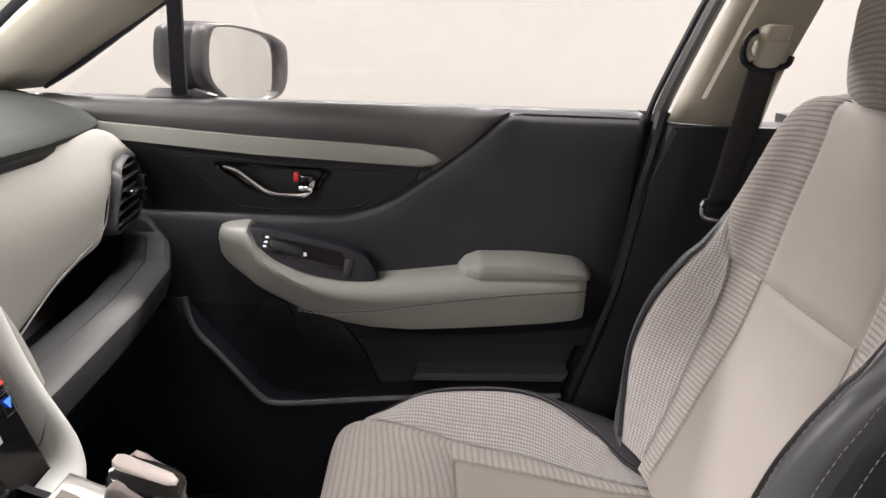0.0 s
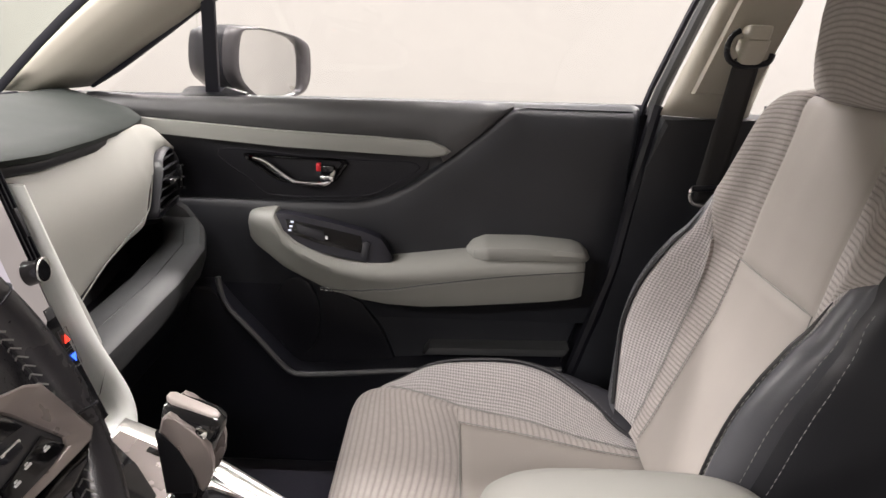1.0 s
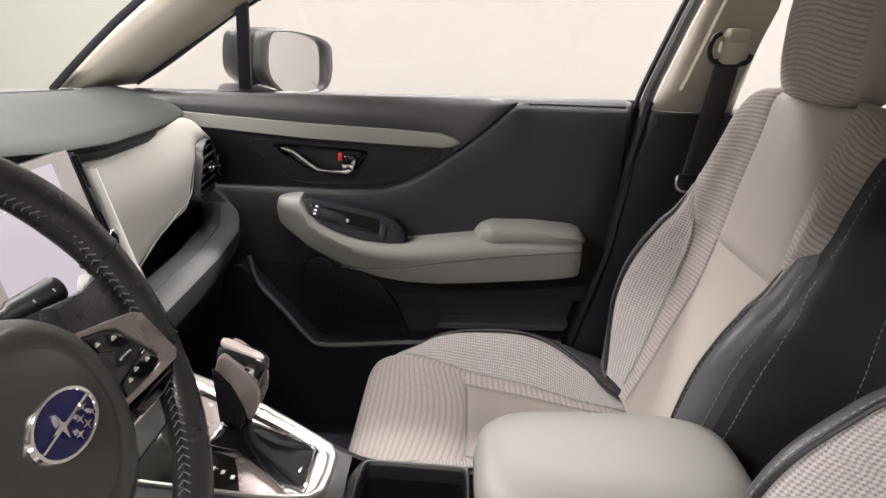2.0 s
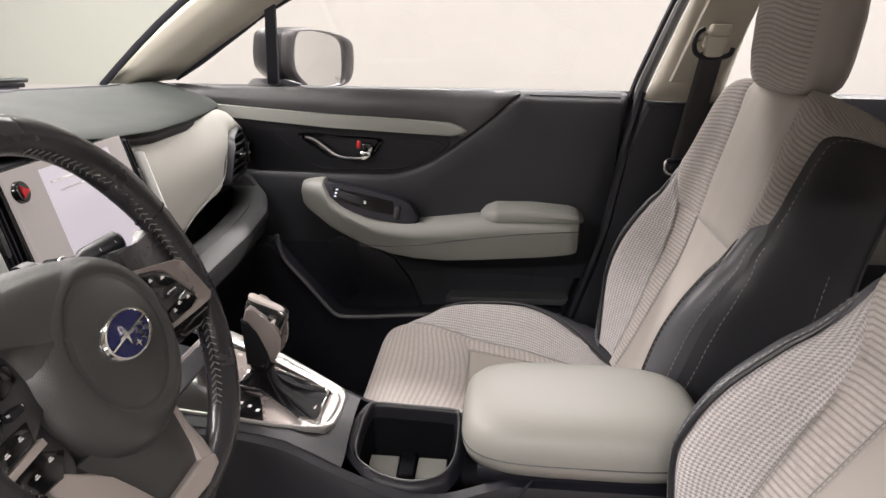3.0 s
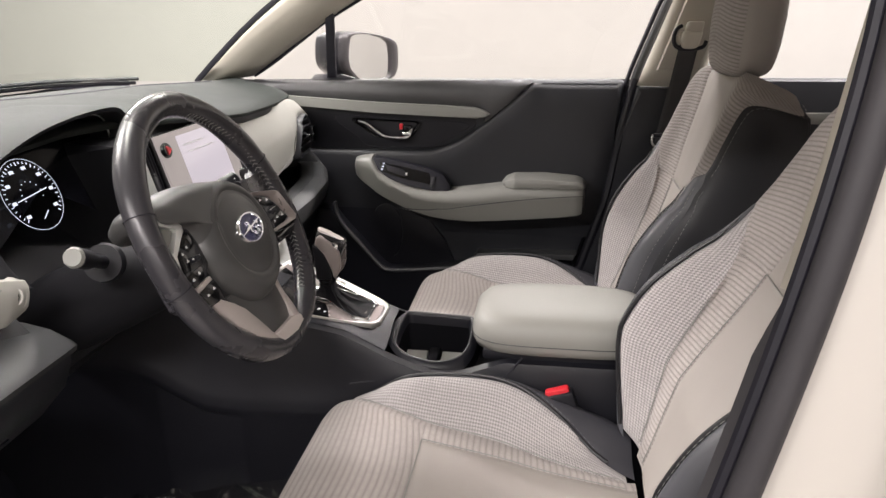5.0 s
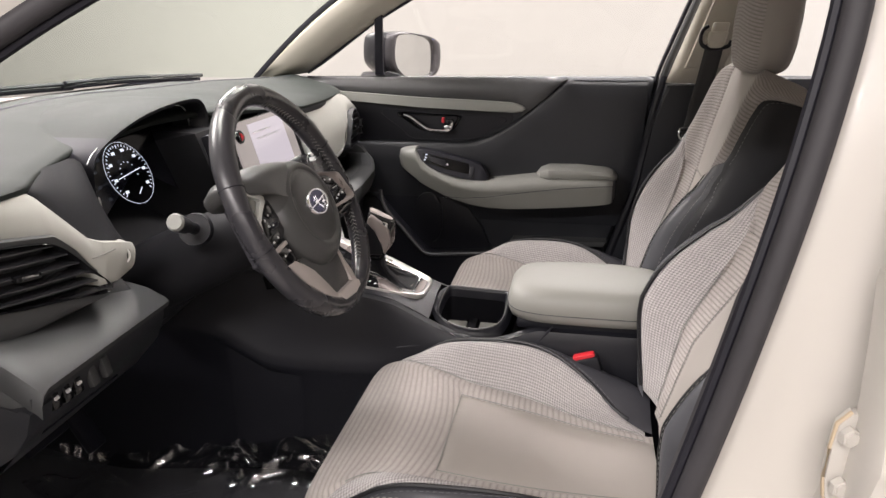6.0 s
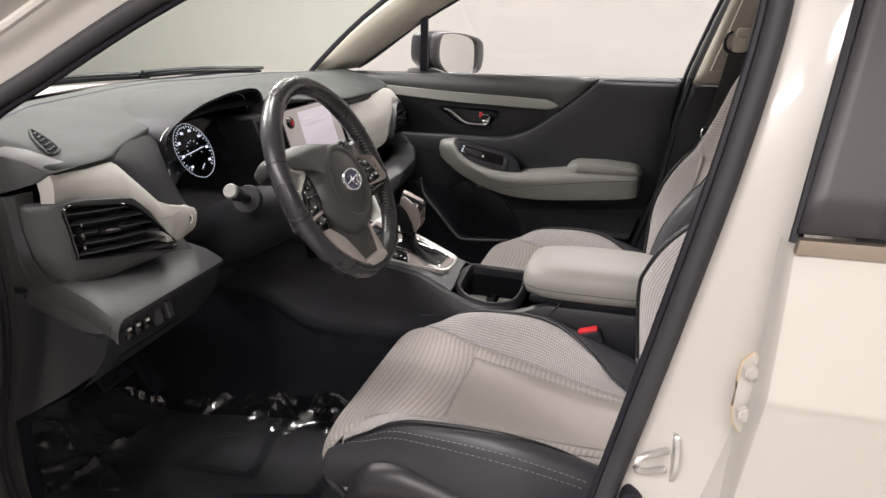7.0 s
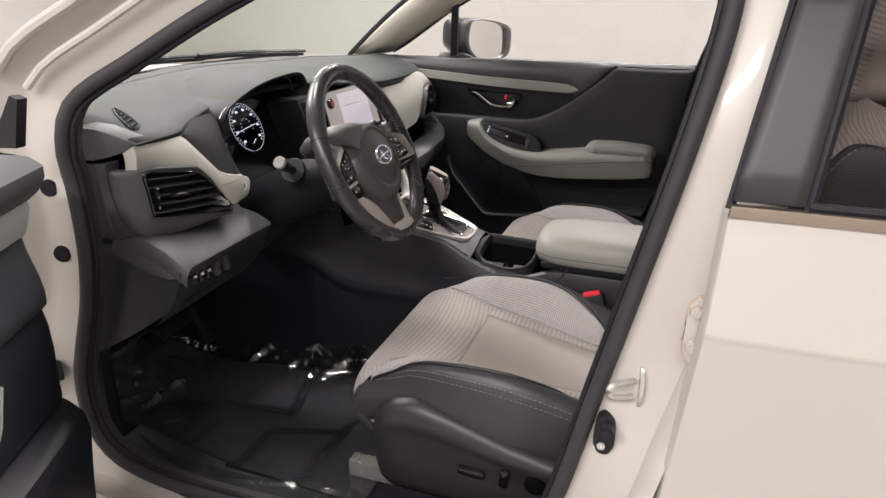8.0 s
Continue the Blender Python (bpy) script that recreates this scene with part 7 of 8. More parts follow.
def build_seat(name, label, cy, dx, dz, lift, recline, switches):
    seat = thing(name, (0.1 + dx, cy, 0.29), label, "car seat", "front seats")

    def cushion_at(u, q):
        x, z, rise, hw = curve_table(CUSHION, u)
        f, drop, br = curve_table(CSEC, abs(q))
        lowfade = min(1.0, max(0.0, u / 0.27))
        return Vector((x + dx + (0.05 * max(0.0, abs(q) - 0.7) ** 1.5 * (1 - min(1, u / 0.5))) * 1.2, cy + math.copysign(f * hw, q), z + dz + drop * lerp(0.35, 1.0, lowfade) + rise * br))

    def back_at(v, q):
        x, z, reach, hw, th = curve_table(BACK, v)
        f, fix, br, bt = curve_table(BSEC, abs(q))
        n = (fix + reach * br) - th * bt
        x, z = x + table(recline, z)[0], z + lift
        lean = Vector((-0.91, 0, 0.41)) if v < 0.97 else Vector((-0.91, 0, 0.41))
        return Vector((x + dx * 0.0, cy + math.copysign(f * hw, q), z)) + lean * n

    def patch(at, u0, u1, q0, q1, nu, nq, dip=0.0035, dip_ends=True):
        rows = []
        for i in range(nu + 1):
            k = i / nu
            u = lerp(u0, u1, k)
            a = q0(u) if callable(q0) else q0
            b = q1(u) if callable(q1) else q1
            row = []
            for j in range(nq + 1):
                m = j / nq
                # crowd points at the borders for a crisp seam
                m = 0.5 - 0.5 * math.cos(math.pi * m) if nq > 3 else m
                p = at(u, lerp(a, b, m))
                width = max(1e-5, (at(u, b) - at(u, a)).length)
                d = min(m, 1 - m) * width
                if dip_ends:
                    length = (at(u1, lerp(a, b, m)) - at(u0, lerp(a, b, m))).length
                    d = min(d, min(k, 1 - k) * length)
                s = math.exp(-(d / 0.006) ** 2) * dip
                e = 1e-3
                du, dq = at(min(1, u + e), lerp(a, b, m)) - p, at(u, lerp(a, b, m) + e) - p
                nrm = du.cross(dq)
                if nrm.length > 1e-12:
                    nrm.normalize()
                    want = Vector((0, 0, 1)) if at is cushion_at else Vector((-1, 0, 0.2))
                    side = Vector((0, math.copysign(1, lerp(a, b, m) or 1), 0))
                    if nrm.dot(want + side * 0.9) < 0:
                        nrm = -nrm
                    p = p - nrm * s
                row.append(p)
            rows.append(row)
        return sheet(rows)

    def both(pname, mat, at, u0, u1, q0, q1, nu, nq, lab=""):
        for sg in (-1, 1):
            a = (lambda u, q=q0, g=sg: g * (q(u) if callable(q) else q))
            b = (lambda u, q=q1, g=sg: g * (q(u) if callable(q) else q))
            part(pname, patch(at, u0, u1, a, b, nu, nq), mat, seat, lab, angle=70)

    # cushion
    SBL = [(0.0, 1.0), (0.29, 0.99), (0.33, 0.90), (0.37, 0.79), (0.42, 0.705), (0.50, 0.645), (0.56, 0.615), (0.7, 0.575), (0.85, 0.50), (1.0, 0.42)]
    SOL = [(0.0, 1.0), (0.30, 0.99), (0.36, 0.955), (0.5, 0.905), (0.6, 0.885), (0.7, 0.86), (0.80, 0.81), (0.88, 0.72), (0.94, 0.60), (1.0, 0.45)]
    sb = lambda u: curve_table(SBL, u)[0]
    so = lambda u: curve_table(SOL, u)[0]
    sc = lambda u: lerp(0.46, 0.34, max(0.0, (u - 0.53) / 0.47))
    part("cushion_front", patch(cushion_at, 0.0, 0.53, lambda u: -sb(u), sb, 40, 40), M_RIB, seat, "ribbed grey cloth cushion front", angle=70)
    part("cushion_centre", patch(cushion_at, 0.53, 1.0, lambda u: -sc(u), sc, 30, 20), M_PANEL, seat, "smooth light grey leatherette cushion centre", angle=70)
    both("cushion_rib", M_RIB, cushion_at, 0.53, 1.0, sc, sb, 30, 8, "ribbed grey cloth strip")
    both("cushion_bolster", M_KNIT, cushion_at, 0.32, 0.985, sb, so, 40, 14, "knitted grey cloth bolster")
    both("cushion_edge", M_EDGE, cushion_at, 0.0, 1.0, so, 1.4, 44, 14, "black leather cushion edge")
    for sg in (-1, 1):
        pts = [cushion_at(u, sg * (so(u) + 0.004)) + Vector((0, sg * 0.001, 0.0015)) for u in np.linspace(0.33, 0.95, 70)]
        part("piping", tube(pts, 0.0030, n=6), M_PIPE, seat)
        stitches([cushion_at(u, sg * (so(u) + 0.03)) + Vector((0, sg * 0.0006, 0.0012)) for u in np.linspace(0.36, 0.93, 70)], M_SLATE, seat, r=0.0006)
        stitches([cushion_at(u, sg * 0.958) + Vector((0, sg * 0.0012, 0.0)) for u in np.linspace(0.2, 0.9, 60)], M_THREAD, seat)
        stitches([cushion_at(u, sg * 0.980) + Vector((0, sg * 0.0012, 0.0)) for u in np.linspace(0.2, 0.9, 60)], M_THREAD, seat)

    # backrest
    V0 = 0.555
    # borders of the back's panels: bolster, shoulder, centre, strip and side
    qd = lambda v: curve_table([(0.0, 0.75), (0.12, 0.81), (0.25, 0.832), (0.45, 0.822), (0.60, 0.83), (0.66, 0.86)], v)[0]
    qc = lambda v: curve_table([(0.0, 0.44), (0.3, 0.45), (0.56, 0.46), (0.75, 0.48), (0.9, 0.5), (1.0, 0.6)], v)[0]
    qr = lambda v: curve_table([(0.0, 0.58), (0.3, 0.62), (0.50, 0.665), (0.56, 0.70), (0.60, 0.745), (0.63, 0.80), (0.66, 0.86)], v)[0]
    ql = lambda v: qd(v) + curve_table([(0.0, 0.15), (0.45, 0.155), (0.56, 0.14), (0.62, 0.115), (0.69, 0.085)], v)[0]
    qside = lambda v: curve_table([(0.68, 0.945), (0.72, 0.95), (0.80, 0.955), (0.88, 0.97), (0.92, 1.0), (0.945, 1.10), (0.96, 1.25), (1.0, 1.29)], v)[0]
    edge_in = lambda v: qd(v) if v < 0.655 else lerp(qd(v), ql(v), min(1.0, (v - 0.655) / 0.035))
    side_in = lambda v: ql(v) if v < 0.69 else lerp(ql(0.69), qside(v), min(1.0, (v - 0.69) / 0.03))
    qt = lambda v: min(qr(v), qd(v)) if v < 0.655 else edge_in(v) if v < 0.69 else side_in(v)
    part("back_centre", patch(back_at, 0.0, V0, lambda v: -qc(v), qc, 30, 20), M_PANEL, seat, "smooth light grey leatherette back centre", angle=70)
    part("back_centre", patch(back_at, V0, 0.985, lambda v: -qc(v), qc, 30, 20), M_PANEL, seat, "", angle=70)
    both("back_rib", M_RIB2, back_at, 0.0, V0, qc, qr, 30, 8, "ribbed grey cloth strip")
    both("back_bolster", M_KNIT, back_at, 0.02, 0.655, qr, qd, 50, 14, "knitted grey cloth bolster")
    both("back_edge", M_SLATE, back_at, 0.0, 0.689, edge_in, ql, 60, 10, "slate leather bolster edge with double stitching")
    both("back_shoulder", M_RIB2, back_at, V0, 1.0, qc, qt, 60, 22, "ribbed grey cloth shoulder")
    both("back_side", M_LEATHER, back_at, 0.0, 1.0, side_in, 1.3, 80, 12, "black leather seat side")
    # sunk seams between the sewn panels
    for sg in (-1, 1):
        part("cushion_seam", tube([cushion_at(u, sg * sc(u)) for u in np.linspace(0.53, 0.98, 40)], 0.0010, n=5), M_ARM, seat)
        part("cushion_seam", tube([cushion_at(u, sg * sb(u)) for u in np.linspace(0.36, 0.97, 60)], 0.0010, n=5), M_ARM, seat)
        part("back_seam", tube([back_at(v, sg * qc(v)) for v in np.linspace(0.02, V0, 50)], 0.0010, n=5), M_ARM, seat)
        part("back_seam", tube([back_at(v, sg * qr(v)) for v in np.linspace(0.04, V0, 50)], 0.0010, n=5), M_ARM, seat)
    part("cushion_seam", tube([cushion_at(0.53, q) for q in np.linspace(-0.46, 0.46, 40)], 0.0010, n=5), M_ARM, seat)
    part("back_seam", tube([back_at(V0, q) for q in np.linspace(-0.46, 0.46, 40)], 0.0010, n=5), M_ARM, seat)
    part("back_shell", patch(back_at, 0.0, 1.0, 1.3, 1.6, 24, 6), M_LEATHER, seat, "", angle=70)
    part("back_shell", patch(back_at, 0.0, 1.0, -1.3, -1.6, 24, 6), M_LEATHER, seat, "", angle=70)
    for sg in (-1, 1):
        part("piping", tube([back_at(v, sg * (qd(v) + 0.004)) + Vector((-0.0015, 0, 0)) for v in np.linspace(0.03, 0.62, 60)], [0.0030] * 50 + [0.0030 - 0.00025 * k for k in range(10)], n=6), M_PIPE, seat)
        for qq in (-0.022, 0.022):
            stitches([back_at(v, sg * (ql(v) + qq)) + Vector((-0.0010, sg * 0.0012, 0)) for v in np.linspace(0.06, 0.645, 80)], M_THREAD, seat, r=0.0006)
        stitches([back_at(v, sg * (side_in(v) + 0.035)) + Vector((-0.0010, sg * 0.0014, 0.0004)) for v in np.linspace(0.69, 0.985, 60)], M_THREAD, seat, r=0.0006)
        stitches([back_at(v, sg * 1.16) + Vector((0, sg * 0.0012, 0)) for v in np.linspace(0.30, 0.66, 60)], M_THREAD, seat, r=0.0006)
        stitches([back_at(v, sg * (qd(v) + 0.025)) + Vector((-0.0012, sg * 0.0004, 0)) for v in np.linspace(0.04, 0.64, 80)], M_STRIP, seat, r=0.0005)

    # head restraint
    hr = Vector((0.592 + table(recline, 1.2)[0], cy, 1.218 + lift))
    levels = [(-0.098, 0.30), (-0.094, 0.62), (-0.08, 0.84), (-0.05, 0.95), (0.0, 1.0), (0.05, 0.985), (0.08, 0.90), (0.096, 0.70), (0.102, 0.35)]
    lv = smooth_line([(a, b, 0) for a, b in levels], 22)
    def head_row(h, k, t0, t1, n):
        row = []
        for t in np.linspace(t0, t1, n):
            c, s = math.cos(t), math.sin(t)
            row.append(hr + Vector(((0.05 + 2.0 * table(recline, 1.2)[0]) * h - 0.060 * k * math.copysign(abs(c) ** 0.75, c), 0.124 * k ** 0.6 * math.copysign(abs(s) ** 0.7, s), h)))
        return row
    front = sheet([head_row(p.x, p.y, -1.15, 1.15, 20) for p in lv])
    head = part("head_restraint", front, M_RIB2, seat, "ribbed cloth head restraint", angle=75)
    part("head_restraint_back", sheet([head_row(p.x, p.y, 1.15, 2 * math.pi - 1.15, 28) for p in lv]), M_PANEL, head, "plain leatherette head restraint back", angle=75)
    for end in (0, -1):
        ring2 = head_row(lv[end].x, lv[end].y, 0, 2 * math.pi * 27 / 28, 28)
        bmx = bmesh.new()
        bmx.faces.new([bmx.verts.new(p) for p in ring2])
        part("head_restraint_cap", bmx, M_PANEL, head)

    # base and valance
    part("seat_base", box((0.46, 0.40, 0.14), (0.10 + dx, cy, 0.42 + dz), 0.02), M_DARK2, seat)
    for sg in (-1, 1):
        part("seat_rail", box((0.52, 0.035, 0.04), (0.06 + dx, cy + sg * 0.19, 0.325), 0.005), M_STEEL, seat, "seat slide rail")
    outer = -1 if cy < 0 else 1
    # moulded valance: a swept ridge along the top, turning under at the rail
    rows = []
    for a in np.linspace(-0.128, 0.37, 44):
        zt = table([(-0.128, 0.455), (-0.118, 0.50), (-0.10, 0.530), (-0.075, 0.552), (-0.04, 0.562), (-0.01, 0.562), (0.05, 0.546), (0.16, 0.512), (0.27, 0.488), (0.37, 0.474)], a)[0]
        zb = table([(-0.128, 0.42), (-0.11, 0.36), (-0.07, 0.345), (0.37, 0.335)], a)[0]
        fat = min(1.0, max(0.05, (a + 0.128) / 0.05)) ** 0.5
        row = []
        for k, w in ((0.0, 0.236), (0.01, 0.258), (0.05, 0.270), (0.12, 0.277), (0.20, 0.279), (0.28, 0.272), (0.36, 0.266), (0.6, 0.266), (0.85, 0.266), (0.97, 0.258), (1.0, 0.235)):
            row.append(Vector((a + dx, cy + outer * (0.225 + (w - 0.225) * fat), lerp(zt, zb, k) + dz)))
        rows.append(row)
    val = part("side_valance", sheet(rows), M_PILLARBLACK, seat, "black plastic seat valance", angle=60)
    if switches:
        part("seat_switch", box((0.055, 0.014, 0.018), pose(0.092, cy + outer * 0.272, 0.437, 0, 4, 0), 0.006), M_GLOSS, val, "seat slide switch")
        part("seat_switch", box((0.018, 0.014, 0.042), pose(0.157, cy + outer * 0.272, 0.440, 0, 8, 0), 0.006), M_GLOSS, val, "recline switch")
        part("lumbar_knob", drum(0.021, 0.019, 0.014, pose(0.215, cy + outer * 0.272, 0.440, 90, 0, 0), bevel=0.003), M_GLOSS, val, "round lumbar switch")
    return seat


build_seat("driver_seat", "grey cloth driver's seat with black leather edges", -0.40, 0.0, 0.0, 0.02, [(0.545, 0.020), (0.63, 0.004), (0.70, -0.006), (0.75, 0.002), (0.79, 0.010), (0.85, 0.022), (0.90, 0.032), (0.97, 0.045), (1.05, 0.058), (1.2, 0.088)], True)
build_seat("passenger_seat", "grey cloth passenger seat with black leather edges", 0.31, 0.055, -0.012, 0.0, [(0.545, 0.02), (0.78, 0.02), (0.86, 0.010), (0.95, 0.0), (1.2, 0.0)], False)

# ---- passenger belt ----
belt = thing("seat_belt", (0.53, 0.66, 0.9), "black seat belt hanging on the centre pillar", "seat belt")
rows = []
for k in range(17):
    t = k / 16
    c = Vector((0.541, 0.628, 1.168)).lerp(Vector((0.500, 0.618, 0.915)), t)
    rows.append([c + Vector((s * 0.0235, -0.003 * math.cos(3 * t) + 0.002 * s, 0)) for s in (-1, -0.5, 0, 0.5, 1)])
bp = part("webbing", sheet(rows), M_WEBBING, belt, "black woven webbing")
thicken(bp, 0.0015, 0)
cover_rows = []
for z, w, dep in ((1.150, 0.014, 0.006), (1.153, 0.019, 0.016), (1.165, 0.0215, 0.020), (1.185, 0.0225, 0.022), (1.197, 0.0225, 0.022), (1.199, 0.0205, 0.018), (1.212, 0.0205, 0.018), (1.220, 0.0195, 0.014), (1.222, 0.016, 0.006)):
    xc = 0.546 + 0.16 * (z - 1.19)
    cover_rows.append([Vector((xc + a, 0.626 - 0.20 * (z - 1.19) + b, z)) for a, b in ring_outline(w, dep, 24, 4.0)])
gd = part("belt_guide", sheet(cover_rows, close_cols=True), M_PILLAR, belt, "beige belt height adjuster cover", angle=45)
part("guide_anchor", box((0.030, 0.060, 0.030), pose(0.552, 0.650, 1.205, 0, 8, 0), 0.006), M_PILLAR, gd)
part("guide_loop", tube(smooth_line([(0.520, 0.622, 1.212), (0.508, 0.622, 1.204), (0.502, 0.622, 1.186), (0.506, 0.621, 1.166), (0.524, 0.620, 1.156), (0.55, 0.620, 1.156), (0.574, 0.621, 1.162), (0.580, 0.622, 1.176)], 28), 0.0052, n=8), M_DARK2, belt, "dark belt loop")
part("guide_arm", tube(smooth_line([(0.526, 0.626, 1.204), (0.513, 0.626, 1.200), (0.511, 0.626, 1.182), (0.520, 0.626, 1.168)], 12), 0.006, n=8), M_PILLAR, belt)
part("tongue", box((0.052, 0.010, 0.011), pose(0.497, 0.610, 0.943, 0, -3, 0), 0.004), M_DARK2, belt)
part("tongue_loop", tube(smooth_line([(0.478, 0.611, 0.946), (0.470, 0.611, 0.938), (0.470, 0.611, 0.924), (0.478, 0.611, 0.914), (0.50, 0.611, 0.910)], 14), 0.0032, n=6), M_STEEL, belt)

# ---- floor mat under clear film ----
mat_bm = sheet([[Vector((x, y, 0.296 + 0.10 * max(0.0, (-x - 0.74) / 0.3) ** 1.5)) for y in np.linspace(-0.72, -0.19, 10)] for x in np.linspace(-0.96, -0.14, 16)])
mat_ob = part("floor_mat", mat_bm, M_HAZEMAT)
tagged(mat_ob, "black carpet floor mat in the driver's footwell, paled for film haze", "floor mat")
thicken(mat_ob, 0.008, 1.0)
def film_z(x, y):
    base = 0.309 + 0.10 * max(0.0, (-x - 0.74) / 0.3) ** 1.5
    drape = max(0.0, min(1.0, (-0.69 - y) / 0.05))
    base += drape * drape * (3 - 2 * drape) * (0.050 + 0.05 * max(0.0, min(1.0, (-0.42 - x) / 0.18)))
    crumple = 0.10 + 0.45 * math.exp(-((y + 0.24) / 0.07) ** 2) + math.exp(-((y + 0.72) / 0.05) ** 2) * 0.45 + math.exp(-((x + 0.82) / 0.09) ** 2) * 0.9
    w = (1 - abs(noise.noise(Vector((x * 6 + y * 3, y * 15, 0.3))))) ** 9 * 0.020 + (1 - abs(noise.noise(Vector((x * 24, y * 20, 2.3))))) ** 6 * 0.003
    # bowed folds where the sheet bunches up against the tunnel and the pedals
    folds = 0.0
    for fx0, fy0, fr, lo, hi in ((-0.50, -0.30, 0.055, 0.6, 2.9), (-0.50, -0.30, 0.075, 0.4, 2.7), (-0.51, -0.30, 0.100, 0.8, 2.5), (-0.34, -0.36, 0.13, 1.0, 2.6), (-0.52, -0.36, 0.17, 1.7, 2.8), (-0.52, -0.36, 0.20, 1.8, 2.6), (-0.53, -0.35, 0.235, 1.9, 2.5), (-0.86, -0.40, 0.10, -0.9, 0.5), (-0.93, -0.50, 0.16, -0.6, 0.3), (-0.30, -0.42, 0.20, 1.2, 2.0)):
        ang = math.atan2(y - fy0, x - fx0)
        if lo < ang < hi:
            edge = min(ang - lo, hi - ang) / (hi - lo) * 4
            folds += 0.016 * min(1.0, edge) * math.exp(-((math.hypot(x - fx0, y - fy0) - fr) / 0.0065) ** 2)
    return base + noise.noise(Vector((x * 4, y * 4, 5.1))) * 0.002 + w * crumple + folds + max(0, (y + 0.31) / 0.12) ** 2 * 0.06


film_rows = [[Vector((x, y, film_z(x, y))) for y in np.linspace(-0.80, -0.17, 130)] for x in np.linspace(-0.97, -0.13, 170)]
film = thing("protective_film", (-0.5, -0.45, 0.31), "crinkled clear protective film printed with dark lettering", "plastic film")
part("film_sheet", sheet(film_rows), M_FILM, film, angle=60)
random.seed(4)
STRIPS = ((-0.88, -0.385, -0.767, -0.433), (-0.767, -0.433, -0.763, -0.27), (-0.593, -0.463, -0.426, -0.456), (-0.426, -0.456, -0.470, -0.26), (-0.755, -0.587, -0.739, -0.505), (-0.739, -0.505, -0.646, -0.482),
          (-0.44, -0.661, -0.433, -0.53), (-0.433, -0.53, -0.296, -0.49), (-0.289, -0.665, -0.268, -0.42), (-0.585, -0.652, -0.576, -0.562), (-0.598, -0.465, -0.57, -0.361), (-0.54, -0.30, -0.62, -0.36))
for x0, y0, x1, y1 in STRIPS:
    bmt = bmesh.new()
    run, ang = math.hypot(x1 - x0, y1 - y0), math.atan2(y1 - y0, x1 - x0)
    c, sn = math.cos(ang), math.sin(ang)
    for r in range(2):
        s0 = 0.0
        while s0 < run:
            ln = random.choice((0.006, 0.009, 0.013, 0.018))
            px, py = x0 + (s0 + ln / 2) * c - r * 0.013 * sn, y0 + (s0 + ln / 2) * sn + r * 0.013 * c
            box((ln, 0.009, 0.0004), Matrix.Translation((px, py, film_z(px, py) + 0.0012)) @ Euler((0, 0, ang)).to_matrix().to_4x4(), bm=bmt)
            s0 += ln + 0.004
    part("film_print", bmt, M_INKDARK, film, "rows of dark printed bars")

# ---- wipers ----
for wname, pts in (("wiper", [(-1.0, 0.72, 1.062), (-1.06, 0.45, 1.078), (-1.09, 0.2, 1.084)]), ("wiper", [(-1.10, 0.25, 1.078), (-1.12, -0.1, 1.09), (-1.08, -0.5, 1.082)])):
    wp = thing("wiper", pts[0], "black windscreen wiper at rest", "wiper", "wipers")
    part("wiper_arm", tube(smooth_line(pts, 14), 0.006, n=6), M_DARK2, wp)
    part("wiper_blade", tube(smooth_line([(a - 0.01, b, c - 0.012) for a, b, c in pts], 14), 0.006, n=6), M_RUBBER, wp)

# ---- fittings on the driver's doorway ----
stk = thing("door_striker", (0.36, -0.83, 0.765), "bare steel door striker loop", "striker")
part("striker_plate", plate(ring_outline(0.012, 0.034, 32, 1.7), lambda a, b, d: Vector((0.377 + 0.35 * a + d, -0.816 - 0.94 * a, 0.765 + b)), 0.005, 0.0015), M_STEEL, stk)
part("striker_loop", tube(smooth_line([(0.372, -0.818, 0.775), (0.345, -0.835, 0.772), (0.338, -0.838, 0.762), (0.345, -0.835, 0.752), (0.372, -0.818, 0.749)], 18), 0.0045, n=10), M_STEEL, stk)
sw3 = thing("door_switch", (0.335, -0.815, 0.675), "black rubber door contact switch", "switch")
part("switch_boot", plate(ring_outline(0.016, 0.034, 28, 2.6, 0.338, 0.676), lambda a, b, d: Vector((a + 0.0, -0.823 + d, b)), 0.02, 0.005), M_RUBBER, sw3)
part("switch_plunger", drum(0.012, 0.010, 0.022, pose(0.342, -0.830, 0.690, 90, 0, 0), bevel=0.003), M_RUBBER, sw3)
part("switch_screw", drum(0.006, 0.006, 0.006, pose(0.335, -0.826, 0.660, 90, 0, 0), bevel=0.001), M_STEEL, sw3)
for zz, xx in ((0.966, -0.629), (0.845, -0.626)):
    gp = thing("grommet", (xx, -0.85, zz), "black rubber grommet in the white jamb", "grommet", "jamb grommets")
    part("grommet_cap", drum(0.0165, 0.0145, 0.010, pose(xx, -0.848, zz, 90, 0, 25), bevel=0.003), M_RUBBER, gp)
HINGE = [(0.4405, 0.938), (0.430, 0.928), (0.4275, 0.905), (0.4265, 0.877), (0.429, 0.858), (0.436, 0.845), (0.447, 0.846), (0.452, 0.90), (0.452, 0.936)]
hinge_at = lambda a, b, d: Vector((a, -0.872 + d + 0.25 * (a - 0.44), b))
hng = part("hinge", plate(HINGE, hinge_at, 0.012, 0.003), M_PAINT, rdoor, "white painted door hinge with two bolts")
part("hinge_sealant", tube([hinge_at(a, b, 0.004) for a, b in HINGE[:7]], 0.0022, n=6), M_SEALANT, hng, "tan sealant round the hinge")
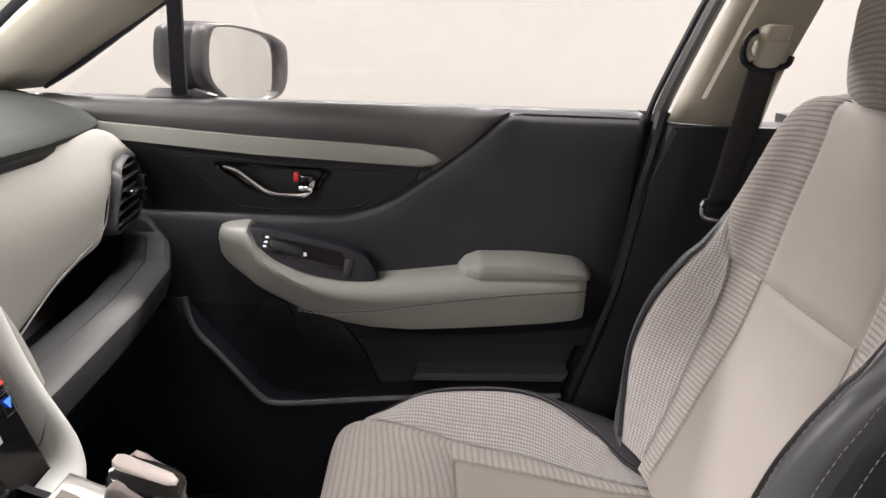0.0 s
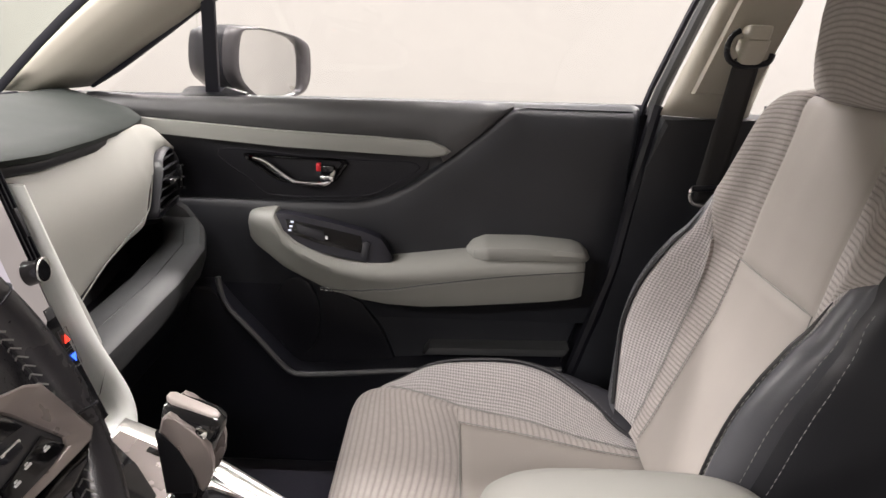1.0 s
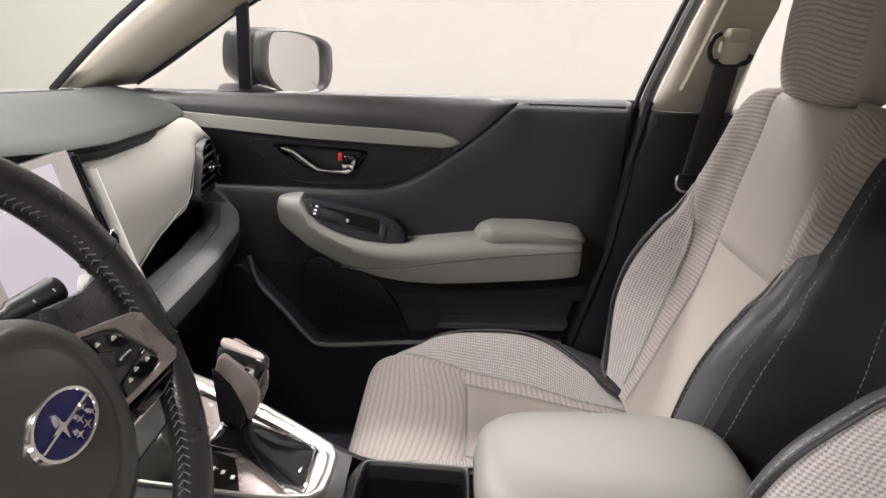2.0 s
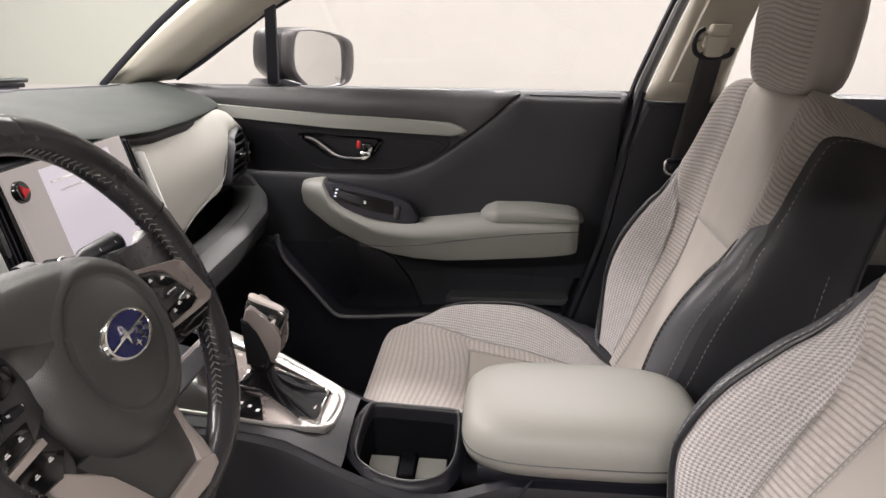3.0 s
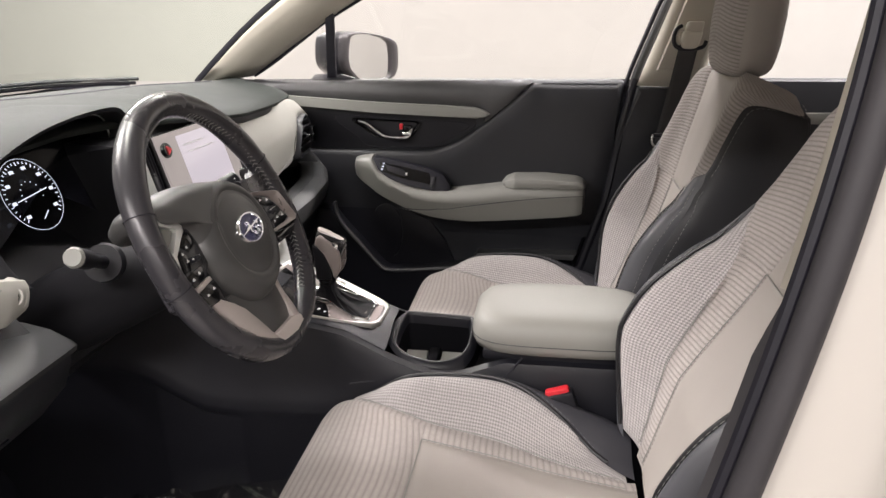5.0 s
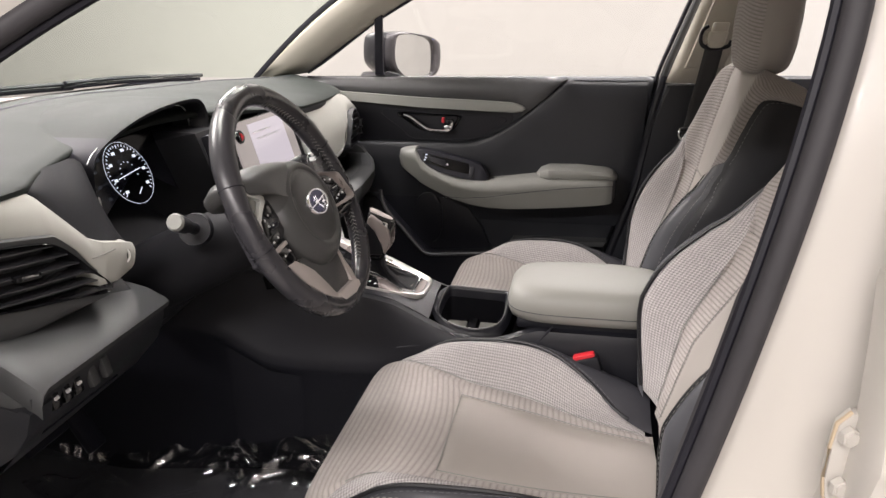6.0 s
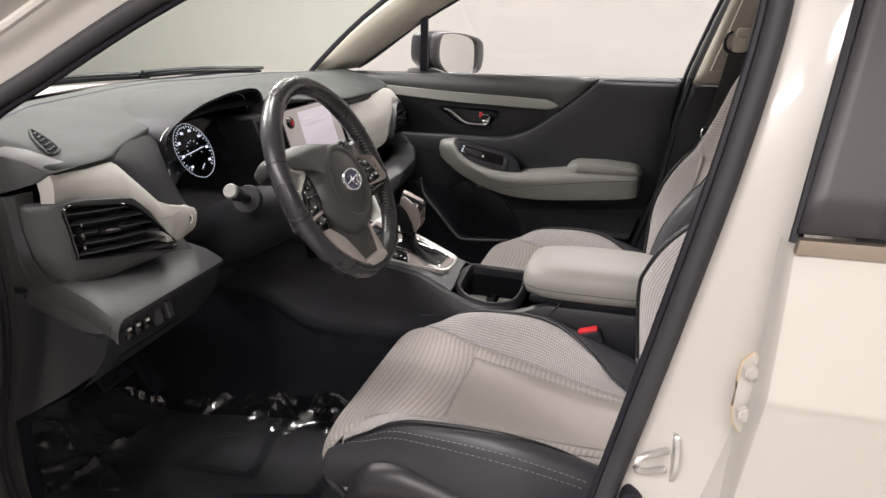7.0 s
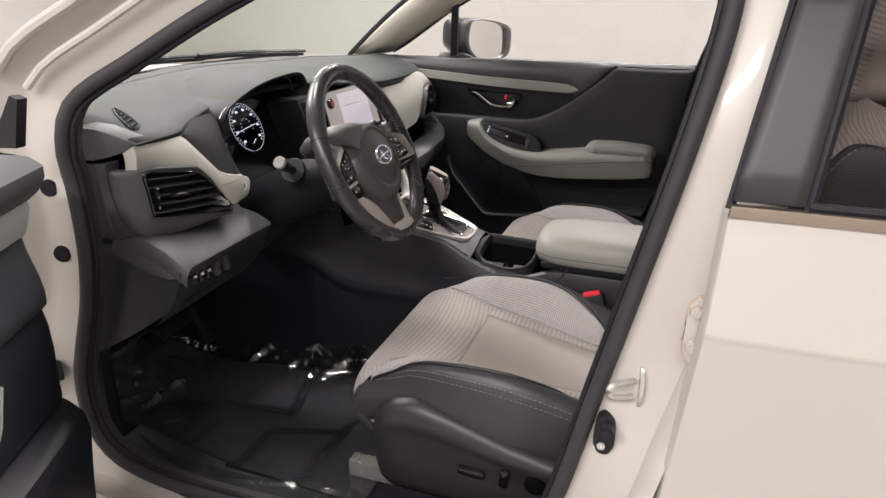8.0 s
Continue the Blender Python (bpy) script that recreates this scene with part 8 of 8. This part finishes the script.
for zz in (0.921, 0.872):
    part("hinge_bolt", drum(0.0095, 0.0085, 0.010, pose(0.438, -0.879, zz, 90, 0, 15), n=6, bevel=0.002), M_PAINT, hng)

# ---- driver's door, standing open ----
ddoor = thing("driver_door", (-0.72, -0.88, 0.35), "open driver's door with black lining", "car door")
DOOR = Matrix.Translation((-0.602, -0.925, 0)) @ Euler((0, 0, radians(-68))).to_matrix().to_4x4()


def on_door(a, b, d):
    """a from the hinge towards the handle edge, b up, d towards the cabin."""
    return DOOR @ Vector((a, d, b))


part("door_skin", plate([(0.0, 0.35), (1.0, 0.36), (1.06, 0.7), (1.08, 1.05), (0.0, 1.04)], lambda a, b, d: on_door(a, b, -0.03 - d), 0.04, 0.01), M_PAINT, ddoor, "pearl white door skin")


def door_band(name, prof, mat, label, a_edge=0.07):
    """A length of lining with that (height, reach) profile and a rounded leading edge."""
    rows = []
    for da, k in ((0.0, 0.0), (0.002, 0.45), (0.008, 0.78), (0.018, 0.95), (0.03, 1.0), (0.3, 1.0), (0.6, 1.0), (0.95, 0.95)):
        rows.append([on_door(a_edge + 0.4 * d + da, z, lerp(-0.02, d, k)) for z, d in prof])
    return part(name, sheet(rows), mat, ddoor, label, angle=50)


door_band("upper_pad", [(1.058, -0.02), (1.068, 0.03), (1.068, 0.09), (1.060, 0.112), (1.045, 0.112), (1.022, 0.096), (1.008, 0.078), (1.0, 0.04)], M_SHELF, "dark grey upper door pad")
door_band("trim_strip", [(1.006, 0.03), (1.004, 0.072), (0.99, 0.074), (0.965, 0.064), (0.95, 0.056), (0.946, 0.03)], M_STRIP, "light grey door strip")
door_band("door_lining", [(0.948, 0.03), (0.946, 0.046), (0.92, 0.052), (0.885, 0.066), (0.86, 0.072), (0.842, 0.072), (0.83, 0.06), (0.828, 0.03)], M_DARK, "black door lining")
door_band("speaker_panel", [(0.832, 0.03), (0.828, 0.058), (0.80, 0.066), (0.76, 0.068), (0.70, 0.066), (0.675, 0.066), (0.665, 0.03)], M_DARK2, "black door lining beside the speaker")
door_band("door_bin", [(0.672, 0.03), (0.668, 0.075), (0.655, 0.105), (0.63, 0.112), (0.53, 0.100), (0.42, 0.092), (0.37, 0.085), (0.36, 0.03)], M_DARK2, "black door bin")
part("armrest", plate([(0.34, 0.83), (0.38, 0.855), (0.46, 0.80), (0.55, 0.775), (0.8, 0.79), (0.8, 0.69), (0.5, 0.68), (0.42, 0.71), (0.36, 0.78)], lambda a, b, d: on_door(a, b, 0.12 - d), 0.07, 0.02), M_ARM, ddoor, "light grey armrest")
part("mirror_corner", plate([(-0.60, 1.06), (-0.562, 1.062), (-0.541, 1.137), (-0.555, 1.142), (-0.585, 1.10)], lambda a, b, d: Vector((a, -0.935 - d, b)), 0.02, 0.004), M_DARK2, ddoor, "black mirror corner trim")
part("check_strap", tube([(-0.68, -0.85, 0.60), (-0.73, -0.93, 0.60)], 0.02, n=10), M_RUBBER, ddoor, "rubber wiring boot")
